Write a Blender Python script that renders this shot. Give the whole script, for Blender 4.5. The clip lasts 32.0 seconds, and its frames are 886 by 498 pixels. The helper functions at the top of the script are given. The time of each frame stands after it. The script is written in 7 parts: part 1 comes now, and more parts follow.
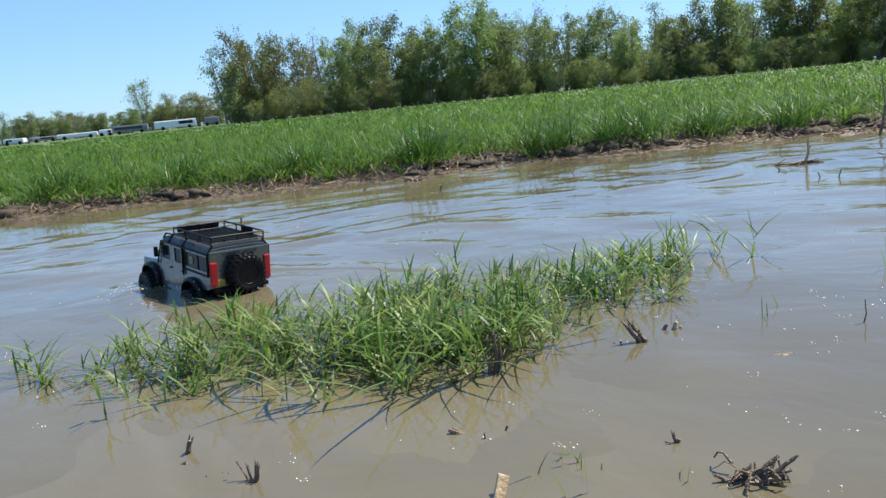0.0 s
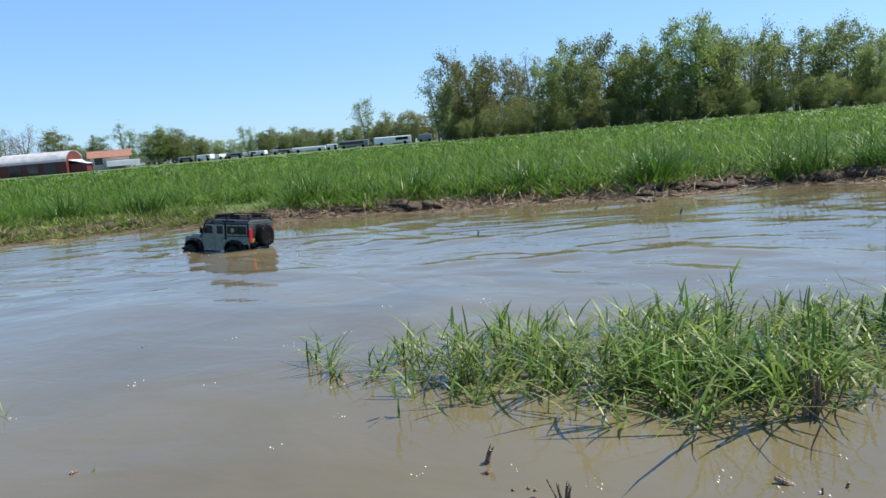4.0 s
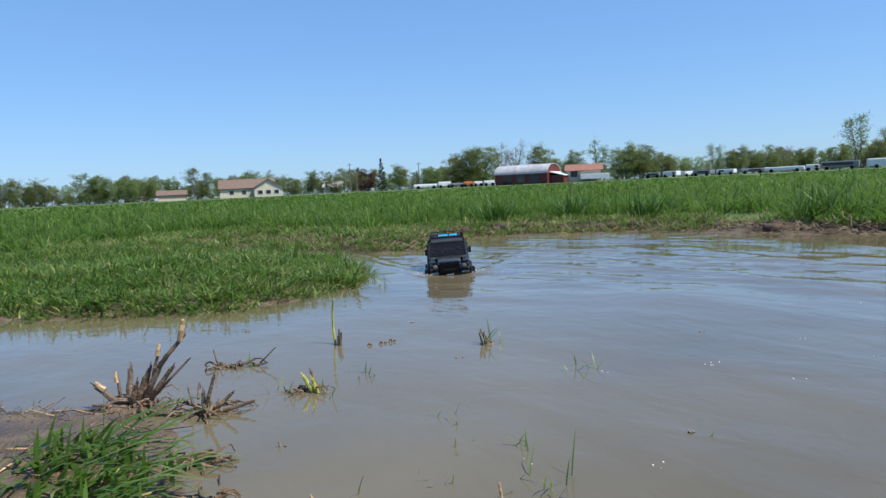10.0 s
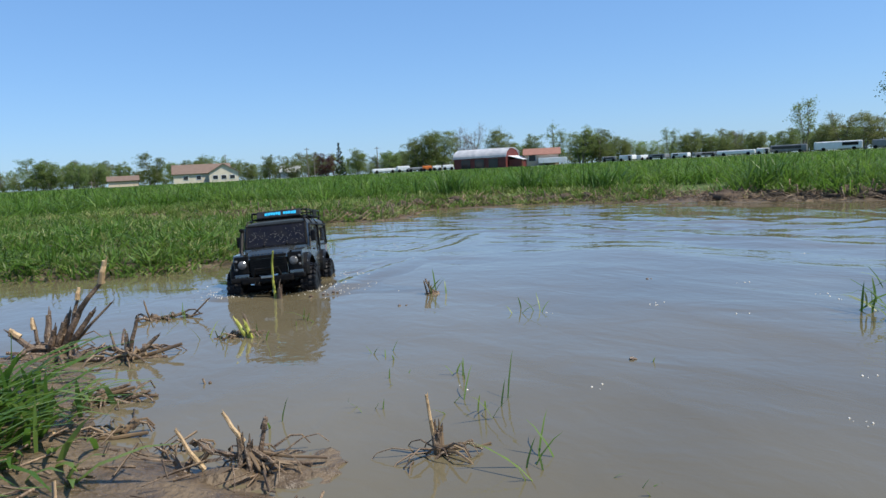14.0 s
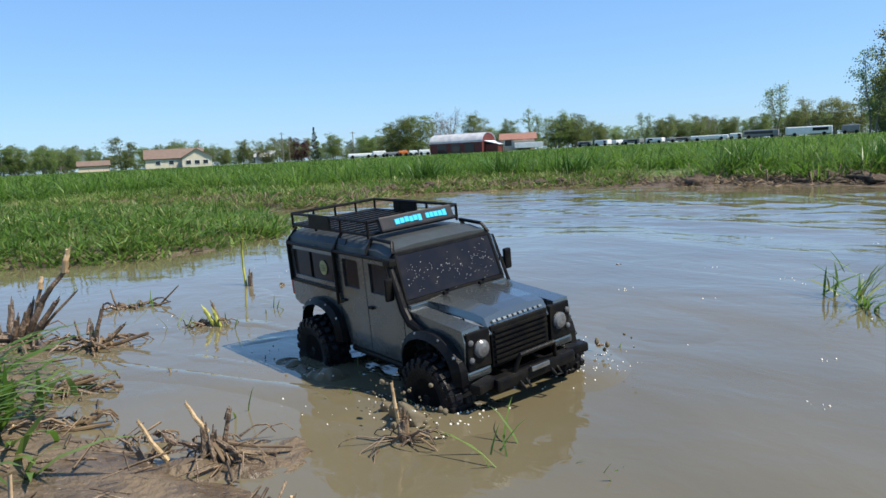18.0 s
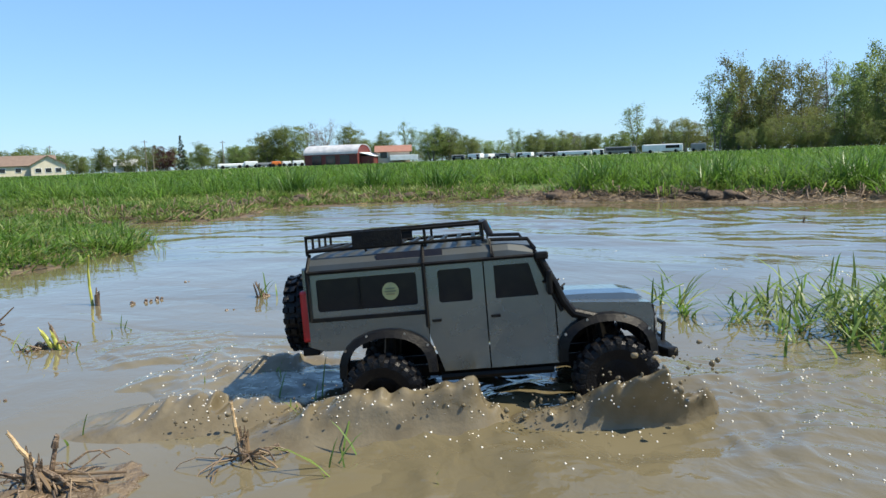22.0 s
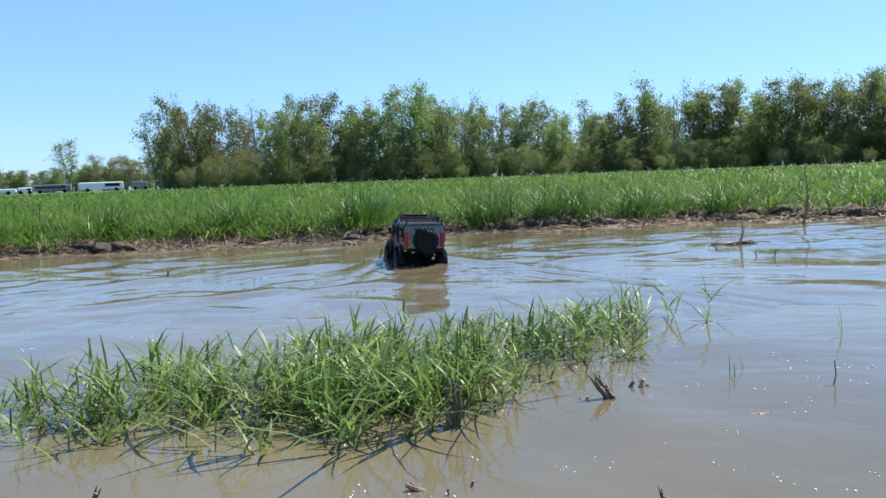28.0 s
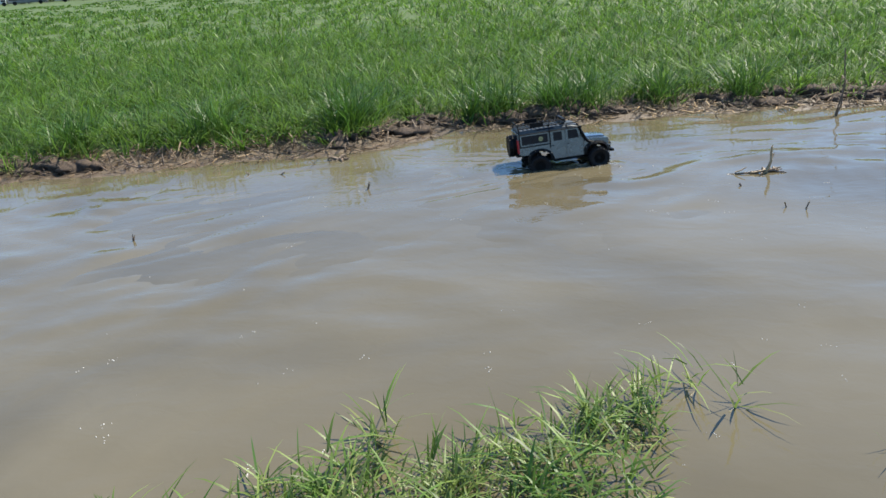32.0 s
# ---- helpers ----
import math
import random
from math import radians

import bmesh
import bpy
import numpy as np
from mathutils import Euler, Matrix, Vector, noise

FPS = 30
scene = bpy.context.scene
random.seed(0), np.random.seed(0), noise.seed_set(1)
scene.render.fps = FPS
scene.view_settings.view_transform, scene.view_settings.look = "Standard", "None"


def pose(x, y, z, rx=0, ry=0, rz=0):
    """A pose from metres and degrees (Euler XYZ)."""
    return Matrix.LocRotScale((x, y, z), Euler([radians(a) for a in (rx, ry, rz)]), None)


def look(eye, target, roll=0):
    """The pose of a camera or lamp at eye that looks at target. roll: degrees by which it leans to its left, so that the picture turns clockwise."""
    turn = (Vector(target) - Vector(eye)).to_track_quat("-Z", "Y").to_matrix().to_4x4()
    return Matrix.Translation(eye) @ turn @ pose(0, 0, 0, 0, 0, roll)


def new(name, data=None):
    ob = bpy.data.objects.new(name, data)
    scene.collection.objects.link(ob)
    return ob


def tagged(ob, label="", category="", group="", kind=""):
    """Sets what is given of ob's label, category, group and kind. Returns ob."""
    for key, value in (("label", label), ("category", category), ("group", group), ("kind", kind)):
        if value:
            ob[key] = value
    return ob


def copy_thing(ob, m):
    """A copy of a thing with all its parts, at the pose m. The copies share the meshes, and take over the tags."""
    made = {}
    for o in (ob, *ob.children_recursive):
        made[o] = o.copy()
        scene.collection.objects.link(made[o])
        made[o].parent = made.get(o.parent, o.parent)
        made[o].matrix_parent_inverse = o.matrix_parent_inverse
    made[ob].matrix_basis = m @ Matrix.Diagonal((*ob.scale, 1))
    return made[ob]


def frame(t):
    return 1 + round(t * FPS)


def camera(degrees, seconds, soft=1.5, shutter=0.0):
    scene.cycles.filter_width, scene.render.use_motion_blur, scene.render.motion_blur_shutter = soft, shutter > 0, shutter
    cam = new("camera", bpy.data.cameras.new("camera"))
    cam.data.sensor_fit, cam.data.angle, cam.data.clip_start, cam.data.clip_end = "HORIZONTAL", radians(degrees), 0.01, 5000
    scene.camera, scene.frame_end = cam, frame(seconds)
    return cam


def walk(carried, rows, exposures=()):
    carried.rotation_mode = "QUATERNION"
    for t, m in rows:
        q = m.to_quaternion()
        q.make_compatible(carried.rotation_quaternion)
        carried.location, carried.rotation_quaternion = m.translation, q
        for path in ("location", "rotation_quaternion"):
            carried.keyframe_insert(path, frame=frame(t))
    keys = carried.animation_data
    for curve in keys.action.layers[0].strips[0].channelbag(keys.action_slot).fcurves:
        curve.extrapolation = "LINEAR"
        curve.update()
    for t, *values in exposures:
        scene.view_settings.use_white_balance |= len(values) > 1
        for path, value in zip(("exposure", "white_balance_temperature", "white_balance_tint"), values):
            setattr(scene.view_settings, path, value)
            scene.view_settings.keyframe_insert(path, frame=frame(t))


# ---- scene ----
cam = camera(64.0, 32.0)
PATH = [
    (0, (0.487, 0.22, 0.519), (0.227, 2.16, 0.112), -5.7),
    (1, (0.455, 0.229, 0.512), (0.073, 2.154, 0.128), -6.1),
    (2, (0.408, 0.234, 0.513), (-0.104, 2.132, 0.142), -6.1),
    (2.5, (0.38, 0.232, 0.516), (-0.197, 2.113, 0.154), -5.9),
    (4.5, (0.272, 0.202, 0.527), (-0.609, 1.975, 0.243), -4.5),
    (5, (0.243, 0.194, 0.528), (-0.737, 1.917, 0.262), -4.0),
    (6, (0.182, 0.165, 0.524), (-0.992, 1.768, 0.296), -2.9),
    (7, (0.13, 0.136, 0.524), (-1.21, 1.608, 0.327), -2.4),
    (8, (0.083, 0.095, 0.522), (-1.399, 1.427, 0.347), -2.0),
    (8.5, (0.062, 0.072, 0.517), (-1.488, 1.325, 0.346), -2.1),
    (9, (0.046, 0.045, 0.506), (-1.567, 1.216, 0.335), -2.4),
    (9.5, (0.035, 0.033, 0.48), (-1.634, 1.121, 0.306), -2.7),
    (10, (0.028, 0.036, 0.452), (-1.684, 1.054, 0.278), -2.7),
    (10.5, (0.027, 0.052, 0.422), (-1.669, 1.099, 0.248), -2.5),
    (11, (0.023, 0.079, 0.396), (-1.649, 1.164, 0.223), -2.4),
    (11.5, (0.012, 0.092, 0.374), (-1.635, 1.215, 0.208), -2.3),
    (12, (0.013, 0.091, 0.359), (-1.637, 1.207, 0.184), -2.4),
    (13, (0.015, 0.099, 0.343), (-1.625, 1.226, 0.138), -2.7),
    (14, (0.009, 0.094, 0.341), (-1.64, 1.204, 0.119), -2.9),
    (14.5, (0.007, 0.092, 0.342), (-1.647, 1.192, 0.11), -2.9),
    (16.5, (0.008, 0.104, 0.344), (-1.621, 1.234, 0.084), -2.9),
    (17, (0.008, 0.106, 0.344), (-1.612, 1.248, 0.08), -2.9),
    (18, (0.016, 0.107, 0.344), (-1.592, 1.266, 0.077), -2.9),
    (19, (0.022, 0.109, 0.348), (-1.571, 1.288, 0.08), -2.6),
    (19.5, (0.032, 0.108, 0.349), (-1.549, 1.305, 0.083), -2.4),
    (20, (0.033, 0.109, 0.35), (-1.537, 1.32, 0.087), -2.3),
    (20.5, (0.044, 0.12, 0.352), (-1.471, 1.401, 0.095), -2.0),
    (21, (0.056, 0.121, 0.352), (-1.399, 1.47, 0.099), -2.0),
    (21.5, (0.062, 0.118, 0.351), (-1.349, 1.513, 0.098), -2.1),
    (22, (0.075, 0.119, 0.356), (-1.307, 1.543, 0.107), -2.1),
    (22.5, (0.101, 0.118, 0.375), (-1.172, 1.64, 0.124), -1.7),
    (23, (0.144, 0.177, 0.369), (-0.888, 1.871, 0.112), -0.8),
    (23.5, (0.195, 0.199, 0.368), (-0.593, 2.019, 0.109), 0.0),
    (24, (0.246, 0.219, 0.37), (-0.343, 2.113, 0.11), 0.6),
    (24.5, (0.305, 0.244, 0.37), (-0.092, 2.187, 0.112), 0.5),
    (25, (0.357, 0.261, 0.375), (0.118, 2.231, 0.122), 0.5),
    (25.5, (0.387, 0.269, 0.378), (0.217, 2.247, 0.136), 0.2),
    (26, (0.405, 0.274, 0.383), (0.274, 2.257, 0.153), -0.3),
    (26.5, (0.416, 0.282, 0.389), (0.324, 2.268, 0.171), -0.7),
    (28.5, (0.417, 0.313, 0.487), (0.366, 2.302, 0.286), -2.7),
    (29, (0.42, 0.305, 0.564), (0.343, 2.288, 0.316), -3.8),
    (29.5, (0.392, 0.350, 0.612), (0.265, 2.345, 0.308), -3.6),
    (30, (0.377, 0.384, 0.690), (0.234, 2.345, 0.324), -5.0),
    (30.5, (0.390, 0.460, 0.770), (0.231, 2.397, 0.298), -4.9),
    (31, (0.406, 0.550, 0.860), (0.247, 2.458, 0.280), -4.7),
    (31.5, (0.430, 0.680, 0.950), (0.303, 2.566, 0.296), -4.3),
    (32, (0.480, 0.800, 1.030), (0.396, 2.661, 0.303), -4.0),
]
walk(cam, [(t, look(eye, target, roll)) for t, eye, target, roll in PATH], [(0, 0.5, 6900, 9), (2, 0.48, 7050, 9), (6, 0.33, 7000, 9), (9, 0.17, 6700, 10), (14, 0.12, 6750, 10), (17, 0.28, 6800, 10), (20, 0.45, 7250, 7), (22, 0.53, 7250, 7), (24, 0.57, 7200, 8), (26, 0.62, 6950, 10), (29, 0.56, 6700, 10), (30, 0.52, 6750, 10), (31, 0.5, 6900, 9), (32, 0.53, 6900, 9)])

# ---- world, sun, exposure ----
SUN_AZ, SUN_EL = 53.0, 56.0  # degrees to the right of +y, and above the horizon
world = bpy.data.worlds.new("sky")
scene.world = world
world.use_nodes = True
wn = world.node_tree
wn.nodes.clear()
sky = wn.nodes.new("ShaderNodeTexSky")
sky.sky_type, sky.sun_disc = "NISHITA", False
sky.sun_elevation, sky.sun_rotation = radians(SUN_EL), radians(SUN_AZ)
sky.altitude, sky.air_density, sky.dust_density, sky.ozone_density = 0, 1.0, 0.3, 3.0
wb, wo = wn.nodes.new("ShaderNodeBackground"), wn.nodes.new("ShaderNodeOutputWorld")
wb.inputs["Strength"].default_value = 0.118
tone = wn.nodes.new("ShaderNodeHueSaturation")
tone.inputs["Saturation"].default_value = 1.08
even = wn.nodes.new("ShaderNodeGamma")  # a clear spring sky, pale blue down to the horizon
even.inputs["Gamma"].default_value = 0.53
tint = wn.nodes.new("ShaderNodeVectorMath")
tint.operation = "MULTIPLY"
tint.inputs[1].default_value = (1.36, 1.95, 2.84)
wn.links.new(sky.outputs[0], even.inputs["Color"])
wn.links.new(even.outputs[0], tint.inputs[0])
wn.links.new(tint.outputs[0], tone.inputs["Color"])
wn.links.new(tone.outputs[0], wb.inputs[0])
wn.links.new(wb.outputs[0], wo.inputs[0])
sun = new("sun", bpy.data.lights.new("sun", "SUN"))
sun.data.energy, sun.data.angle, sun.data.color = 6.0, radians(0.53), (1.0, 0.95, 0.87)
saz, sel = radians(SUN_AZ), radians(SUN_EL)
sun.matrix_world = look((0, 0, 30), (-math.sin(saz) * math.cos(sel), -math.cos(saz) * math.cos(sel), 30 - math.sin(sel)))


# ---- materials ----
def material(name, base=(0.5, 0.5, 0.5), rough=0.6, metal=0.0, second=None, scale=20.0, detail=4.0, bump=0.0, bump_scale=60.0, spread=(0.35, 0.65),
             island=0.0, spec=0.5, emit=None, coat=0.0, rough2=None, thin=0.0, glow=1.5, each=0.0):
    """Principled surface; a second colour by noise at real size, fine relief, and a change from piece to piece."""
    m = bpy.data.materials.new(name)
    m.use_nodes = True
    nt = m.node_tree
    b = nt.nodes["Principled BSDF"]
    b.inputs["Base Color"].default_value = (*base, 1)
    b.inputs["Roughness"].default_value = rough
    b.inputs["Metallic"].default_value = metal
    b.inputs["Specular IOR Level"].default_value = spec
    b.inputs["Coat Weight"].default_value = coat
    co = nt.nodes.new("ShaderNodeTexCoord")
    col = None
    if second:
        n = nt.nodes.new("ShaderNodeTexNoise")
        n.inputs["Scale"].default_value, n.inputs["Detail"].default_value = scale, detail
        nt.links.new(co.outputs["Object"], n.inputs["Vector"])
        r = nt.nodes.new("ShaderNodeValToRGB")
        r.color_ramp.elements[0].position, r.color_ramp.elements[1].position = spread
        r.color_ramp.elements[0].color, r.color_ramp.elements[1].color = (*base, 1), (*second, 1)
        nt.links.new(n.outputs["Fac"], r.inputs["Fac"])
        col = r.outputs["Color"]
        if rough2 is not None:
            mr = nt.nodes.new("ShaderNodeMapRange")
            mr.inputs["From Min"].default_value, mr.inputs["From Max"].default_value = spread
            mr.inputs["To Min"].default_value, mr.inputs["To Max"].default_value = rough, rough2
            nt.links.new(n.outputs["Fac"], mr.inputs["Value"])
            nt.links.new(mr.outputs[0], b.inputs["Roughness"])
    if island:
        g = nt.nodes.new("ShaderNodeNewGeometry")
        h = nt.nodes.new("ShaderNodeHueSaturation")
        mr = nt.nodes.new("ShaderNodeMapRange")
        mr.inputs["To Min"].default_value, mr.inputs["To Max"].default_value = 1 - island, 1 + island
        nt.links.new(g.outputs["Random Per Island"], mr.inputs["Value"])
        nt.links.new(mr.outputs[0], h.inputs["Value"])
        if col:
            nt.links.new(col, h.inputs["Color"])
        else:
            h.inputs["Color"].default_value = (*base, 1)
        col = h.outputs["Color"]
    if each:  # from plant to plant
        oi = nt.nodes.new("ShaderNodeObjectInfo")
        h2 = nt.nodes.new("ShaderNodeHueSaturation")
        for socket, lo, hi in (("Value", 1 - each, 1 + each), ("Hue", 0.5 - 0.06 * each, 0.5 + 0.05 * each)):
            mr = nt.nodes.new("ShaderNodeMapRange")
            mr.inputs["To Min"].default_value, mr.inputs["To Max"].default_value = lo, hi
            nt.links.new(oi.outputs["Random"], mr.inputs["Value"])
            nt.links.new(mr.outputs[0], h2.inputs[socket])
        nt.links.new(col, h2.inputs["Color"])
        col = h2.outputs["Color"]
    if col:
        nt.links.new(col, b.inputs["Base Color"])
    if bump:
        n2 = nt.nodes.new("ShaderNodeTexNoise")
        n2.inputs["Scale"].default_value, n2.inputs["Detail"].default_value = bump_scale, 5
        nt.links.new(co.outputs["Object"], n2.inputs["Vector"])
        bp = nt.nodes.new("ShaderNodeBump")
        bp.inputs["Strength"].default_value, bp.inputs["Distance"].default_value = min(bump, 1.0), 0.01
        nt.links.new(n2.outputs["Fac"], bp.inputs["Height"])
        nt.links.new(bp.outputs[0], b.inputs["Normal"])
    if emit:
        b.inputs["Emission Color"].default_value = (*emit[:3], 1)
        b.inputs["Emission Strength"].default_value = emit[3]
    if thin:  # light through leaves and blades
        tr = nt.nodes.new("ShaderNodeBsdfTranslucent")
        mx = nt.nodes.new("ShaderNodeMixShader")
        mx.inputs["Fac"].default_value = thin
        if col:
            gain = nt.nodes.new("ShaderNodeVectorMath")
            gain.operation = "SCALE"
            gain.inputs["Scale"].default_value = glow
            nt.links.new(col, gain.inputs[0])
            nt.links.new(gain.outputs[0], tr.inputs["Color"])
        else:
            tr.inputs["Color"].default_value = (*base, 1)
        nt.links.new(b.outputs[0], mx.inputs[1])
        nt.links.new(tr.outputs[0], mx.inputs[2])
        nt.links.new(mx.outputs[0], nt.nodes["Material Output"].inputs["Surface"])
    return m


M = {
    "silver": material("silver_paint", (0.150, 0.172, 0.174), 0.23, 0.80, (0.132, 0.150, 0.150), 26, 6, coat=0.7, rough2=0.29),
    "roof": material("roof_paint", (0.070, 0.078, 0.078), 0.46, 0.5, (0.055, 0.060, 0.058), 30, 6, rough2=0.55),
    "black": material("black_plastic", (0.004, 0.004, 0.005), 0.40, spec=0.14, second=(0.011, 0.010, 0.008), scale=60, bump=0.15, bump_scale=400),
    "rubber": material("wet_rubber", (0.005, 0.005, 0.006), 0.40, spec=0.2, second=(0.018, 0.015, 0.011), scale=50, bump=0.2, bump_scale=300, spread=(0.5, 0.8)),
    "tint": material("tinted_plastic", (0.010, 0.010, 0.014), 0.14, spec=0.22, second=(0.022, 0.020, 0.018), scale=40, spread=(0.45, 0.9)),
    "red": material("red_plastic", (0.45, 0.012, 0.018), 0.25, second=(0.30, 0.010, 0.012), scale=40),
    "lens": material("clear_lens", (0.13, 0.135, 0.135), 0.10, second=(0.08, 0.08, 0.08), scale=80),
    "steel": material("bright_steel", (0.55, 0.54, 0.52), 0.28, 1.0, (0.35, 0.32, 0.28), 60),
    "yellow": material("yellow_plate", (0.40, 0.33, 0.05), 0.45, second=(0.25, 0.20, 0.05), scale=60),
    "badge": material("pale_sticker", (0.40, 0.38, 0.16), 0.4, second=(0.30, 0.29, 0.14), scale=90),
    "badge_dark": material("sticker_print", (0.16, 0.16, 0.08), 0.4),
    "bar": material("sign_face", (0.018, 0.02, 0.024), 0.5, second=(0.03, 0.03, 0.034), scale=50, spec=0.15),
    # a little glow is put into the letters to brighten them
    "cyan": material("blue_lettering", (0.02, 0.36, 0.62), 0.35, emit=(0.02, 0.42, 0.75, 0.35)),
    "mud_spot": material("mud_spots", (0.55, 0.52, 0.45), 0.25),
    "grass": material("field_grass", (0.058, 0.124, 0.017), 0.46, second=(0.094, 0.164, 0.030), scale=2.2, island=0.5, spec=0.24, thin=0.42),
    "grass_far": material("far_grass", (0.060, 0.128, 0.018), 0.5, second=(0.082, 0.152, 0.027), scale=0.4, island=0.35, spec=0.22, thin=0.3),
    "grass_dark": material("lush_tuft", (0.045, 0.105, 0.014), 0.42, second=(0.05, 0.12, 0.02), scale=5, island=0.4, spec=0.35, thin=0.3),
    "grass_wet": material("water_grass", (0.078, 0.150, 0.026), 0.45, second=(0.160, 0.215, 0.055), scale=6, island=0.5, spec=0.35, thin=0.36),
    "grass_pale": material("flattened_grass", (0.150, 0.215, 0.050), 0.45, second=(0.22, 0.23, 0.085), scale=5, island=0.35, spec=0.35, thin=0.25),
    "straw": material("dead_straw", (0.20, 0.138, 0.076), 0.6, second=(0.10, 0.064, 0.036), scale=12, island=0.45),
    "stub": material("old_stubble", (0.205, 0.145, 0.090), 0.55, second=(0.085, 0.056, 0.036), scale=60, island=0.4, bump=0.5, bump_scale=200),
    "pale_wood": material("bleached_stalk", (0.50, 0.36, 0.20), 0.6, second=(0.33, 0.22, 0.11), scale=50, island=0.3, bump=0.3, bump_scale=220),
    "dark_wood": material("wet_dark_stalk", (0.085, 0.056, 0.036), 0.35, second=(0.16, 0.108, 0.066), scale=80, island=0.3, bump=0.5, bump_scale=200),
    "yellow_stem": material("yellow_stem", (0.36, 0.36, 0.06), 0.5, second=(0.24, 0.28, 0.05), scale=30),
    "bark": material("bark", (0.105, 0.092, 0.078), 0.85, second=(0.20, 0.18, 0.155), scale=3, bump=0.6, bump_scale=12),
    "leaf": material("spring_leaves", (0.122, 0.168, 0.055), 0.6, second=(0.165, 0.208, 0.076), scale=0.35, island=0.22, spec=0.2, thin=0.56, each=0.28),
    "leaf_dark": material("dense_leaves", (0.108, 0.152, 0.050), 0.6, second=(0.145, 0.186, 0.066), scale=0.4, island=0.22, spec=0.2, thin=0.54, each=0.28),
    "leaf_olive": material("budding_leaves", (0.150, 0.150, 0.058), 0.6, second=(0.130, 0.152, 0.054), scale=0.3, island=0.3, spec=0.2, thin=0.45, each=0.2),
    "leaf_red": material("copper_leaves", (0.075, 0.022, 0.022), 0.5, second=(0.045, 0.016, 0.018), scale=0.5, island=0.35, spec=0.25, thin=0.2),
    "needle": material("conifer_needles", (0.018, 0.038, 0.018), 0.6, second=(0.030, 0.055, 0.024), scale=0.8, island=0.35, spec=0.2),
    "twig": material("bare_twigs", (0.16, 0.135, 0.115), 0.8, second=(0.23, 0.20, 0.17), scale=0.8, island=0.3),
    "barn_red": material("barn_red", (0.14, 0.026, 0.022), 0.7, second=(0.09, 0.020, 0.018), scale=0.8),
    "metal_roof": material("white_metal_roof", (0.78, 0.79, 0.80), 0.45, 0.0, (0.58, 0.60, 0.63), 0.6),
    "tile": material("clay_roof", (0.165, 0.115, 0.088), 0.75, second=(0.13, 0.09, 0.07), scale=1.2),
    "tile_red": material("red_roof", (0.26, 0.125, 0.088), 0.75, second=(0.20, 0.095, 0.068), scale=1.2),
    "plaster": material("cream_plaster", (0.60, 0.50, 0.40), 0.8, second=(0.52, 0.43, 0.34), scale=0.7),
    "plaster2": material("beige_plaster", (0.58, 0.53, 0.42), 0.8, second=(0.50, 0.46, 0.36), scale=0.7),
    "dark_open": material("dark_glass", (0.02, 0.022, 0.025), 0.15),
    "white_van": material("white_coachwork", (0.72, 0.74, 0.76), 0.35, second=(0.62, 0.64, 0.66), scale=0.8),
    "grey_van": material("grey_coachwork", (0.20, 0.21, 0.22), 0.4, second=(0.14, 0.15, 0.16), scale=0.7),
    "orange": material("orange_paint", (0.62, 0.16, 0.025), 0.45, second=(0.50, 0.12, 0.02), scale=0.9),
    "pole": material("weathered_pole", (0.20, 0.17, 0.14), 0.8, second=(0.13, 0.11, 0.09), scale=3),
    # near-white colour that stands for sun glints on the water
    "foam": material("foam", (0.62, 0.60, 0.54), 0.25, second=(0.5, 0.47, 0.40), scale=60),
}


def water_material(name="muddy_water", chop=()):
    m = bpy.data.materials.new(name)
    m.use_nodes = True
    nt = m.node_tree
    b = nt.nodes["Principled BSDF"]
    co = nt.nodes.new("ShaderNodeTexCoord")
    n = nt.nodes.new("ShaderNodeTexNoise")
    n.inputs["Scale"].default_value, n.inputs["Detail"].default_value, n.inputs["Distortion"].default_value = 0.9, 5, 0.6
    r = nt.nodes.new("ShaderNodeValToRGB")
    r.color_ramp.elements[0].position, r.color_ramp.elements[1].position = 0.32, 0.68
    r.color_ramp.elements[0].color, r.color_ramp.elements[1].color = (0.094, 0.079, 0.046, 1), (0.137, 0.116, 0.070, 1)
    nt.links.new(co.outputs["Object"], n.inputs["Vector"])
    nt.links.new(n.outputs["Fac"], r.inputs["Fac"])
    nt.links.new(r.outputs["Color"], b.inputs["Base Color"])
    b.inputs["Roughness"].default_value, b.inputs["IOR"].default_value = 0.035, 1.48
    prev = None
    for sc, st, dist, stretch in ((1.7, 0.24, 0.020, (1.0, 1.7, 1)), (6.0, 0.24, 0.008, (1.0, 1.5, 1)), (24.0, 0.18, 0.0028, (1, 1.3, 1))) + chop:
        mp = nt.nodes.new("ShaderNodeMapping")
        mp.inputs["Scale"].default_value = stretch
        mp.inputs["Rotation"].default_value = (0, 0, 0.5)
        t = nt.nodes.new("ShaderNodeTexNoise")
        t.inputs["Scale"].default_value, t.inputs["Detail"].default_value, t.inputs["Distortion"].default_value = sc, 2.5, 0.9
        bp = nt.nodes.new("ShaderNodeBump")
        bp.inputs["Strength"].default_value, bp.inputs["Distance"].default_value = st, dist
        nt.links.new(co.outputs["Object"], mp.inputs["Vector"])
        nt.links.new(mp.outputs[0], t.inputs["Vector"])
        nt.links.new(t.outputs["Fac"], bp.inputs["Height"])
        if prev:
            nt.links.new(prev, bp.inputs["Normal"])
        prev = bp.outputs[0]
    nt.links.new(prev, b.inputs["Normal"])
    return m


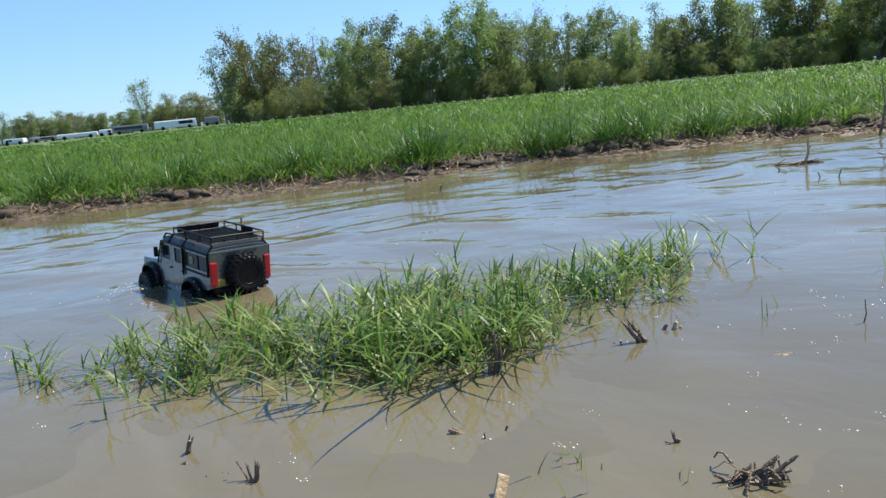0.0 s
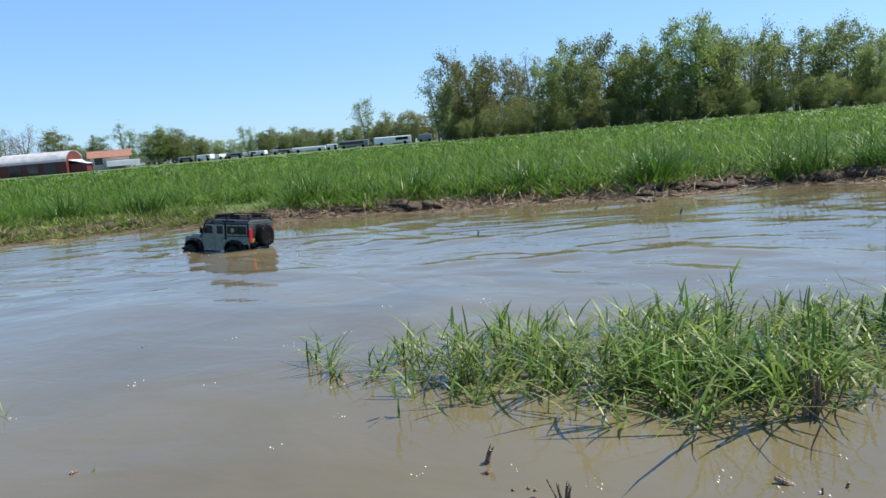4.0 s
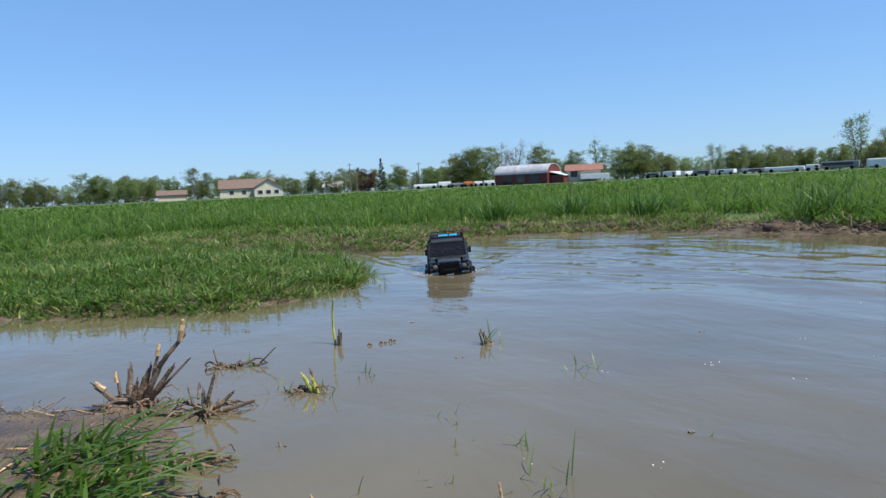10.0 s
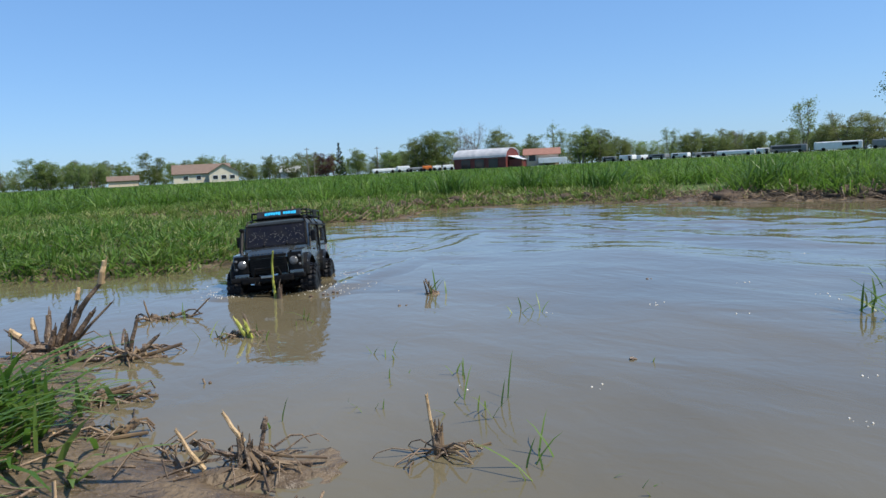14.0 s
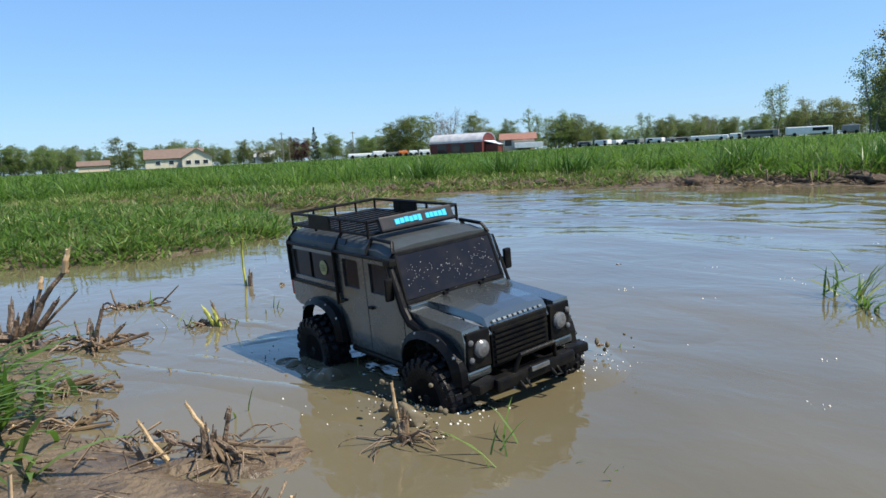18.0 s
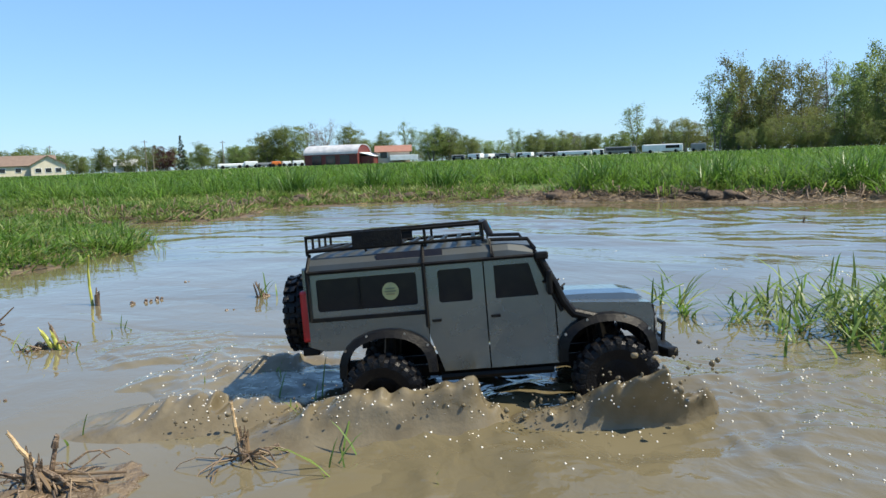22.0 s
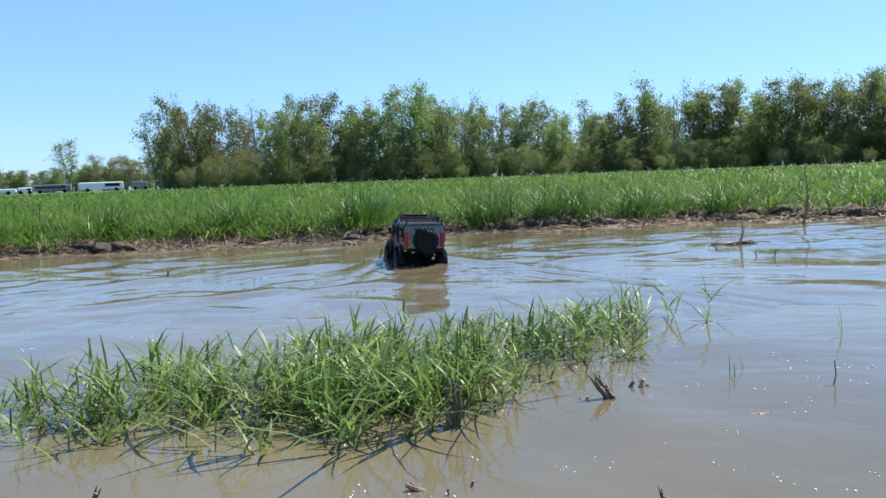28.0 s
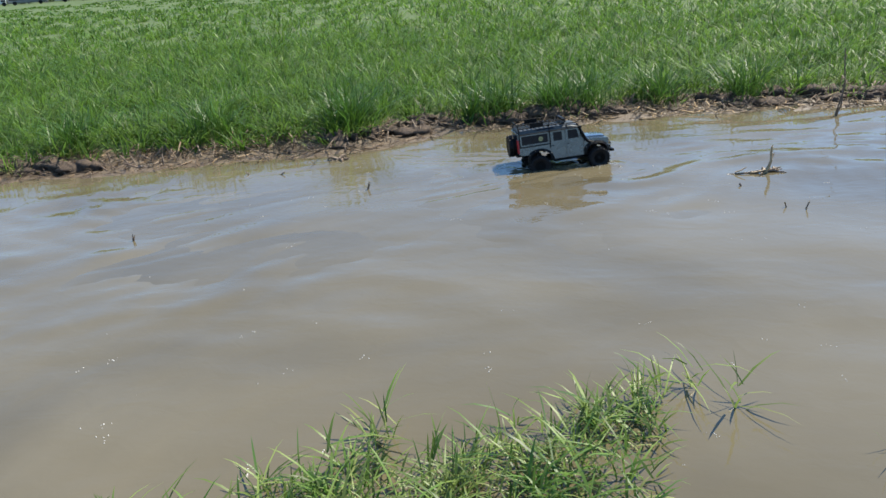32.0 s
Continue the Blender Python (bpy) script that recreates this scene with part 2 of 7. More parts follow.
M["water"] = water_material()
M["churned"] = water_material("churned_water", ((14.0, 0.5, 0.009, (1, 1.3, 1)), (42.0, 0.35, 0.0030, (1, 1.2, 1))))
M["mud"] = material("wet_mud", (0.078, 0.053, 0.030), 0.24, second=(0.130, 0.094, 0.056), scale=14, bump=1.0, bump_scale=90, rough2=0.7)
M["earth"] = material("root_earth", (0.040, 0.026, 0.016), 0.8, second=(0.095, 0.062, 0.036), scale=30, bump=1.0, bump_scale=120)
M["soil"] = material("field_soil", (0.055, 0.092, 0.020), 0.9, second=(0.080, 0.118, 0.028), scale=1.4, bump=0.8, bump_scale=20)
M["splash"] = material("muddy_splash", (0.17, 0.140, 0.088), 0.05, second=(0.23, 0.195, 0.13), scale=22, thin=0.38, bump=0.35, bump_scale=45)


# ---- building blocks ----
def part(name, bm, mat, parent=None, label=""):
    """Links a bmesh as one mesh object under a thing or a part."""
    me = bpy.data.meshes.new(name)
    bm.to_mesh(me)
    bm.free()
    me.materials.append(mat)
    ob = new(name, me)
    ob.parent = parent
    return tagged(ob, label) if label else ob


def box(bm, m, size, bevel=0.0):
    made = bmesh.ops.create_cube(bm, size=1.0, matrix=m @ Matrix.Diagonal((*size, 1)))
    if bevel:
        edges = list({e for v in made["verts"] for e in v.link_edges})
        bmesh.ops.bevel(bm, geom=edges, offset=bevel, segments=2, affect="EDGES", profile=0.6)


def tube(bm, pts, r, n=8, r2=None):
    """A round bar along points, tapering from r to r2."""
    pts = [Vector(p) for p in pts]
    r2 = r if r2 is None else r2
    rings = []
    for i, p in enumerate(pts):
        d = (pts[min(i + 1, len(pts) - 1)] - pts[max(i - 1, 0)]).normalized()
        u = d.orthogonal().normalized() if i == 0 else (u - d * u.dot(d)).normalized()
        w = d.cross(u)
        rr = r + (r2 - r) * i / (len(pts) - 1)
        rings.append([bm.verts.new(p + rr * (math.cos(2 * math.pi * k / n) * u + math.sin(2 * math.pi * k / n) * w)) for k in range(n)])
    for a, b in zip(rings, rings[1:]):
        for k in range(n):
            bm.faces.new((a[k], a[(k + 1) % n], b[(k + 1) % n], b[k]))
    bm.faces.new(rings[0][::-1]), bm.faces.new(rings[-1])


def raw_mesh(name, verts, tris, mat, smooth=False):
    """A mesh object straight from arrays of corners and triangles."""
    me = bpy.data.meshes.new(name)
    me.vertices.add(len(verts)), me.loops.add(3 * len(tris)), me.polygons.add(len(tris))
    me.vertices.foreach_set("co", np.ascontiguousarray(verts, np.float32).ravel())
    me.loops.foreach_set("vertex_index", np.ascontiguousarray(tris, np.int32).ravel())
    me.polygons.foreach_set("loop_start", np.arange(0, 3 * len(tris), 3, dtype=np.int32))
    if smooth:
        me.polygons.foreach_set("use_smooth", np.ones(len(tris), dtype=bool))
    me.update()
    me.materials.append(mat)
    return new(name, me)


def blades(name, xy, z0, height, width, mat, lean=0.35, seed=1, curl=0.5, face=None):
    """Blades of grass: each a folded strip of four joints that bends over towards its tip."""
    rng = np.random.default_rng(seed)
    n = len(xy)
    a = rng.uniform(0, 2 * np.pi, n) if face is None else face + rng.normal(0, 0.7, n)
    d = np.stack([np.cos(a), np.sin(a)], 1)
    ln = np.abs(rng.normal(lean, lean * 0.55, n))
    turn = a + np.pi / 2 + rng.normal(0, 0.5, n)
    side = np.stack([np.cos(turn), np.sin(turn)], 1)
    verts = np.zeros((n, 7, 3))
    for k, (s, w) in enumerate(((0.0, 0.75), (0.42, 1.0), (0.78, 0.62))):
        off = (ln * s + curl * ln * s**2.4)[:, None] * d * height[:, None]
        zz = z0 + height * (s - 0.30 * np.minimum(ln, 1.2) * s**2.6)
        for j, sg in enumerate((-1, 1)):
            verts[:, 2 * k + j, :2] = xy + off + sg * 0.5 * w * width[:, None] * side
            verts[:, 2 * k + j, 2] = zz
    off = (ln + curl * ln)[:, None] * d * height[:, None]
    verts[:, 6, :2], verts[:, 6, 2] = xy + off, z0 + height * (1 - 0.34 * np.minimum(ln, 1.4))
    pat = np.array([[0, 1, 3], [0, 3, 2], [2, 3, 5], [2, 5, 4], [4, 5, 6]])
    tris = (np.arange(n)[:, None, None] * 7 + pat[None]).reshape(-1, 3)
    return raw_mesh(name, verts.reshape(-1, 3), tris, mat)

# ---- the radio-controlled truck: x forward, y to its left, z up, wheels touch z = 0 ----
def lathe(bm, profile, n, m):
    """Turns (radius, along) pairs round the local y axis and closes both ends."""
    rings = []
    for r, a in profile:
        rings.append([bm.verts.new(m @ Vector((r * math.cos(2 * math.pi * i / n), a, r * math.sin(2 * math.pi * i / n)))) for i in range(n)])
    for p, q in zip(rings, rings[1:]):
        for i in range(n):
            bm.faces.new((p[i], p[(i + 1) % n], q[(i + 1) % n], q[i]))
    bm.faces.new(rings[0][::-1]), bm.faces.new(rings[-1])


def plate(outline, y0, y1, holes=()):
    """A slab cut to an outline in x and z, from y0 to y1, with rectangular or round holes that go through it."""
    bm = bmesh.new()
    loops = []
    for ring in (outline, *holes):
        vs = [bm.verts.new((x, y0, z)) for x, z in ring]
        loops.append([bm.edges.new((vs[i], vs[(i + 1) % len(vs)])) for i in range(len(vs))])
    bmesh.ops.triangle_fill(bm, use_beauty=True, use_dissolve=False, edges=[e for l in loops for e in l])
    faces = list(bm.faces)
    out = bmesh.ops.extrude_face_region(bm, geom=faces)
    for v in out["geom"]:
        if isinstance(v, bmesh.types.BMVert):
            v.co.y = y1
    bmesh.ops.recalc_face_normals(bm, faces=bm.faces)
    return bm


def rect(x0, x1, z0, z1, r=0.004):
    pts = []
    for cx, cz, a in ((x1 - r, z1 - r, 0), (x0 + r, z1 - r, 90), (x0 + r, z0 + r, 180), (x1 - r, z0 + r, 270)):
        for k in range(4):
            b = radians(a + 30 * k)
            pts.append((cx + r * math.cos(b), cz + r * math.sin(b)))
    return pts


def tyre_mesh():
    bm = bmesh.new()
    lathe(bm, [(0.030, -0.019), (0.044, -0.0225), (0.051, -0.0215), (0.0545, -0.018), (0.0555, 0), (0.0545, 0.018), (0.051, 0.0215),
               (0.044, 0.0225), (0.030, 0.019)], 40, Matrix())
    return bm


def tread_mesh():
    bm = bmesh.new()
    for i in range(22):  # tread blocks in a staggered chevron, with lugs down the shoulder
        for side in (-1, 1):
            a = 2 * math.pi * (i + 0.25 * side) / 22
            m = Matrix.Rotation(-a, 4, "Y")
            box(bm, m @ pose(0.0562, side * 0.0065, 0, 0, 0, 18 * side), (0.0058, 0.0105, 0.0095), 0.0012)
            box(bm, m @ pose(0.0548, side * 0.0175, 0, 0, 0, -12 * side), (0.0072, 0.0080, 0.0088), 0.0012)
            box(bm, m @ pose(0.0495, side * 0.0215, 0), (0.0075, 0.0040, 0.0060), 0.0010)
    return bm


def rim_mesh(side):
    bm = bmesh.new()
    lathe(bm, [(0.0315, -0.019), (0.033, -0.016), (0.029, -0.012), (0.027, 0.008), (0.033, 0.016), (0.0345, 0.021), (0.0315, 0.021), (0.026, 0.012)], 28, Matrix())
    for i in range(8):
        box(bm, Matrix.Rotation(2 * math.pi * i / 8, 4, "Y") @ pose(0.018, side * 0.012, 0), (0.022, 0.005, 0.007), 0.001)
    lathe(bm, [(0.006, side * 0.010), (0.010, side * 0.014), (0.010, side * 0.018), (0.006, side * 0.020)], 12, Matrix())
    return bm


def build_truck():
    truck = new("rc_truck")
    tagged(truck, "silver-grey radio-controlled off-road truck driving through muddy water", "toy truck")
    W = 0.101  # half the body's width
    S0, BELT, GUT, ROOF = 0.113, 0.194, 0.264, 0.284
    R0, F0, NOSE = -0.277, 0.078, 0.236  # tail, windscreen foot, grille
    arch = lambda cx, r, n=12: [(cx - r * math.cos(math.pi * i / n) * 1.0, S0 + r * 0.86 * math.sin(math.pi * i / n) ** 0.7) for i in range(n + 1)]
    for side, word in ((1, "left"), (-1, "right")):
        y1, y0 = side * W, side * (W - 0.006)
        # rear quarter with its long window
        low = [(R0, S0 + 0.044), (R0 + 0.020, S0 + 0.037), (-0.229, S0 + 0.036)] + arch(-0.162, 0.068)[2:-1] + [(-0.098, S0)]
        ring = low + [(-0.098, BELT), (-0.098, GUT), (R0, GUT)]
        wall = part("side_panel", plate(ring, y0, y1, [rect(R0 + 0.016, -0.110, BELT + 0.012, GUT - 0.012)]), M["silver"], truck)
        glass = bmesh.new()
        box(glass, pose(R0 / 2 - 0.047, side * (W - 0.004), (BELT + GUT) / 2), (0.154, 0.002, 0.050), 0)
        part("side_window", glass, M["tint"], wall, "dark tinted plastic window with a sliding split")
        bar = bmesh.new()
        box(bar, pose(-0.197, side * (W - 0.002), (BELT + GUT) / 2), (0.003, 0.003, 0.046), 0.0005)
        part("window_bar", bar, M["black"], wall)
        badge = bmesh.new()
        lathe(badge, [(0.0125, 0), (0.0125, 0.0012)], 24, pose(-0.150, side * (W - 0.0015) - 0.0006, 0.228))
        part("sticker", badge, M["badge"], wall, "round pale yellow sticker on the window")
        bars = bmesh.new()
        for dz, wx in ((0.004, 0.014), (0, 0.017), (-0.004, 0.013)):
            box(bars, pose(-0.150, side * (W + 0.0004), 0.228 + dz), (wx, 0.0012, 0.0018), 0)
        part("sticker_print", bars, M["badge_dark"], wall)
        trim = bmesh.new()
        box(trim, pose(-0.187, side * (W + 0.001), BELT + 0.001), (0.172, 0.004, 0.006), 0.001)
        box(trim, pose(-0.098, side * (W + 0.001), (BELT + GUT) / 2), (0.004, 0.004, 0.075), 0.001)
        part("trim", trim, M["black"], wall)
        # two doors
        for nm, x0, x1, wx0, wx1, slope in (("rear_door", -0.096, -0.010, -0.078, -0.028, 0), ("front_door", -0.008, 0.092, 0.006, 0.066, 0.016)):
            ring = [(x0, S0 - 0.004), (x1, S0 - 0.004), (x1, BELT), (x1 - slope * 1.5, GUT), (x0, GUT)]
            hole = rect(wx0, wx1, BELT + 0.012, GUT - 0.012) if not slope else [(wx0, BELT + 0.012), (wx1 + 0.004, BELT + 0.012), (wx1 - 0.008, GUT - 0.012), (wx0, GUT - 0.012)]
            if nm == "rear_door":  # the arch bites into the rear door's foot
                ring = [(x0, S0 + 0.046), (x0 + 0.012, S0 + 0.014), (x0 + 0.018, S0 - 0.004)] + ring[1:]
            door = part("door", plate(ring, y0, y1, [hole]), M["silver"], truck)
            pane = bmesh.new()
            box(pane, pose((wx0 + wx1) / 2, side * (W - 0.004), (BELT + GUT) / 2), (wx1 - wx0 + 0.008, 0.002, 0.050), 0)
            part("window_pane", pane, M["tint"], door)
            grip = bmesh.new()
            box(grip, pose(x0 + 0.012, side * (W + 0.002), BELT - 0.012), (0.014, 0.004, 0.004), 0.001)
            part("handle", grip, M["black"], door)
        # front wing with its arch
        ring = [(0.094, S0)] + arch(0.164, 0.066)[1:-1] + [(NOSE - 0.004, S0 + 0.008), (NOSE, S0 + 0.055), (NOSE - 0.004, BELT - 0.010), (0.094, BELT)]
        wing = part("wing", plate(ring, side * (W - 0.030), y1), M["silver"], truck)
        for cx, r, nm in ((-0.162, 0.074, "rear"), (0.164, 0.073, "front")):
            flare = bmesh.new()
            pts = arch(cx, r, 16)
            ins = arch(cx, r - 0.013, 16)
            prev = None
            for (px, pz), (qx, qz) in zip(pts, ins):
                row = [flare.verts.new((px, side * (W - 0.002), pz)), flare.verts.new((px, side * (W + 0.010), pz - 0.002)),
                       flare.verts.new((qx, side * (W + 0.017), qz)), flare.verts.new((qx, side * (W - 0.004), qz))]
                if prev:
                    for i in range(4):
                        flare.faces.new((prev[i], prev[(i + 1) % 4], row[(i + 1) % 4], row[i]))
                prev = row
            bmesh.ops.recalc_face_normals(flare, faces=flare.faces)
            fl = part("wheel_arch", flare, M["black"], truck, "black plastic wheel-arch flare with screws")
            for k in (3, 6, 10, 13):
                screw = bmesh.new()
                lathe(screw, [(0.0024, 0), (0.0018, side * 0.0018)], 8, pose(pts[k][0], side * (W + 0.011), pts[k][1] - 0.005))
                part("screw", screw, M["steel"], fl)
        # mirror, snorkel side bar, rock slider, rear lamp column
        arm = bmesh.new()
        tube(arm, [(0.078, side * W, BELT + 0.030), (0.084, side * (W + 0.010), BELT + 0.032)], 0.0025, 6)
        box(arm, pose(0.085, side * (W + 0.015), BELT + 0.030), (0.008, 0.014, 0.034), 0.0035)
        part("mirror", arm, M["black"], truck)
        if side < 0:  # the snorkel climbs the windscreen pillar on this side only
            pipe = bmesh.new()
            tube(pipe, [(0.150, -W - 0.001, BELT - 0.026), (0.118, -W - 0.005, BELT - 0.016), (0.104, -W - 0.006, BELT + 0.002), (0.094, -W - 0.006, BELT + 0.026), (0.076, -W - 0.005, GUT - 0.008)], 0.0075, 10, 0.0055)
            snorkel = part("snorkel", pipe, M["black"], truck, "black air snorkel along the windscreen pillar")
            head = bmesh.new()
            box(head, pose(0.077, -W - 0.005, GUT - 0.003), (0.020, 0.013, 0.011), 0.003)
            part("intake_head", head, M["black"], snorkel)
        rail = bmesh.new()
        tube(rail, [(-0.085, side * (W - 0.010), S0 - 0.014), (0.085, side * (W - 0.010), S0 - 0.014)], 0.006, 8)
        part("slider", rail, M["black"], truck)
        col = bmesh.new()
        box(col, pose(R0 - 0.004, side * (W - 0.011), (BELT + GUT) / 2 - 0.028), (0.014, 0.022, 0.074), 0.004)
        rl = part("tail_light", col, M["red"], truck, "red translucent tail light")
        # exoskeleton of tubes: gutter rail, hoops
        cage = bmesh.new()
        tube(cage, [(R0 + 0.004, side * (W + 0.003), BELT), (R0 + 0.004, side * (W + 0.003), GUT), (R0 + 0.006, side * (W - 0.018), ROOF + 0.003)], 0.003, 6)
        tube(cage, [(R0 + 0.004, side * (W + 0.003), GUT - 0.002), (0.066, side * (W + 0.003), GUT - 0.002), (0.102, side * (W + 0.004), BELT - 0.012)], 0.003, 6)
        tube(cage, [(-0.098, side * (W + 0.004), BELT - 0.02), (-0.098, side * (W + 0.004), GUT), (-0.098, side * (W - 0.016), ROOF + 0.004)], 0.003, 6)
        tube(cage, [(0.006, side * (W + 0.003), GUT), (0.004, side * (W - 0.014), ROOF + 0.004), (0.060, side * (W - 0.014), ROOF + 0.001), (0.070, side * (W - 0.008), GUT + 0.006)], 0.003, 6)
        part("cage_tube", cage, M["black"], truck)
    # roof with rounded gutters
    bm = bmesh.new()
    prof = [(-W + 0.001, GUT - 0.002), (-W + 0.003, GUT + 0.008), (-W + 0.013, ROOF - 0.003), (-0.05, ROOF), (0.05, ROOF), (W - 0.013, ROOF - 0.003), (W - 0.003, GUT + 0.008), (W - 0.001, GUT - 0.002)]
    xs = [R0 + 0.002, R0 + 0.006, -0.1, 0.030, 0.066]
    prev = None
    for k, x in enumerate(xs):
        sink = 0.006 if k in (0, 4) else 0
        row = [bm.verts.new((x, y, z - (sink if z > GUT + 0.004 else 0))) for y, z in prof]
        if prev:
            for a in range(len(prof) - 1):
                bm.faces.new((prev[a], prev[a + 1], row[a + 1], row[a]))
            bm.faces.new((prev[-1], prev[0], row[0], row[-1]))
        else:
            bm.faces.new(row[::-1])
        prev = row
    bm.faces.new(prev)
    bmesh.ops.recalc_face_normals(bm, faces=bm.faces)
    part("roof", bm, M["roof"], truck)
    for side in (1, -1):
        bm = bmesh.new()
        box(bm, pose(-0.118, side * (W - 0.0068), GUT + 0.0128, side * -62, 0, 0), (0.100, 0.011, 0.0016), 0.0005)
        part("roof_window", bm, M["tint"], truck, "narrow dark window in the roof's edge")
    # black box added inside the cab, so that no light passes through
    bm = bmesh.new()
    box(bm, pose(-0.100, 0, 0.206), (0.340, 0.176, 0.092), 0.004)
    part("cab_filler", bm, M["black"], truck)
    # windscreen
    bm = bmesh.new()
    for y in (-0.094, 0.094):
        tube(bm, [(0.094, y, BELT + 0.006), (0.068, y * 0.97, GUT + 0.004)], 0.004, 6)
    tube(bm, [(0.094, -0.094, BELT + 0.006), (0.094, 0.094, BELT + 0.006)], 0.004, 6)
    tube(bm, [(0.068, -0.091, GUT + 0.004), (0.068, 0.091, GUT + 0.004)], 0.004, 6)
    fr = part("windscreen_frame", bm, M["black"], truck)
    bm = bmesh.new()
    box(bm, pose(0.081, 0, (BELT + GUT) / 2 + 0.006, 0, -20, 0), (0.003, 0.186, 0.066), 0)
    ws = part("windscreen", bm, M["tint"], fr, "dark windscreen spotted with mud")
    bm = bmesh.new()
    rng = random.Random(4)
    for _ in range(130):
        u, v = rng.uniform(-0.085, 0.085), rng.gauss(-0.004, 0.013)
        box(bm, pose(0.081, 0, (BELT + GUT) / 2 + 0.006, 0, -20, 0) @ pose(0.0018, u, v), (0.0006, rng.uniform(0.0003, 0.0011), rng.uniform(0.0003, 0.0011)), 0)
    part("mud_spots", bm, M["mud_spot"], fr)
    # scuttle, bonnet, grille
    bm = bmesh.new()
    box(bm, pose(0.098, 0, BELT - 0.001), (0.014, 0.188, 0.010), 0.002)
    part("scuttle", bm, M["silver"], truck)
    bm = bmesh.new()
    prof = [(-0.066, 0), (-0.062, 0.010), (-0.03, 0.013), (0.03, 0.013), (0.062, 0.010), (0.066, 0)]
    prev = None
    for x, lift in ((0.100, -0.002), (0.150, -0.003), (0.205, -0.006), (0.226, -0.010), (0.236, -0.022)):
        row = [bm.verts.new((x, y * (1 - 0.10 * (x - 0.1) / 0.136), BELT + lift + z * (1 if x < 0.23 else 0.2) - 0.004)) for y, z in prof]
        if prev:
            for a in range(5):
                bm.faces.new((prev[a], prev[a + 1], row[a + 1], row[a]))
            bm.faces.new((prev[5], prev[0], row[0], row[5]))
        else:
            bm.faces.new(row[::-1])
        prev = row
    bm.faces.new(prev)
    bmesh.ops.recalc_face_normals(bm, faces=bm.faces)
    hood = part("bonnet", bm, M["silver"], truck)
    for y in (-0.035, 0.035):
        bm = bmesh.new()
        box(bm, pose(0.112, y, BELT + 0.011), (0.007, 0.009, 0.006), 0.002)
        tube(bm, [(0.110, y, BELT + 0.012), (0.118, y + 0.004, BELT + 0.017)], 0.0016, 5)
        part("washer_jet", bm, M["black"], hood)
    bm = bmesh.new()
    for i in range(10):
        box(bm, pose(0.2325, (i - 4.5) * 0.0098, BELT - 0.010, 0, 50, 0), (0.0034, 0.0056, 0.0008), 0)
    part("nose_lettering", bm, M["silver"], hood, "row of raised silver lettering blocks")
    bm = bmesh.new()
    box(bm, pose(NOSE - 0.006, 0, 0.150), (0.012, 0.108, 0.058), 0.002)
    for i in range(7):
        box(bm, pose(NOSE + 0.002, 0, 0.128 + 0.0072 * i), (0.004, 0.100, 0.003), 0)
    part("grille", bm, M["black"], truck)
    for side in (1, -1):
        bm = bmesh.new()
        box(bm, pose(NOSE - 0.003, side * 0.078, 0.154), (0.010, 0.040, 0.052), 0.002)
        pan = part("lamp_panel", bm, M["black"], truck)
        bm = bmesh.new()
        lathe(bm, [(0.0125, 0), (0.0125, 0.004), (0.0095, 0.007), (0.004, 0.0085)], 20, pose(NOSE + 0.001, side * 0.075, 0.155, 0, 0, -90))
        part("headlight", bm, M["lens"], pan, "round clear headlight")
        bm = bmesh.new()
        for z in (0.167, 0.143):
            lathe(bm, [(0.0042, 0), (0.0042, 0.003), (0.002, 0.0045)], 12, pose(NOSE + 0.001, side * 0.0925, z, 0, 0, -90))
        part("marker_light", bm, M["lens"], pan)
        bm = bmesh.new()
        box(bm, pose(NOSE - 0.005, side * 0.080, 0.122), (0.014, 0.042, 0.012), 0.003)
        part("wing_foot", bm, M["silver"], truck)
    # winch bumper
    bm = bmesh.new()
    box(bm, pose(0.258, 0, 0.108), (0.020, 0.150, 0.018), 0.004)
    for s in (-1, 1):
        box(bm, pose(0.254, s * 0.088, 0.112, 0, 0, s * -14), (0.018, 0.040, 0.014), 0.004)
        box(bm, pose(0.236, s * 0.035, 0.104), (0.040, 0.010, 0.016), 0.002)
    tube(bm, [(0.262, -0.040, 0.116), (0.268, -0.032, 0.140), (0.268, 0.032, 0.140), (0.262, 0.040, 0.116)], 0.0035, 7)
    bump = part("bumper", bm, M["black"], truck, "black winch bumper with a bull bar")
    bm = bmesh.new()
    box(bm, pose(0.271, 0, 0.116), (0.006, 0.034, 0.007), 0.001)
    part("fairlead", bm, M["steel"], bump)
    for s in (-1, 1):
        bm = bmesh.new()
        tube(bm, [(0.268, s * 0.030 - 0.006, 0.104), (0.278, s * 0.030 - 0.005, 0.096), (0.278, s * 0.030 + 0.005, 0.096), (0.268, s * 0.030 + 0.006, 0.104)], 0.002, 6)
        part("shackle", bm, M["black"], bump)
    # tail: back door, rear window, spare wheel, number plate blank, rear bumper
    bm = bmesh.new()
    box(bm, pose(R0 - 0.001, 0, (S0 + 0.044 + GUT + 0.006) / 2), (0.008, 2 * W - 0.004, GUT - S0 - 0.038), 0.003)
    back = part("tailgate", bm, M["silver"], truck)
    bm = bmesh.new()
    box(bm, pose(R0 - 0.006, 0, 0.236), (0.003, 0.090, 0.036), 0.001)
    part("rear_window", bm, M["tint"], back)
    bm = bmesh.new()
    box(bm, pose(R0 - 0.006, 0.072, 0.172), (0.003, 0.034, 0.022), 0.001)
    part("number_plate", bm, M["yellow"], back, "small blank yellow plate")
    bm = bmesh.new()
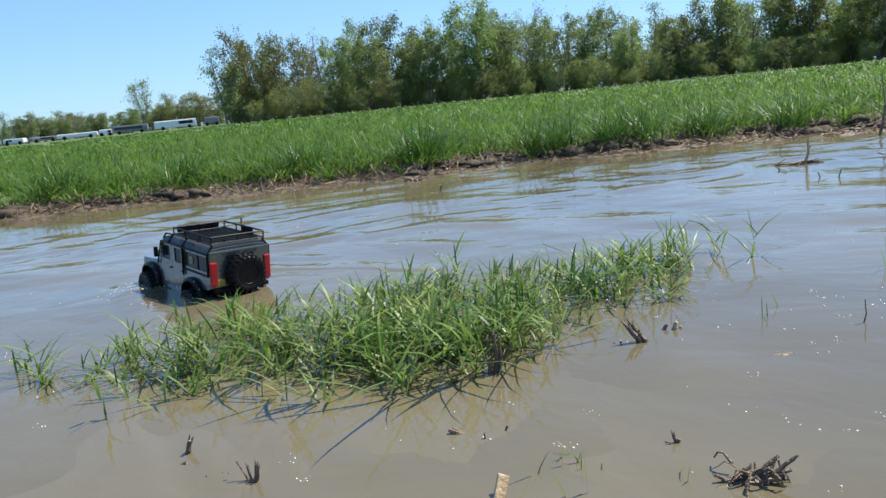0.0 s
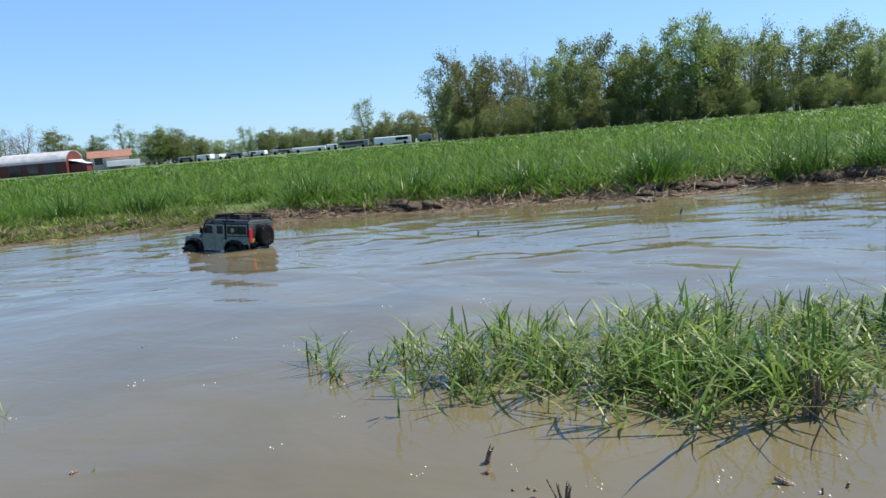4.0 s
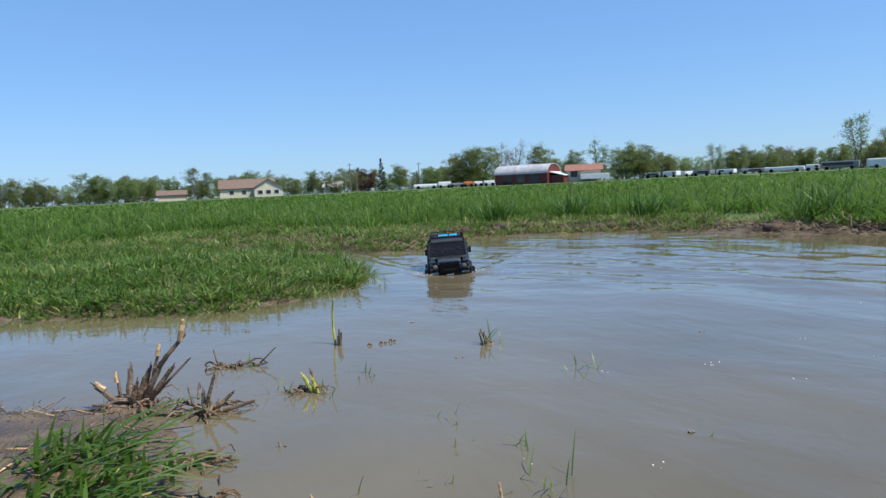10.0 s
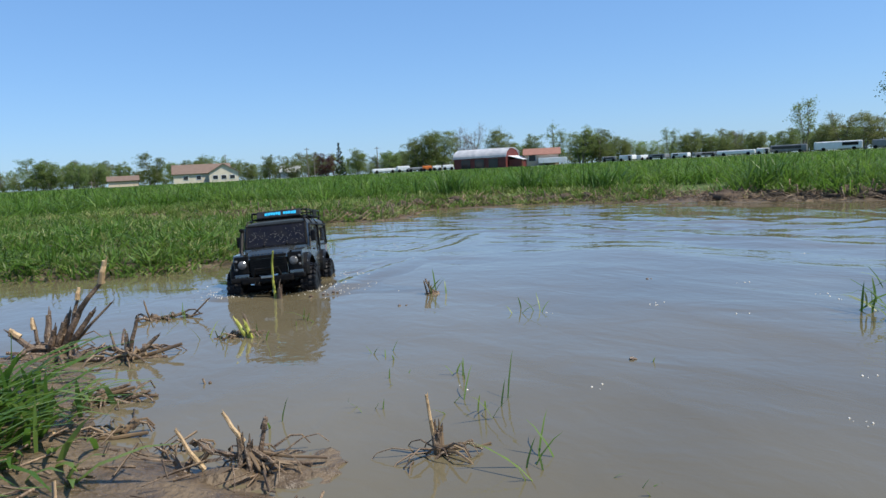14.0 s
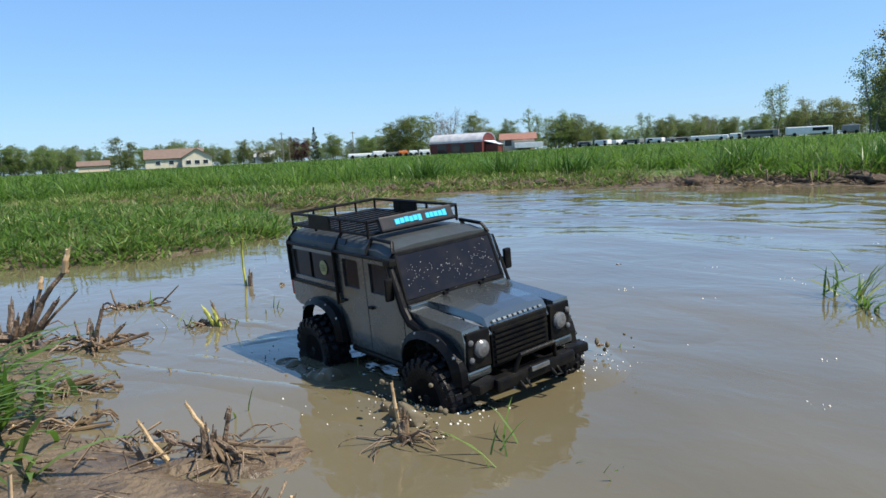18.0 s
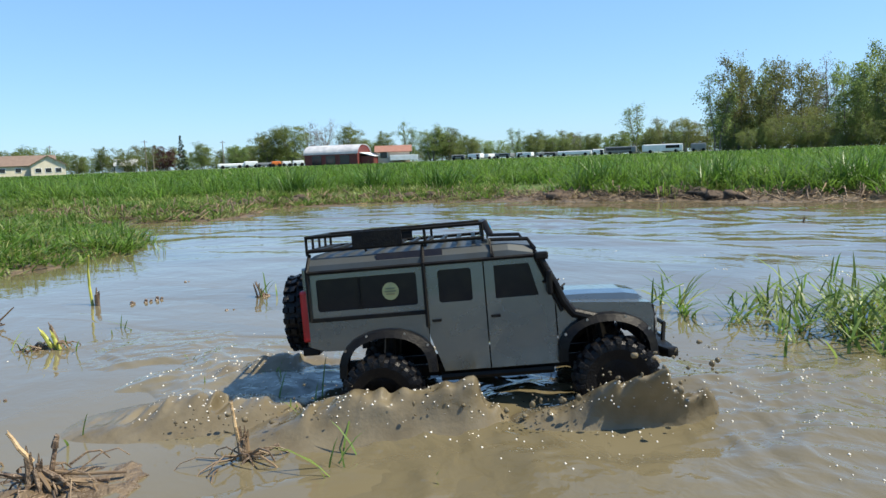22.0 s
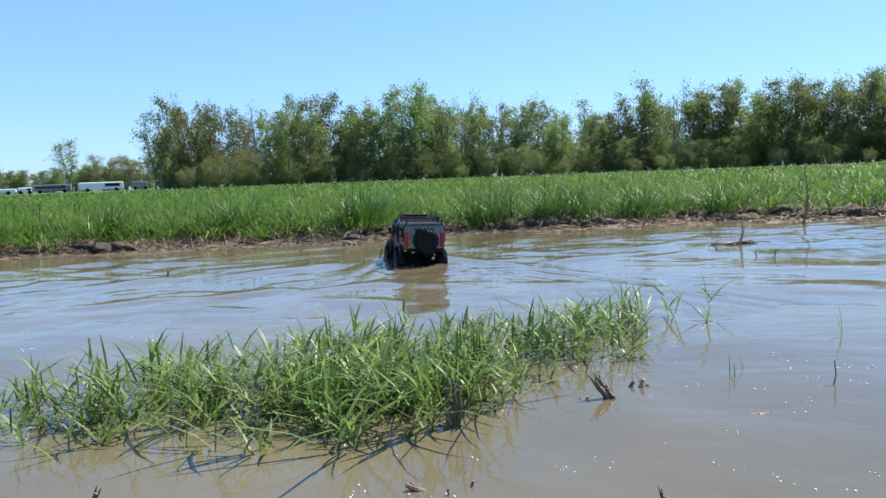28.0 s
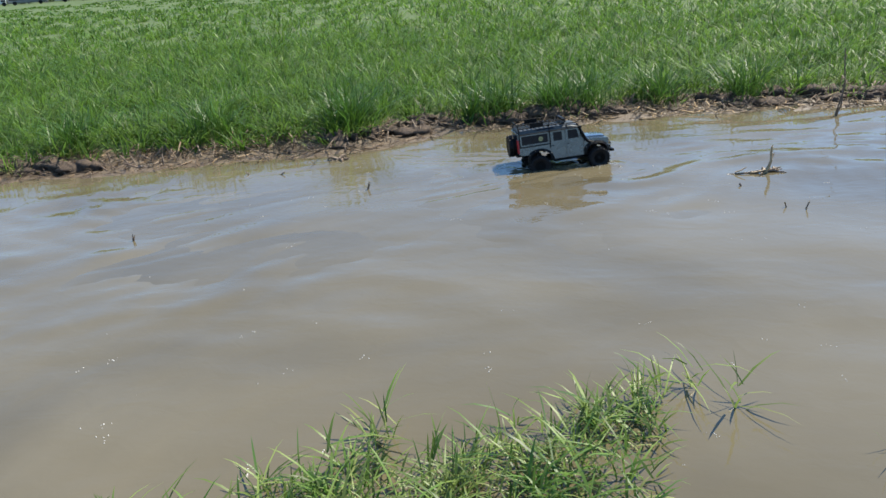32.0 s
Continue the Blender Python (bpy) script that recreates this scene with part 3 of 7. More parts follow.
    for i in range(3):
        for s in (-1, 1):
            box(bm, pose(R0 - 0.0045, s * 0.035, 0.262 - 0.004 * i), (0.003, 0.050 - 0.006 * i, 0.0012), 0)
    part("vent_lines", bm, M["black"], back)
    tyre, tread, rim = tyre_mesh(), tread_mesh(), rim_mesh(1)
    m = pose(R0 - 0.028, -0.006, 0.196, 0, 0, 90)
    for b in (tyre, tread, rim):
        b.transform(m)
    spare = part("spare_wheel", tyre, M["rubber"], truck, "black chunky spare tyre on the tailgate")
    part("rim", rim, M["black"], spare)
    tagged(part("tread", tread, M["rubber"], spare), kind="stuff")
    bm = bmesh.new()
    box(bm, pose(R0 - 0.004, 0, S0 + 0.036), (0.026, 0.176, 0.013), 0.003)
    tube(bm, [(R0 - 0.012, 0.02, S0 + 0.030), (R0 - 0.030, 0.02, S0 + 0.028)], 0.003, 6)
    part("rear_bumper", bm, M["black"], truck)
    # chassis, axles, links, shocks
    bm = bmesh.new()
    for s in (-1, 1):
        box(bm, pose(-0.01, s * 0.035, 0.098), (0.480, 0.008, 0.018), 0.002)
    box(bm, pose(0, 0, 0.092), (0.12, 0.06, 0.024), 0.004)
    part("chassis", bm, M["black"], truck)
    for x in (-0.162, 0.162):
        bm = bmesh.new()
        tube(bm, [(x, -0.080, 0.058), (x, 0.080, 0.058)], 0.009, 10)
        lathe(bm, [(0.010, -0.022), (0.020, -0.010), (0.020, 0.010), (0.010, 0.022)], 14, pose(x, 0.012, 0.058))
        for s in (-1, 1):
            tube(bm, [(x, s * 0.040, 0.060), (x * 0.30, s * 0.030, 0.088)], 0.004, 6)
            tube(bm, [(x, s * 0.052, 0.062), (x * 0.93, s * 0.050, 0.150)], 0.008, 8)
        part("axle", bm, M["black"], truck)
    # roof rack
    Z, Z2, X0, X1, Y = ROOF + 0.008, ROOF + 0.028, R0 + 0.004, -0.006, 0.088
    bm = bmesh.new()
    for z in (Z, Z2):
        loop = [(X0, -Y, z), (X1, -Y, z), (X1, Y, z), (X0, Y, z), (X0, -Y, z)]
        for a, b in zip(loop, loop[1:]):
            tube(bm, [a, b], 0.0027, 6)
    for x in (X0, X0 + 0.09, X0 + 0.18, X1):
        for s in (-1, 1):
            tube(bm, [(x, s * Y, Z - 0.006), (x, s * Y, Z2)], 0.0024, 6)
    for y in (-0.045, 0, 0.045):
        for x in (X0, X1):
            tube(bm, [(x, y, Z), (x, y, Z2)], 0.0022, 5)
    rack = part("roof_rack", bm, M["black"], truck, "black tube roof rack with slats")
    for i in range(11):
        bm = bmesh.new()
        box(bm, pose(X0 + 0.014 + i * (X1 - X0 - 0.028) / 10, 0, Z), (0.007, 2 * Y, 0.004), 0.0008)
        part("slat", bm, M["black"], rack)
    for s in (-1, 1):
        bm = bmesh.new()
        box(bm, pose(-0.165, s * (Y + 0.001), Z + 0.011), (0.076, 0.004, 0.024), 0.001)
        part("rack_plate", bm, M["black"], rack)
    bm = bmesh.new()
    box(bm, pose(X1 + 0.008, 0, Z + 0.012, 0, -24, 0), (0.010, 0.142, 0.024), 0.003)
    lb = part("light_bar", bm, M["bar"], rack, "dark roof sign with bright blue lettering")
    bm = bmesh.new()
    rng = random.Random(7)
    y = 0.056
    for k, n in enumerate((5, 6)):
        for i in range(n):
            w = rng.uniform(0.0065, 0.0085)
            box(bm, pose(X1 + 0.008, 0, Z + 0.012, 0, -24, 0) @ pose(0.0056, y - w / 2, rng.uniform(-0.0006, 0.0006)), (0.0012, w, 0.0105 if i == 0 else 0.0085), 0)
            y -= w + 0.0012
        y -= 0.008
    part("sign_lettering", bm, M["cyan"], lb, "bright blue lettering blocks")
    # wheels last: each turns on its axle
    ty, rm = {}, {}
    wheels = []
    tb = tyre_mesh()
    tme = bpy.data.meshes.new("tyre")
    tb.to_mesh(tme), tb.free()
    tme.materials.append(M["rubber"])
    tb = tread_mesh()
    blocks = bpy.data.meshes.new("tread")
    tb.to_mesh(blocks), tb.free()
    blocks.materials.append(M["rubber"])
    for x in (0.162, -0.162):
        for s in (1, -1):
            hub = new("wheel")
            hub.parent = truck
            hub.location = (x, s * 0.108, 0.058)
            t = new("tyre", tme)
            t.parent = hub
            t = new("tread", blocks)
            t.parent = hub
            tagged(t, kind="stuff")
            part("rim", rim_mesh(s), M["black"], hub)
            wheels.append((hub, x, s))
    return truck, wheels

# ---- the ground: one sheet, with the flooded hollow pressed into it ----
POOL = np.array([(6.2, 5.9), (3.0, 5.66), (2.1, 5.74), (1.2, 5.62), (0.4, 5.60), (-0.2, 5.12), (-0.9, 5.06), (-1.7, 4.98), (-2.6, 4.86), (-3.2, 4.74), (-4.2, 4.45),
                 (-4.95, 3.9), (-5.05, 3.3), (-4.6, 2.9), (-4.45, 2.5), (-4.8, 2.15), (-5.4, 1.92), (-6.4, 1.78), (-6.0, 1.15), (-4.95, 1.62), (-4.4, 1.84),
                 (-3.55, 1.66), (-3.1, 1.40), (-2.88, 1.0), (-2.84, 0.7), (-2.95, 0.4), (-3.1, 0.15), (-3.7, -0.6), (-3.2, -1.0), (-2.2, -0.4), (-1.7, 0.1),
                 (-1.5, 0.28), (-1.30, 0.23), (-1.12, 0.23), (-0.95, 0.25), (-0.82, 0.30), (-0.68, 0.33), (-0.55, 0.34), (-0.45, 0.34), (-0.1, 0.35), (0.3, 0.40), (0.9, 0.42), (1.6, 0.3), (3.0, 0.3), (6.0, 1.2)])


CHANNEL = np.array([(-3.8, 2.55), (-4.62, 2.02), (-5.0, 1.55), (-5.3, 0.95), (-5.25, 0.45)])  # shallow water behind the spit


def shore(x, y):
    """Distance from the waterline in metres: positive on land, negative in the water."""
    p = np.stack([np.ravel(x), np.ravel(y)], 1).astype(float)
    best, inside = np.full(len(p), 1e9), np.zeros(len(p), bool)
    for a, b in zip(POOL, np.roll(POOL, -1, 0)):
        d = b - a
        t = np.clip(((p - a) @ d) / (d @ d), 0, 1)
        best = np.minimum(best, np.hypot(*(p - a - t[:, None] * d).T))
        with np.errstate(divide="ignore", invalid="ignore"):
            cross = (a[1] > p[:, 1]) != (b[1] > p[:, 1])
            inside ^= cross & (p[:, 0] < (b[0] - a[0]) * (p[:, 1] - a[1]) / (b[1] - a[1]) + a[0])
    ditch = np.full(len(p), 1e9)
    for a, b, wide in zip(CHANNEL, CHANNEL[1:], (0.20, 0.15, 0.11, 0.08)):
        d = b - a
        t = np.clip(((p - a) @ d) / (d @ d), 0, 1)
        ditch = np.minimum(ditch, np.hypot(*(p - a - t[:, None] * d).T) - wide)
    return np.minimum(np.where(inside, -best, best), ditch).reshape(np.shape(x))


def lump(x, y, s, k=0.0):
    """A cheap smooth noise between -1 and 1."""
    return (np.sin(x * s + 1.3 * np.sin(y * s * 0.7 + k)) * np.cos(y * s * 1.1 + 1.7 * np.sin(x * s * 0.6 - k)) + np.sin(x * s * 2.3 - y * s * 1.9 + k)) * 0.5


def ground(x, y):
    x, y = np.asarray(x, float), np.asarray(y, float)
    d = shore(x, y) + 0.05 * lump(x, y, 5.0) + 0.02 * lump(x, y, 17.0, 2.0)
    near = np.clip((1.6 - y) / 1.0, 0, 1)
    rise = 0.075 * np.clip(d / 0.55, 0, 1) ** 1.3 + 0.035 * np.clip((d - 0.3) / 1.5, 0, 1)
    rise_near = 0.020 * np.clip(d / 0.12, 0, 1) + 0.06 * np.clip(d / 0.8, 0, 1)
    land = rise * (1 - near) + rise_near * near
    bed = -0.085 * (1 - np.exp(np.minimum(d, 0) / 0.28))
    rough = 0.010 * lump(x, y, 31.0, 1.0) + 0.006 * lump(x, y, 67.0, 3.0)
    far = np.clip(np.hypot(x, y) / 12 - 1, 0, 1)
    return np.where(d > 0, land + rough * np.clip(d / 0.1, 0, 1) * (1 - far), bed)


def axis(lo, hi, step, far):
    grow = [0.0]
    s = step
    while grow[-1] < far:
        s *= 1.16
        grow.append(grow[-1] + s)
    g = np.array(grow[1:])
    return np.concatenate([lo - g[::-1], np.arange(lo, hi, step), hi + g])


def sheet(name, xs, ys, zf, mat, smooth=True):
    gx, gy = np.meshgrid(xs, ys)
    v = np.stack([gx, gy, zf(gx, gy)], -1).reshape(-1, 3)
    nx, ny = len(xs), len(ys)
    i = (np.arange(ny - 1)[:, None] * nx + np.arange(nx - 1)).ravel()
    tris = np.concatenate([np.stack([i, i + 1, i + nx + 1], 1), np.stack([i, i + nx + 1, i + nx], 1)])
    return raw_mesh(name, v, tris, mat, smooth)


land = sheet("ground", axis(-7.2, 4.2, 0.045, 2500), axis(-1.6, 6.6, 0.045, 2500), ground, M["mud"])
tagged(land, "field ground with wet brown mud round a flooded hollow", "ground", kind="structure")
# beyond the muddy rim the same sheet is green field soil
land.data.materials.append(M["soil"])
nt_ = len(land.data.polygons)
cen = np.zeros(nt_ * 3)
land.data.polygons.foreach_get("center", cen)
cen = cen.reshape(-1, 3)
dd = shore(cen[:, 0], cen[:, 1]) + 0.08 * lump(cen[:, 0], cen[:, 1], 9.0)
soil_from = np.where(cen[:, 1] > 2.0, 0.45, 0.9)
land.data.polygons.foreach_set("material_index", (dd > soil_from).astype(np.int32))


def lattice(x, y, seed=0):
    """Smooth random relief between -1 and 1, one bump a metre."""
    i, j = np.floor(x).astype(int), np.floor(y).astype(int)
    fx, fy = x - i, y - j
    fx, fy = fx * fx * (3 - 2 * fx), fy * fy * (3 - 2 * fy)
    table = np.random.default_rng(1000 + seed).uniform(-1, 1, (64, 64))
    pick = lambda a, b: table[a % 64, b % 64]
    return (pick(i, j) * (1 - fx) + pick(i + 1, j) * fx) * (1 - fy) + (pick(i, j + 1) * (1 - fx) + pick(i + 1, j + 1) * fx) * fy


def wave(x, y):
    """Low crossing swells with patches of shorter ripples between calm stretches."""
    wx, wy = x + 0.35 * lattice(0.9 * x, 0.9 * y, 1), y + 0.35 * lattice(0.9 * x, 0.9 * y, 2)
    gust = np.clip(0.5 + 0.9 * lattice(0.75 * x + 3, 0.95 * y, 3), 0.22, 1.2)
    z = np.zeros_like(x)
    rng = np.random.default_rng(3)
    for k in range(24):
        lam = 0.12 * 1.125**k * rng.uniform(0.9, 1.1)
        a = rng.normal(1.8, 0.8)
        size = 0.0025 * (lam / 0.5) ** 0.9 / (1 + (lam / 0.6) ** 2.0)
        z += size * (gust if lam < 0.5 else 1.0) * np.sin(2 * np.pi / lam * (wx * np.cos(a) + wy * np.sin(a)) + rng.uniform(0, 6.28))
    calm = 0.45 + 0.55 * np.clip((y - 0.9) / 1.8, 0, 1)
    return z * calm


water = sheet("water", np.arange(-7.0, 6.4, 0.032), np.arange(-1.4, 6.0, 0.032), wave, M["water"])
tagged(water, "shallow opaque brown flood water, rippled and reflecting the sky", "water", kind="structure")

# ---- grass ----
rng = np.random.default_rng(11)


def sector(n, r0, r1, a0, a1):
    """Points round the viewpoint, as many near as far on a log scale; angles in degrees right of +y."""
    r = np.exp(rng.uniform(np.log(r0), np.log(r1), n))
    a = np.radians(rng.uniform(a0, a1, n))
    return np.stack([r * np.sin(a), r * np.cos(a)], 1), r


def field(name, n, r0, r1, h0, w0, mat, seed, tuft_of=13):
    """Grass in tufts: the blades of each lean out from its middle, and no two tufts are equally tall."""
    xy, r = sector(n // tuft_of, r0, r1, -106, 46)
    d = shore(xy[:, 0], xy[:, 1]) + 0.12 * lump(xy[:, 0], xy[:, 1], 6.0)
    edge = np.where(xy[:, 0] < -3.4, 0.85, 0.30)
    keep = (d > edge) & (xy[:, 1] > np.where(xy[:, 0] < -6.2, -3.0, 0.4))
    keep &= ~((xy[:, 0] < -2.7) & (xy[:, 1] < 2.2) & (d < 1.2))
    xy, r, d = xy[keep], r[keep], d[keep]
    g = np.random.default_rng(seed)
    lush = 0.5 + 0.5 * lump(xy[:, 0], xy[:, 1], 2.1, 0.7)
    tall = g.uniform(0.62, 1.12, len(xy)) * (0.74 + 0.4 * lush) * np.clip(0.62 + d * 0.45, 0, 1)
    k = np.repeat(np.arange(len(xy)), tuft_of)
    off = g.normal(size=(len(k), 2)) * (0.028 * np.maximum(1, r / 7))[k][:, None]
    at = xy[k] + off
    h = h0 * tall[k] * g.uniform(0.55, 1.1, len(k))
    w = w0 * g.uniform(0.6, 1.3, len(k)) * np.maximum(1, r / 7)[k]
    ob = blades(name, at, ground(at[:, 0], at[:, 1]) - 0.01, h, w, mat, 0.66, seed, 0.8, np.arctan2(off[:, 1], off[:, 0]))
    return tagged(ob, "knee-high green grass of the field", "grass", kind="stuff")


field("field_grass", 190000, 3.6, 13.0, 0.235, 0.0088, M["grass"], 21)
field("field_grass", 80000, 11.0, 40.0, 0.235, 0.0105, M["grass"], 22)
field("distant_grass", 30000, 34.0, 110.0, 0.235, 0.014, M["grass_far"], 23)


def patch(name, inside, n, h, w, mat, label, box4, lean=0.45, seed=5, curl=0.6, sink=0.01, tuft_of=9):
    """Low growth in tufts of uneven height, with gaps between them."""
    g = np.random.default_rng(seed)
    c = np.stack([g.uniform(box4[0], box4[1], n // tuft_of), g.uniform(box4[2], box4[3], n // tuft_of)], 1)
    c = c[inside(c[:, 0], c[:, 1])]
    tall = g.uniform(0.55, 1.15, len(c)) * (0.8 + 0.35 * lump(c[:, 0], c[:, 1], 7.0, 1.0))
    k = np.repeat(np.arange(len(c)), tuft_of)
    off = g.normal(size=(len(k), 2)) * 0.018
    xy = c[k] + off
    z = np.maximum(ground(xy[:, 0], xy[:, 1]), -0.02) - sink
    ob = blades(name, xy, z, h * tall[k] * g.uniform(0.5, 1.15, len(xy)), w * g.uniform(0.6, 1.3, len(xy)), M[mat] if isinstance(mat, str) else mat, lean, seed, curl, np.arctan2(off[:, 1], off[:, 0]))
    return tagged(ob, label, "grass", kind="stuff")


# the low green spit, the pale strip behind it, and sparse growth on the mud
patch("spit_grass", lambda x, y: (shore(x, y) > -0.02 + 0.05 * lump(x, y, 9)) & (x < -2.7) & (y < 2.0) & (shore(x, y) < 1.1) & (x + 0.2 * y < -2.6), 46000, 0.100, 0.0072, M["grass"],
      "low green grass on a spit that runs into the water", (-6.3, -2.6, -0.9, 2.0), 0.75, 31)
patch("spit_grass_pale", lambda x, y: (shore(x, y) > -0.06 + 0.05 * lump(x, y, 9)) & (x < -2.6) & (y < 2.0) & (shore(x, y) < 1.0) & (x + 0.2 * y < -2.5), 22000, 0.085, 0.0065, M["grass_pale"],
      "pale bent grass among the green of the spit", (-6.3, -2.5, -0.9, 2.0), 0.95, 34)
patch("strip_grass", lambda x, y: (shore(x, y) > 0.04) & (shore(x, y) < 1.3) & (lump(x, y, 2.6, 1.0) > -0.85) & ((y > 1.9) | (x < -5.6)), 90000, 0.085, 0.0065, M["grass_pale"],
      "short pale trampled grass along the wet margin", (-9.5, -3.9, 0.2, 5.2), 0.7, 32)
patch("margin_grass", lambda x, y: (shore(x, y) > 0.16) & (shore(x, y) < 0.6) & (lump(x, y, 4.6, 2.0) > 0.30), 16000, 0.12, 0.005, M["grass_pale"],
      "short grass at the foot of the bank", (-4.0, 5.5, 4.8, 6.6), 0.6, 33)

patch("strip_grass_green", lambda x, y: (shore(x, y) > 0.06) & (shore(x, y) < 1.3) & (lump(x, y, 3.3, 2.0) > -0.45) & ((y > 1.9) | (x < -5.6)), 70000, 0.11, 0.007, M["grass"],
      "short green grass along the wet margin", (-9.5, -3.7, 0.2, 5.2), 0.7, 35)

# ---- trees ----
def leaf_cards(name, centres, radii, per, size, mat, seed, flat=0.8):
    """Many small leaf clumps, each a bent pair of triangles, strewn through and round the given balls of twigs."""
    g = np.random.default_rng(seed)
    c = np.repeat(np.asarray(centres), per, 0)
    r = np.repeat(np.asarray(radii), per)
    u = g.normal(size=(len(c), 3))
    u /= np.linalg.norm(u, axis=1)[:, None]
    p = c + u * (r * g.uniform(0.05, 1.0, len(c)) ** 0.62)[:, None] * (1, 1, flat)
    s = size * g.uniform(0.5, 1.25, len(c))
    a = g.normal(size=(len(c), 3))
    a /= np.linalg.norm(a, axis=1)[:, None]
    b = np.cross(a, g.normal(size=(len(c), 3)))
    b /= np.linalg.norm(b, axis=1)[:, None]
    n = np.cross(a, b)
    v = np.stack([p - a * s[:, None], p + b * s[:, None] * 0.55 + n * s[:, None] * 0.2, p + a * s[:, None], p - b * s[:, None] * 0.55 + n * s[:, None] * 0.2], 1).reshape(-1, 3)
    t = (np.arange(len(c))[:, None, None] * 4 + np.array([[0, 1, 2], [0, 2, 3]])[None]).reshape(-1, 3)
    return raw_mesh(name, v, t, mat)


def build_tree(kind, seed):
    """A tree sixteen metres high: slim leaning stems with rising limbs, and a domed crown of leaf clumps with gaps."""
    g = random.Random(seed)
    look_ = {"leaf": ("leaf", 0.20, 6.4, "light green"), "dark": ("leaf_dark", 0.16, 6.6, "dark green"), "olive": ("leaf_olive", 0.24, 6.0, "yellowish budding"), "thin": ("leaf", 0.22, 3.4, "sparse green"),
             "bare": ("twig", 0.15, 4.6, "leafless grey"), "copper": ("leaf_red", 0.04, 7.5, "copper-red"), "conifer": ("needle", 0.05, 3.0, "dark green"), "shrub": ("leaf", 0.0, 8.0, "light green")}[kind]
    mat, low, wide, word = look_
    tree = new("conifer" if kind == "conifer" else "shrub" if kind == "shrub" else "tree")
    tagged(tree, {"shrub": "light green shrub at the edge of the wood", "conifer": "dark pointed conifer beyond the field"}.get(kind, word + " deciduous tree with bare lower trunk"), "shrub" if kind == "shrub" else "tree")
    H = 16.0
    bm = bmesh.new()
    centres, radii = [], []
    stems = 1 if kind == "conifer" else 2 if kind == "thin" else 6 if kind == "shrub" else g.choice((2, 3, 3, 4))
    a_first = g.uniform(0, 6.28)
    for s in range(stems):
        a0, spread = a_first + 6.28 * s / stems + g.uniform(-0.4, 0.4), (0.13 if kind != "shrub" else 0.36) * (stems > 1) * g.uniform(0.6, 1.4)
        lean = Vector((math.cos(a0) * spread, math.sin(a0) * spread, 1))
        top = H * (g.uniform(0.74, 0.92) if s else 0.93)
        foot = Vector((math.cos(a0), math.sin(a0), 0)) * (0.5 if stems > 1 else 0)
        pts = []
        for i in range(8):
            h = top * i / 7
            pts.append(foot + Vector((lean.x * h + 0.25 * math.sin(i * 1.1 + s + seed), lean.y * h + 0.25 * math.cos(i * 0.9 + 2 * s + seed), h - 0.2)))
        tube(bm, pts, 0.23 if kind != "shrub" else 0.08, 7, 0.03)
        if kind == "conifer":
            for i in range(26):
                u = 0.05 + 0.93 * i / 25
                rr = wide * (1 - u) ** 0.9 + 0.15
                for k in range(max(4, int(9 * (1 - u)) + 3)):
                    a = g.uniform(0, 6.28)
                    q = rr * g.uniform(0.35, 1.0)
                    centres.append((math.cos(a) * q, math.sin(a) * q, H * u - 0.35 * q)), radii.append(0.45)
            continue
        limbs = 17 if kind != "shrub" else 11
        for k in range(limbs):
            u = low + (0.98 - low) * (k + g.random()) / limbs
            j = min(6, int(u * 7))
            base = pts[j].lerp(pts[j + 1], u * 7 - j)
            a = a0 + g.gauss(0, 1.3) if stems > 1 else g.uniform(0, 6.28)
            dome = max(0.12, math.sin(math.pi * (0.20 + 0.74 * (u - low) / (1 - low)))) ** 0.75
            ln = wide * dome * g.uniform(0.5, 1.0) * (0.58 if stems > 1 else 0.8)
            up = ln * g.uniform(0.25, 0.75) * (1.1 - 0.5 * u)
            mid = base + Vector((math.cos(a) * ln * 0.45, math.sin(a) * ln * 0.45, up * 0.75))
            end = base + Vector((math.cos(a) * ln, math.sin(a) * ln, up))
            tube(bm, [base, mid, end], 0.07, 5, 0.015)
            for q, rad in ((0.40, 0.75), (0.58, 0.85), (0.74, 0.95), (0.88, 1.0), (1.0, 0.95), (1.08, 0.8)):
                p = (base.lerp(mid, q / 0.5) if q < 0.5 else mid.lerp(end, (q - 0.5) / 0.5)) + Vector((g.gauss(0, 0.8), g.gauss(0, 0.8), g.gauss(0.15, 0.65)))
                centres.append(p), radii.append(1.5 * rad * g.uniform(0.6, 1.2))
            for _ in range(9 if kind in ("bare", "thin") else 3):
                f_ = mid.lerp(end, g.uniform(0.0, 1.0))
                d_ = Vector((g.uniform(-1, 1), g.uniform(-1, 1), g.uniform(0.2, 1.4)))
                tube(bm, [f_, f_ + d_ * g.uniform(0.5, 1.3)], 0.022, 3, 0.006)
    part("trunk", bm, M["bark"], tree)
    if kind not in ("conifer", "bare", "thin"):  # a few leafy shoots low on the stems
        for _ in range(26 if kind != "shrub" else 60):
            u, a = g.uniform(0.02, 0.4), g.uniform(0, 6.28)
            q = wide * 0.6 * g.uniform(0.1, 1.0) ** 0.6
            centres.append(Vector((math.cos(a) * q, math.sin(a) * q, H * u))), radii.append(1.1 * g.uniform(0.5, 1.2))
    per = {"leaf": 30, "dark": 34, "olive": 24, "thin": 13, "bare": 4, "copper": 34, "conifer": 8, "shrub": 24}[kind]
    size = {"bare": 0.17, "thin": 0.22, "conifer": 0.34}.get(kind, 0.205)
    crown = leaf_cards("crown", centres, radii, per, size, M[mat], seed, 0.8)
    crown.parent = tree
    return tree


TREES = {}


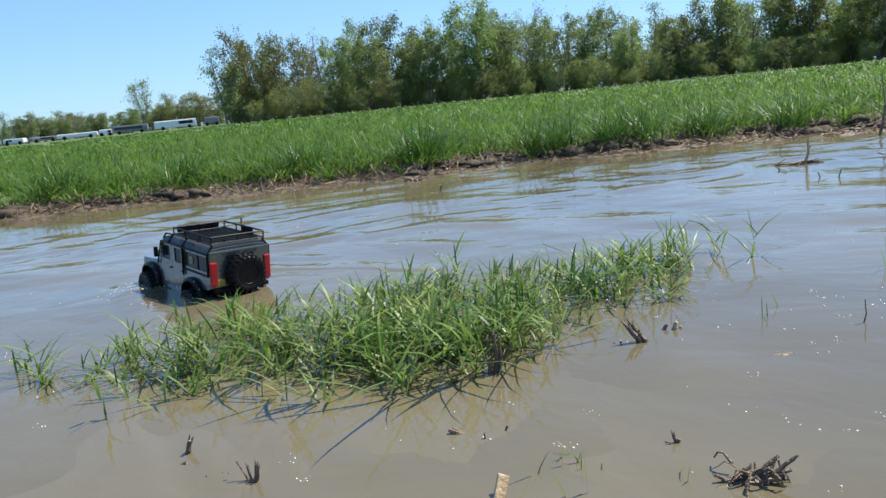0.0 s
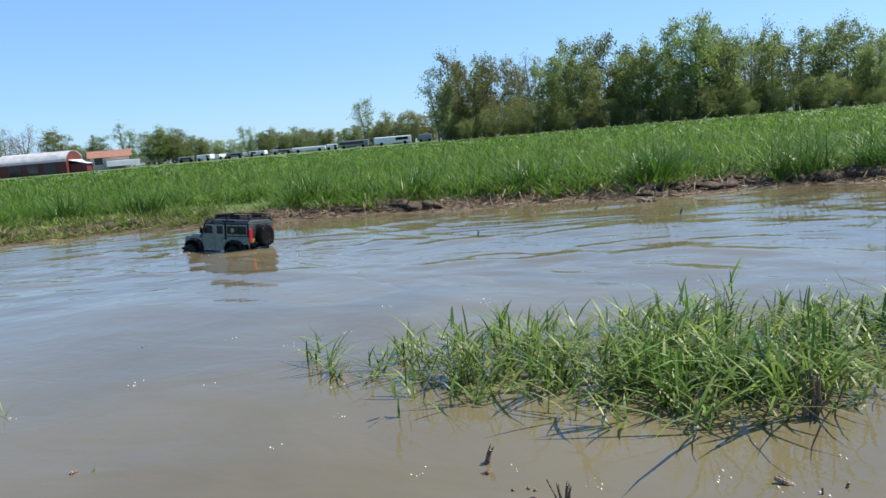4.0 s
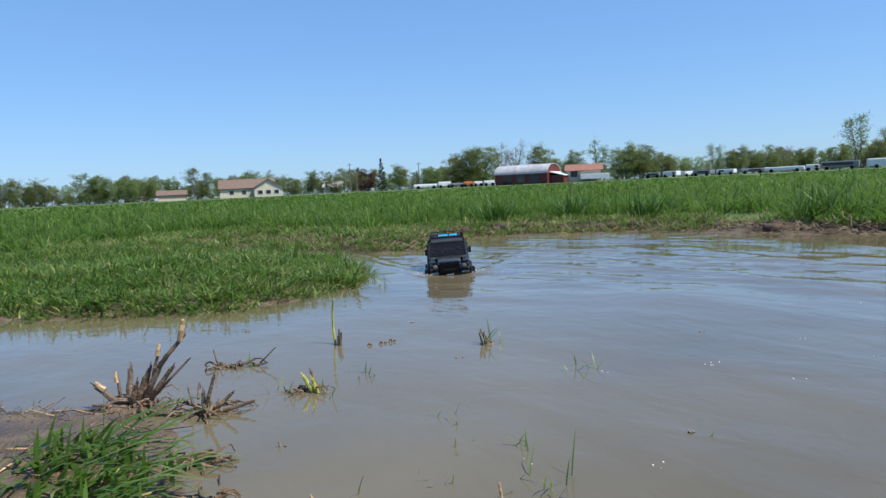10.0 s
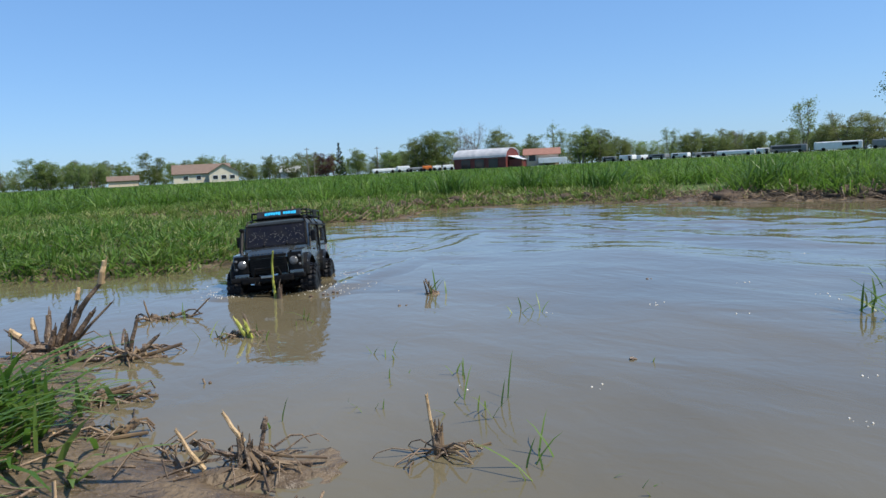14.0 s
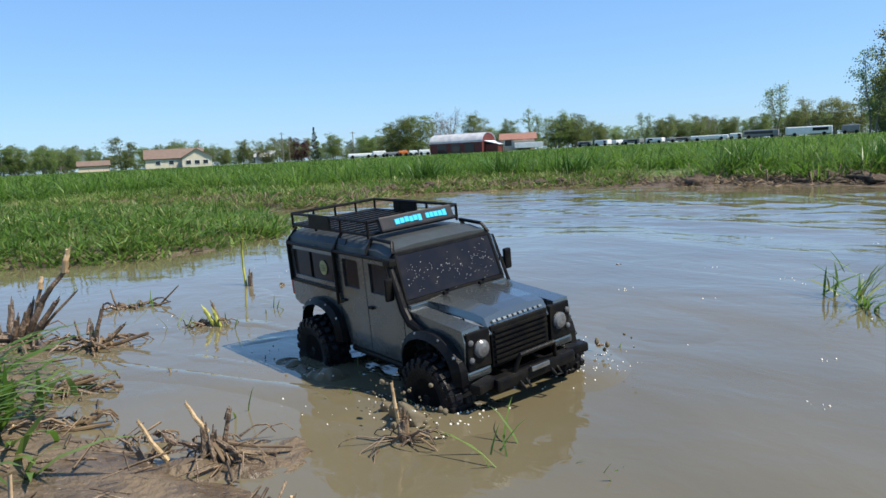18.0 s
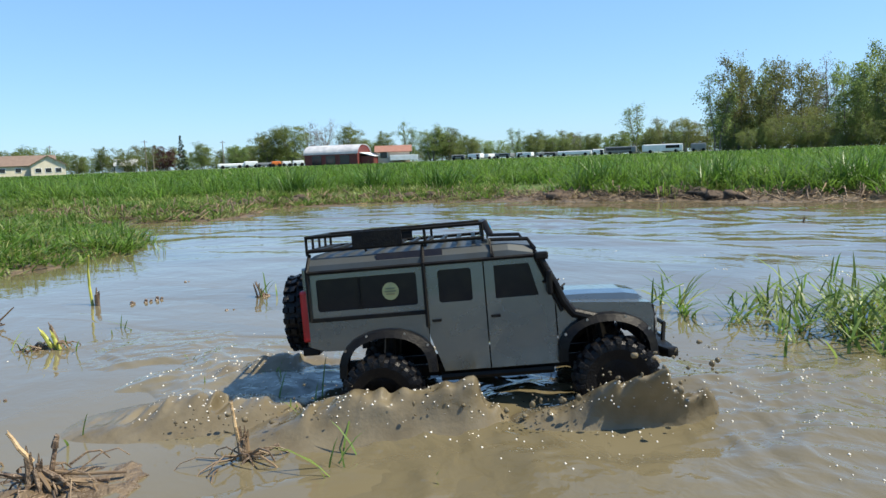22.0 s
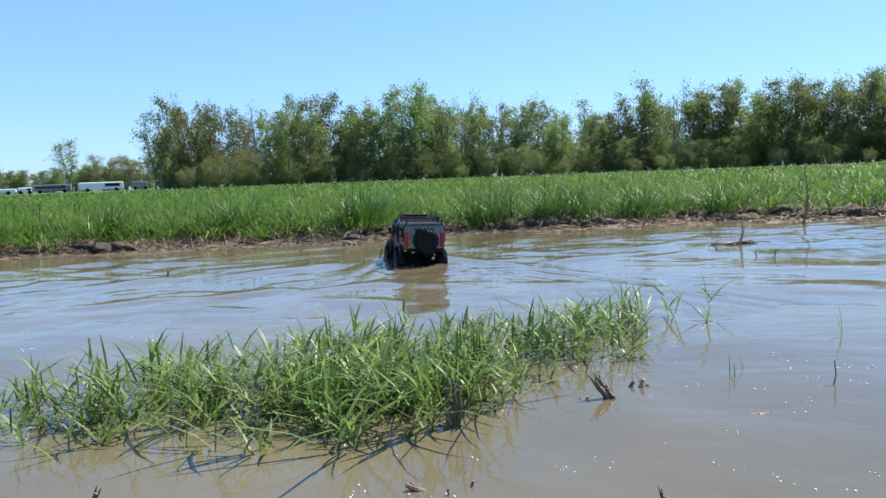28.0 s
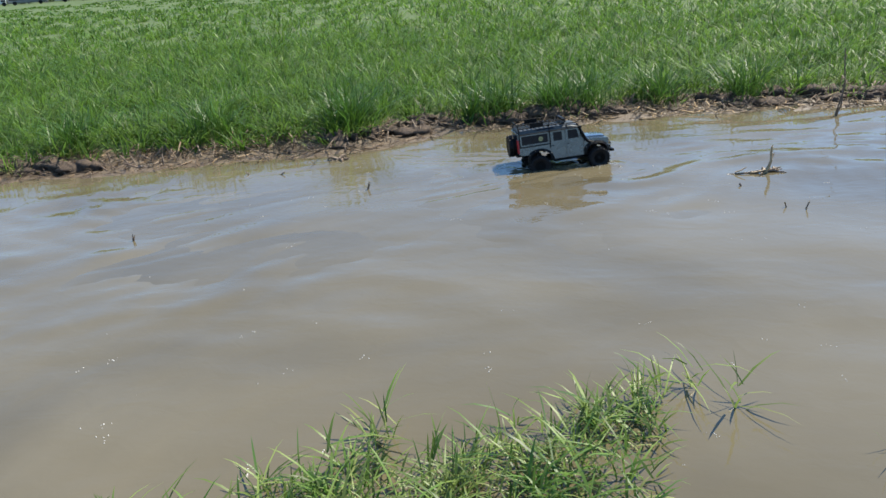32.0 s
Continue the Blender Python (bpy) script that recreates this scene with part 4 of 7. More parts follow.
def plant(kind, az, dist, height, seed, z=0.1, spread=1.0):
    g = random.Random(seed)
    kinds = {"leaf": 4, "dark": 3, "olive": 2, "thin": 3, "bare": 2, "shrub": 3}.get(kind, 1)
    key = (kind, g.randrange(kinds))
    s = height / 15.6
    m = Matrix.Translation((dist * math.sin(radians(az)), dist * math.cos(radians(az)), z)) @ Matrix.Rotation(g.uniform(0, 6.28), 4, "Z") @ Matrix.Diagonal((s * spread, s * spread, s, 1))
    if key not in TREES:
        TREES[key] = build_tree(kind, 100 + 7 * key[1] + len(kind) * 31 + ord(kind[0]))
        TREES[key].matrix_basis = m
        return TREES[key]
    src = TREES[key]
    keep = src.matrix_basis.copy()
    src.matrix_basis = Matrix()
    ob = copy_thing(src, m)
    src.matrix_basis = keep
    return ob


WOOD = [(-22.9, 64, 6.5, "thin"), (-21.6, 66, 7.8, "olive"), (-20.4, 70, 7.7, "leaf"), (-18.8, 66, 7.4, "olive"), (-17.1, 68, 7.2, "olive"), (-15.4, 74, 8.1, "bare"), (-14.2, 66, 6.8, "leaf"),
        (-13.0, 70, 8.3, "dark"), (-11.9, 64, 6.5, "leaf"), (-10.6, 70, 8.3, "thin"), (-9.2, 66, 8.1, "dark"), (-7.5, 64, 7.0, "leaf"), (-5.7, 66, 6.8, "leaf"), (-3.4, 64, 8.7, "leaf"),
        (-1.8, 66, 7.8, "dark"), (-0.8, 68, 7.0, "leaf"), (0.6, 74, 8.7, "bare"), (1.7, 66, 6.8, "leaf"), (3.5, 64, 6.6, "thin"), (5.2, 66, 6.6, "leaf"), (6.7, 68, 7.1, "leaf")]
WOOD2 = [(8.1, 64, 5.2, "leaf"), (9.6, 72, 7.4, "thin"), (11.2, 64, 5.4, "leaf"), (12.5, 66, 5.5, "leaf"), (14.1, 66, 8.3, "thin"), (15.3, 68, 7.5, "dark"), (16.7, 74, 8.6, "bare"), (18.6, 66, 7.2, "leaf"),
         (20.1, 66, 7.4, "dark"), (21.8, 68, 7.6, "dark"), (23.1, 66, 6.2, "leaf"), (24.6, 64, 7.3, "leaf"), (26.2, 66, 6.6, "thin"), (27.3, 66, 7.1, "leaf"), (29.2, 66, 7.4, "dark"), (31.0, 68, 7.8, "leaf"), (33.0, 66, 7.2, "dark")]
FAR_A = [(-85.6, 150, 5.9, "dark"), (-84.7, 150, 5.6, "dark"), (-83.0, 145, 5.0, "dark"), (-81.7, 150, 4.6, "leaf"), (-79.8, 150, 4.9, "thin"), (-77.9, 140, 5.8, "leaf"), (-76.2, 150, 4.3, "leaf"), (-70.9, 150, 3.6, "leaf"),
         (-69.4, 145, 4.7, "dark"), (-67.8, 160, 3.1, "leaf"), (-65.1, 138, 4.6, "copper"), (-63.9, 138, 6.1, "conifer"), (-62.5, 138, 4.9, "leaf"), (-59.8, 150, 4.5, "leaf"), (-57.5, 140, 7.3, "leaf"), (-55.9, 142, 8.0, "leaf")]
FAR_B = [(-54.3, 150, 9.0, "bare"), (-53.2, 150, 9.3, "bare"), (-51.2, 140, 7.4, "leaf"), (-48.5, 140, 6.0, "leaf"), (-46.7, 140, 8.0, "thin"), (-44.7, 138, 6.8, "leaf"), (-43.4, 140, 6.5, "leaf"), (-38.0, 150, 6.5, "thin"),
         (-36.6, 150, 5.5, "leaf"), (-34.3, 150, 3.8, "leaf"), (-33.3, 160, 5.4, "bare"), (-31.9, 150, 4.5, "leaf"), (-30.0, 140, 4.5, "leaf"), (-28.8, 145, 9.6, "thin"), (-27.8, 150, 4.6, "leaf"), (-26.5, 130, 6.0, "olive"),
         (-25.1, 130, 6.0, "olive"), (-23.9, 132, 5.7, "olive")]
for i, (az, d, h, kind) in enumerate(WOOD + WOOD2):
    plant(kind, az, 2.1 * d, 2.1 * h, 300 + i, spread=0.85)
for i, (az, d, h, kind) in enumerate((WOOD + WOOD2)[::2]):  # a second rank fills the wood behind the first
    plant(("dark", "leaf", "olive", "leaf", "thin")[i % 5], az + 0.9, 2.1 * d + 16 + 3 * (i % 4), 1.8 * h, 500 + i, spread=0.9)
for i in range(80):  # undergrowth along the wood's foot, and the thicket behind it
    plant("shrub", -22.2 + 0.71 * i, 136 + 6 * math.sin(i * 2.3), 4.2 + 2.0 * math.sin(i * 1.7), 700 + i, spread=1.1)
    if i % 2:
        plant("shrub", -22.4 + 0.71 * i, 160 + 5 * math.sin(i * 1.3), 7.0 + 2.0 * math.sin(i * 2.1), 800 + i, spread=1.2)
for i, (az, d, h, kind) in enumerate(FAR_A + FAR_B):
    plant("dark" if kind == "leaf" and i % 3 else kind, az, 1.75 * d, 1.75 * h, 900 + i, spread={"thin": 1.0, "conifer": 1.1, "bare": 1.1}.get(kind, 1.45))
for i in range(150):  # low hedges and small trees on the horizon
    tall = 7.0 + 1.6 * math.sin(i * 2.7) + 1.8 * math.sin(i * 0.37)
    plant(("shrub", "dark", "shrub", "leaf", "olive")[i % 5], -92 + 0.467 * i, 285 + 14 * math.sin(i * 1.9), max(tall, 2.2), 1100 + i, spread=1.25)


# ---- buildings and vehicles beyond the field ----
def spot(az, dist, z=0.1):
    """A place on the field, turned so that its -y side faces the viewpoint."""
    return Matrix.Translation((dist * math.sin(radians(az)), dist * math.cos(radians(az)), z)) @ Matrix.Rotation(radians(-az), 4, "Z")


def windows(parent, xs, y, z, w, h):
    for x in xs:
        bm = bmesh.new()
        box(bm, pose(x, y - 0.03, z), (w + 0.24, 0.10, h + 0.24), 0.02)
        win = part("window", bm, M["white_van"], parent)
        bm = bmesh.new()
        box(bm, pose(x, y - 0.09, z), (w, 0.03, h), 0)
        part("pane", bm, M["dark_open"], win)


def gable_house(name, label, m, w, depth, wall, ridge, wallmat, roofmat, ridge_along_x=True, over=0.5):
    house = new(name)
    tagged(house, label, "building")
    house.matrix_basis = m
    bm = bmesh.new()
    if ridge_along_x:
        prof = [(-depth / 2, 0), (depth / 2, 0), (depth / 2, wall), (0, ridge), (-depth / 2, wall)]
        ends = [[bm.verts.new((x, a, b)) for a, b in prof] for x in (-w / 2, w / 2)]
    else:
        prof = [(-w / 2, 0), (w / 2, 0), (w / 2, wall), (0, ridge), (-w / 2, wall)]
        ends = [[bm.verts.new((a, y, b)) for a, b in prof] for y in (-depth / 2, depth / 2)]
    bm.faces.new(ends[0][::-1]), bm.faces.new(ends[1])
    for i in range(5):
        bm.faces.new((ends[0][i], ends[0][(i + 1) % 5], ends[1][(i + 1) % 5], ends[1][i]))
    bmesh.ops.recalc_face_normals(bm, faces=bm.faces)
    part("wall", bm, wallmat, house)
    half = (depth if ridge_along_x else w) / 2 + over
    slope = math.atan2(ridge - wall, (depth if ridge_along_x else w) / 2)
    ln = half / math.cos(slope)
    for s in (-1, 1):
        bm = bmesh.new()
        size = ((w if ridge_along_x else depth) + 2 * over, ln, 0.22)
        mm = pose(0, s * half / 2, ridge - half / 2 * math.tan(slope) + 0.14) @ Matrix.Rotation(-s * slope, 4, "X")
        if not ridge_along_x:
            mm = Matrix.Rotation(radians(90), 4, "Z") @ mm
        box(bm, mm, size, 0.03)
        part("roof", bm, roofmat, house)
    return house


D = 215.0
farm = gable_house("farmhouse", "long cream farmhouse with a brown tiled roof", spot(-74.4, 250), 17.5, 9.0, 3.1, 5.9, M["plaster2"], M["tile"])
windows(farm, (-5, -1, 3), -4.5, 1.7, 1.4, 1.2)
wing_ = gable_house("farmhouse_wing", "cream gabled wing with white windows", spot(-72.8, 243), 9.0, 6.0, 3.0, 5.6, M["plaster2"], M["tile"], False)
windows(wing_, (-2.6, 0, 2.6), -3.0, 1.5, 1.5, 1.2)
shed = gable_house("farm_shed", "low shed with a brown roof behind the field", spot(-79.9, 260), 9.0, 6.0, 1.9, 3.3, M["plaster"], M["tile"])
gable_house("grey_house", "small grey house half hidden by trees", spot(-67.8, 275), 7.0, 6.0, 2.4, 4.4, M["white_van"], M["metal_roof"])
bh = gable_house("pink_house", "plaster house with a low clay-tiled roof", spot(-47.8, 214), 9.6, 8.0, 3.3, 4.9, M["plaster"], M["tile_red"], True, 0.7)
windows(bh, (-2.8,), -4.0, 2.3, 2.0, 1.8)
bm = bmesh.new()
box(bm, pose(3.0, -6.5, 1.4), (8.0, 4.0, 1.5), 0.1)
part("annexe", bm, M["white_van"], bh, "white flat annexe")


def round_barn():
    barn = new("round_roof_barn")
    tagged(barn, "dark red barn with a white arched metal roof", "barn")
    barn.matrix_basis = spot(-52.2, D) @ Matrix.Rotation(radians(-26), 4, "Z")
    w, depth, wall, top = 9.5, 17.0, 3.0, 5.6
    bm = bmesh.new()
    n = 14
    arch = [(w / 2 * math.cos(math.pi * i / n), wall + (top - wall) * math.sin(math.pi * i / n)) for i in range(n + 1)]
    ring = [(-w / 2, 0), (w / 2, 0)] + arch
    ends = [[bm.verts.new((x, y, z)) for y, z in ring] for x in (-depth / 2, depth / 2)]
    bm.faces.new(ends[0][::-1]), bm.faces.new(ends[1])
    for i in range(len(ring)):
        bm.faces.new((ends[0][i], ends[0][(i + 1) % len(ring)], ends[1][(i + 1) % len(ring)], ends[1][i]))
    bmesh.ops.recalc_face_normals(bm, faces=bm.faces)
    part("wall", bm, M["barn_red"], barn)
    bm = bmesh.new()
    rows = []
    for x in (-depth / 2 - 0.3, depth / 2 + 0.3):
        rows.append([bm.verts.new((x, y * 1.04, wall + (z - wall) * 1.06 + 0.05)) for y, z in arch])
    for i in range(n):
        bm.faces.new((rows[0][i], rows[0][i + 1], rows[1][i + 1], rows[1][i]))
    bmesh.ops.solidify(bm, geom=list(bm.faces), thickness=0.15)
    part("roof", bm, M["metal_roof"], barn)
    for x in (-4.5, 0, 4.5):
        bm = bmesh.new()
        box(bm, pose(x, -w / 2 - 0.05, 1.4), (3.0, 0.12, 2.6), 0.02)
        part("gate", bm, M["dark_open"], barn)
    bm = bmesh.new()
    box(bm, pose(depth / 2 + 2.2, 0.5, 1.1), (4.2, 7.0, 2.2), 0.05)
    lean = part("lean_to", bm, M["barn_red"], barn)
    bm = bmesh.new()
    box(bm, pose(depth / 2 + 2.3, 0.5, 2.7, 0, 14, 0), (4.9, 7.6, 0.2), 0.03)
    part("lean_to_roof", bm, M["metal_roof"], lean)


round_barn()


def coach(name, label, az, dist, ln, h, mat, dark, tilt=0.0):
    """A parked coach or trailer: rounded body, dark glass along it, wheels."""
    v = new(name)
    tagged(v, label, "vehicle", group="parked vehicles")
    v.matrix_basis = spot(az, dist) @ Matrix.Rotation(radians(tilt), 4, "Z")
    h *= 0.86
    bm = bmesh.new()
    box(bm, pose(0, 0, 0.45 + h / 2), (ln, 2.5, h), 0.25)
    part("body", bm, mat, v)
    if dark:
        bm = bmesh.new()
        box(bm, pose(dark[0] * ln, -1.27, 0.45 + h * 0.62), (ln * dark[1], 0.06, h * 0.42), 0.02)
        part("window_band", bm, M["dark_open"], v)
    for x in (-ln * 0.32, ln * 0.32):
        bm = bmesh.new()
        lathe(bm, [(0.30, -0.15), (0.48, -0.13), (0.48, 0.13), (0.30, 0.15)], 16, pose(x, -1.15, 0.48))
        part("wheel", bm, M["rubber"], v)
    return v


coach("white_coach", "long white coach with dark windows", -26.8, 214, 11.0, 2.35, M["white_van"], (0.24, 0.34), 8)
coach("black_coach", "black and grey coach parked in a row", -29.9, 216, 9.0, 2.1, M["grey_van"], (-0.05, 0.8), -6)
coach("grey_trailer", "grey box trailer beside the wood", -24.2, 220, 4.2, 2.3, M["grey_van"], None)
coach("white_van", "small white van at the end of the row", -31.6, 214, 3.2, 1.5, M["white_van"], (0.3, 0.3))
for az, ln, h, mt, dk in ((-42.6, 4.0, 1.7, "grey_van", (0, 0.7)), (-41.2, 4.6, 2.0, "white_van", (0.3, 0.2)), (-40.1, 3.0, 1.7, "white_van", None), (-38.9, 5.5, 1.6, "grey_van", (0.1, 0.6)),
                          (-37.3, 5.0, 1.7, "white_van", (-0.2, 0.3)), (-35.6, 6.5, 1.5, "grey_van", (0.1, 0.5)), (-33.4, 9.5, 1.5, "white_van", None)):
    coach("parked_van" if mt == "white_van" else "parked_truck", "white van in a row of parked vehicles" if mt == "white_van" else "grey parked lorry in a row of vehicles", az, 216 + 9 * math.sin(7 * az), ln, 0.8 * h, M[mt], dk, 38 * math.sin(3.1 * az))
for az, ln, h, mt in ((-60.4, 7.0, 1.1, "white_van"), (-58.9, 3.6, 1.6, "white_van"), (-57.9, 4.6, 1.0, "grey_van"), (-57.0, 2.6, 1.3, "orange"), (-56.2, 2.4, 1.2, "white_van"), (-55.3, 3.0, 1.3, "white_van")):
    coach("orange_loader" if mt == "orange" else "farm_trailer", "orange farm machine by the barn" if mt == "orange" else "pale trailer standing by the barn", az, 205, ln, h, M[mt], None, 5)


def pole(az, dist, h):
    p = new("utility_pole")
    tagged(p, "weathered wooden utility pole with a crossbar", "pole", group="utility poles")
    p.matrix_basis = spot(az, dist)
    bm = bmesh.new()
    tube(bm, [(0, 0, 0), (0, 0, h)], 0.16, 8, 0.11)
    part("post", bm, M["pole"], p)
    bm = bmesh.new()
    box(bm, pose(0, 0, h - 0.5), (1.6, 0.12, 0.14), 0.01)
    part("crossbar", bm, M["pole"], p)


for az, d, h in ((-66.4, 220, 8.9), (-60.9, 230, 8.6), (-72.6, 262, 9.4), (-82.0, 200, 1.9), (-65.9, 230, 6.6)):
    pole(az, d, h)

# ---- stubble, sticks and tufts in and beside the water ----
def stalk(bm, base, tip, r, n=6, split=0):
    """A broken stalk: slightly bent, with a jagged top."""
    b, t = Vector(base), Vector(tip)
    mid = b.lerp(t, 0.5) + Vector((0.06 * (t - b).length, -0.04 * (t - b).length, 0))
    tube(bm, [b, b.lerp(mid, 0.5), mid, mid.lerp(t, 0.55) + Vector((-0.25 * r, 0.2 * r, 0)), t], r, n, r * 0.62)
    for k in range(split):
        a = 2.1 * k + 0.7
        o = Vector((math.cos(a), math.sin(a), 0)) * r * 0.6
        tube(bm, [t + o * 0.6 - (t - b).normalized() * r, t + o * 1.25 + (t - b).normalized() * r * (1.1 + 0.9 * (k % 2))], r * 0.5, 4, r * 0.1)


def stub(name, label, x, y, tips, r, mat="dark_wood", z=None, split=2):
    """A cut stump of maize standing in the water: each stalk is a piece of its own."""
    r *= 0.72
    thing = new(name)
    tagged(thing, label, "plant debris")
    z0 = float(ground(np.array([x]), np.array([y]))[0]) - 0.01 if z is None else z
    thing.location = (x, y, min(z0, 0.0) if z is None else z)
    for dx, dy, dz in tips:
        bm = bmesh.new()
        stalk(bm, (0.15 * dx, 0.15 * dy, 0), (dx, dy, dz - min(z0, 0)), r, 7, split)
        part("stalk", bm, M[mat], thing)
    return thing


def root_pile(name, label, x, y, seed, n, ln, rise, extra=(), mats=("stub", "stub", "stub", "straw", "dark_wood"), r=(0.0035, 0.008), crown=0.045, clod=0.0):
    """An uprooted stubble crown: a fibrous stub, straws standing out of it, and bent roots lying round it in the mud."""
    g = random.Random(seed)
    thing = new(name)
    tagged(thing, label, "plant debris")
    z0 = float(ground(np.array([x]), np.array([y]))[0])
    thing.location = (x, y, max(z0, -0.012))
    bm = bmesh.new()
    bmesh.ops.create_icosphere(bm, subdivisions=3, radius=0.022)
    for v in bm.verts:
        v.co = Vector((v.co.x * 1.2, v.co.y * 1.1, v.co.z * 0.7)) * (1 + 0.5 * noise.noise(v.co * 70 + Vector((seed, 0, 0)))) + Vector((0, 0, -0.002))
    part("knot", bm, M["stub"], thing)
    if clod:  # the low mound of mud that it stands in
        bm = bmesh.new()
        bmesh.ops.create_icosphere(bm, subdivisions=4, radius=clod)
        for v in bm.verts:
            k = 1 + 0.45 * noise.noise(Vector((v.co.x, v.co.y, seed)) * 14) + 0.12 * noise.noise(v.co * 60)
            v.co = Vector((v.co.x * 1.25 * k, v.co.y * k, v.co.z * 0.15 * k * (1 + 0.8 * noise.noise(v.co * 45)) - 0.002))
        for f in bm.faces:
            f.smooth = True
        part("mud_mound", bm, M["mud"], thing)
    for i in range(7):  # the fibrous stub
        a = 0.9 * i + g.uniform(-0.3, 0.3)
        q = g.uniform(0.003, 0.012)
        bm = bmesh.new()
        h = crown * g.uniform(0.45, 1.1)
        stalk(bm, (math.cos(a) * q, math.sin(a) * q, -0.004), (math.cos(a) * q * 1.8 + g.uniform(-0.45, 0.55) * h, math.sin(a) * q * 1.8 + g.uniform(-0.4, 0.4) * h, h + 0.1 * clod), g.uniform(0.0018, 0.0038), 6, g.choice((0, 1, 2)))
        part("stub", bm, M["stub"], thing)
    for i in range(int(2.2 * n)):
        a = g.uniform(0, 6.28)
        up = g.random() < 0.4 * rise
        l = ln * g.uniform(0.25, 0.75)
        d = Vector((math.cos(a), math.sin(a), g.uniform(0.7, 2.2) if up else g.uniform(-0.02, 0.10))).normalized()
        e, q = g.uniform(0, 6.28), g.uniform(0.0, 0.4 * ln)
        p = Vector((math.cos(a) * 0.012, math.sin(a) * 0.012, 0.005)) if up else Vector((math.cos(e) * q, math.sin(e) * q, g.uniform(0.001, 0.012)))
        p.z += 0.14 * clod
        bm = bmesh.new()
        rr = 0.26 * g.uniform(*r)
        if up:
            stalk(bm, p, p + d * l * 0.6, rr, 6, g.choice((0, 0, 2)))
        else:
            side = Vector((-d.y, d.x, 0)) * g.uniform(-0.6, 0.6) * l
            q1 = p + d * l * 0.4 + side * 0.6 + Vector((0, 0, g.uniform(0.0, 0.012)))
            q2 = p + d * l * 0.75 + side + Vector((0, 0, g.uniform(-0.006, 0.006)))
            tube(bm, [p, q1, q2, p + d * l + side * g.uniform(0.4, 1.6) + Vector((0, 0, -0.008))], rr, 5, rr * 0.45)
        part("straw" if up else "root", bm, M[g.choice(mats)], thing)
    for base, tip, rr, mat in extra:
        bm = bmesh.new()
        base, tip = Vector(base), Vector(tip)
        stalk(bm, base, base.lerp(tip, 0.78) + Vector((0, 0, 0.1 * clod)), 0.25 * rr, 8, 2)
        part("straw", bm, M[mat], thing, "pale broken upright stalk" if mat == "pale_wood" else "")
    return thing


def tuft(name, label, x, y, n, h, w, mat, seed, spread=0.02, lean=0.5, z=-0.01, curl=0.5, face=None):
    """A tuft whose every blade is a piece of its own."""
    g = np.random.default_rng(seed)
    thing = new(name)
    tagged(thing, label, "grass")
    thing.location = (x, y, z)
    for i in range(n):
        xy = g.normal(0, spread, (1, 2))
        ob = blades("blade", xy, np.zeros(1), h * g.uniform(0.55, 1.1, 1), w * g.uniform(0.8, 1.2, 1), M[mat], lean, 1000 * seed + i, curl, face)
        ob.parent = thing
    return thing


def long_blade(name, label, root, tip, w, mat="grass", bow=0.02):
    """One long blade from root to tip, folded along its middle."""
    r, t = Vector(root), Vector(tip)
    d = (t - r)
    side = d.cross(Vector((0, 1, 0))).normalized()
    fold = side.cross(d).normalized()
    bm = bmesh.new()
    rows = []
    for i in range(9):
        u = i / 8
        c = r + d * u + Vector((0, 0, bow * math.sin(math.pi * u))) - r
        ww = w * 0.5 * (1 - u**2.2) ** 0.8 * (0.7 + 0.3 * min(1, 4 * u)) + 0.0002
        rows.append([bm.verts.new(c - side * ww), bm.verts.new(c + fold * ww * 0.35), bm.verts.new(c + side * ww)])
    for p, q in zip(rows, rows[1:]):
        for k in (0, 1):
            bm.faces.new((p[k], p[k + 1], q[k + 1], q[k]))
    ob = part(name, bm, M[mat])
    ob.location = r
    return tagged(ob, label, "grass")


# the island of grass that the truck drives round and through
g_ = np.random.default_rng(77)


def island(n, seed, h, w, lean, curl, mat, label, grow=0.0, climb=0.0):
    """Blades in tillers; with climb they spring from the stems above the water."""
    g = np.random.default_rng(seed)
    c = np.array([(-0.44, 1.62), (-0.22, 1.64), (-0.02, 1.74), (0.14, 1.58), (0.24, 1.64), (0.34, 1.72), (0.10, 1.90), (0.30, 1.96), (0.50, 2.00), (0.68, 2.10), (-0.20, 1.86), (0.42, 1.80), (0.80, 2.18), (0.62, 1.95), (-0.33, 1.60), (0.92, 2.27), (0.20, 1.52)])
    wgt = np.array([0.6, 0.9, 1.2, 1.3, 1.4, 1.2, 1.2, 1.2, 0.9, 0.8, 0.7, 1.0, 0.5, 0.5, 0.7, 0.3, 0.2])
    sp = np.array([0.10, 0.09, 0.10, 0.09, 0.09, 0.08, 0.11, 0.11, 0.09, 0.09, 0.10, 0.10, 0.08, 0.07, 0.09, 0.07, 0.06])
    tl = np.random.default_rng(70)
    k = tl.choice(len(c), 330, p=wgt / wgt.sum())
    tillers = c[k] + tl.normal(size=(330, 2)) * sp[k][:, None]
    tall = tl.uniform(0.55, 1.15, 330)
    j = g.integers(0, 330, n)
    root = tillers[j] + g.normal(size=(n, 2)) * (0.009 + 0.03 * grow)
    z0 = -0.015 + climb * tall[j] * g.uniform(0.0, 1.0, n)
    hh = h * tall[j] * g.uniform(0.6, 1.1, n)
    ob = blades("island_grass", root, z0, hh, w * g.uniform(0.6, 1.3, n), M[mat], lean, seed, curl)
    return tagged(ob, label, "grass", kind="stuff")


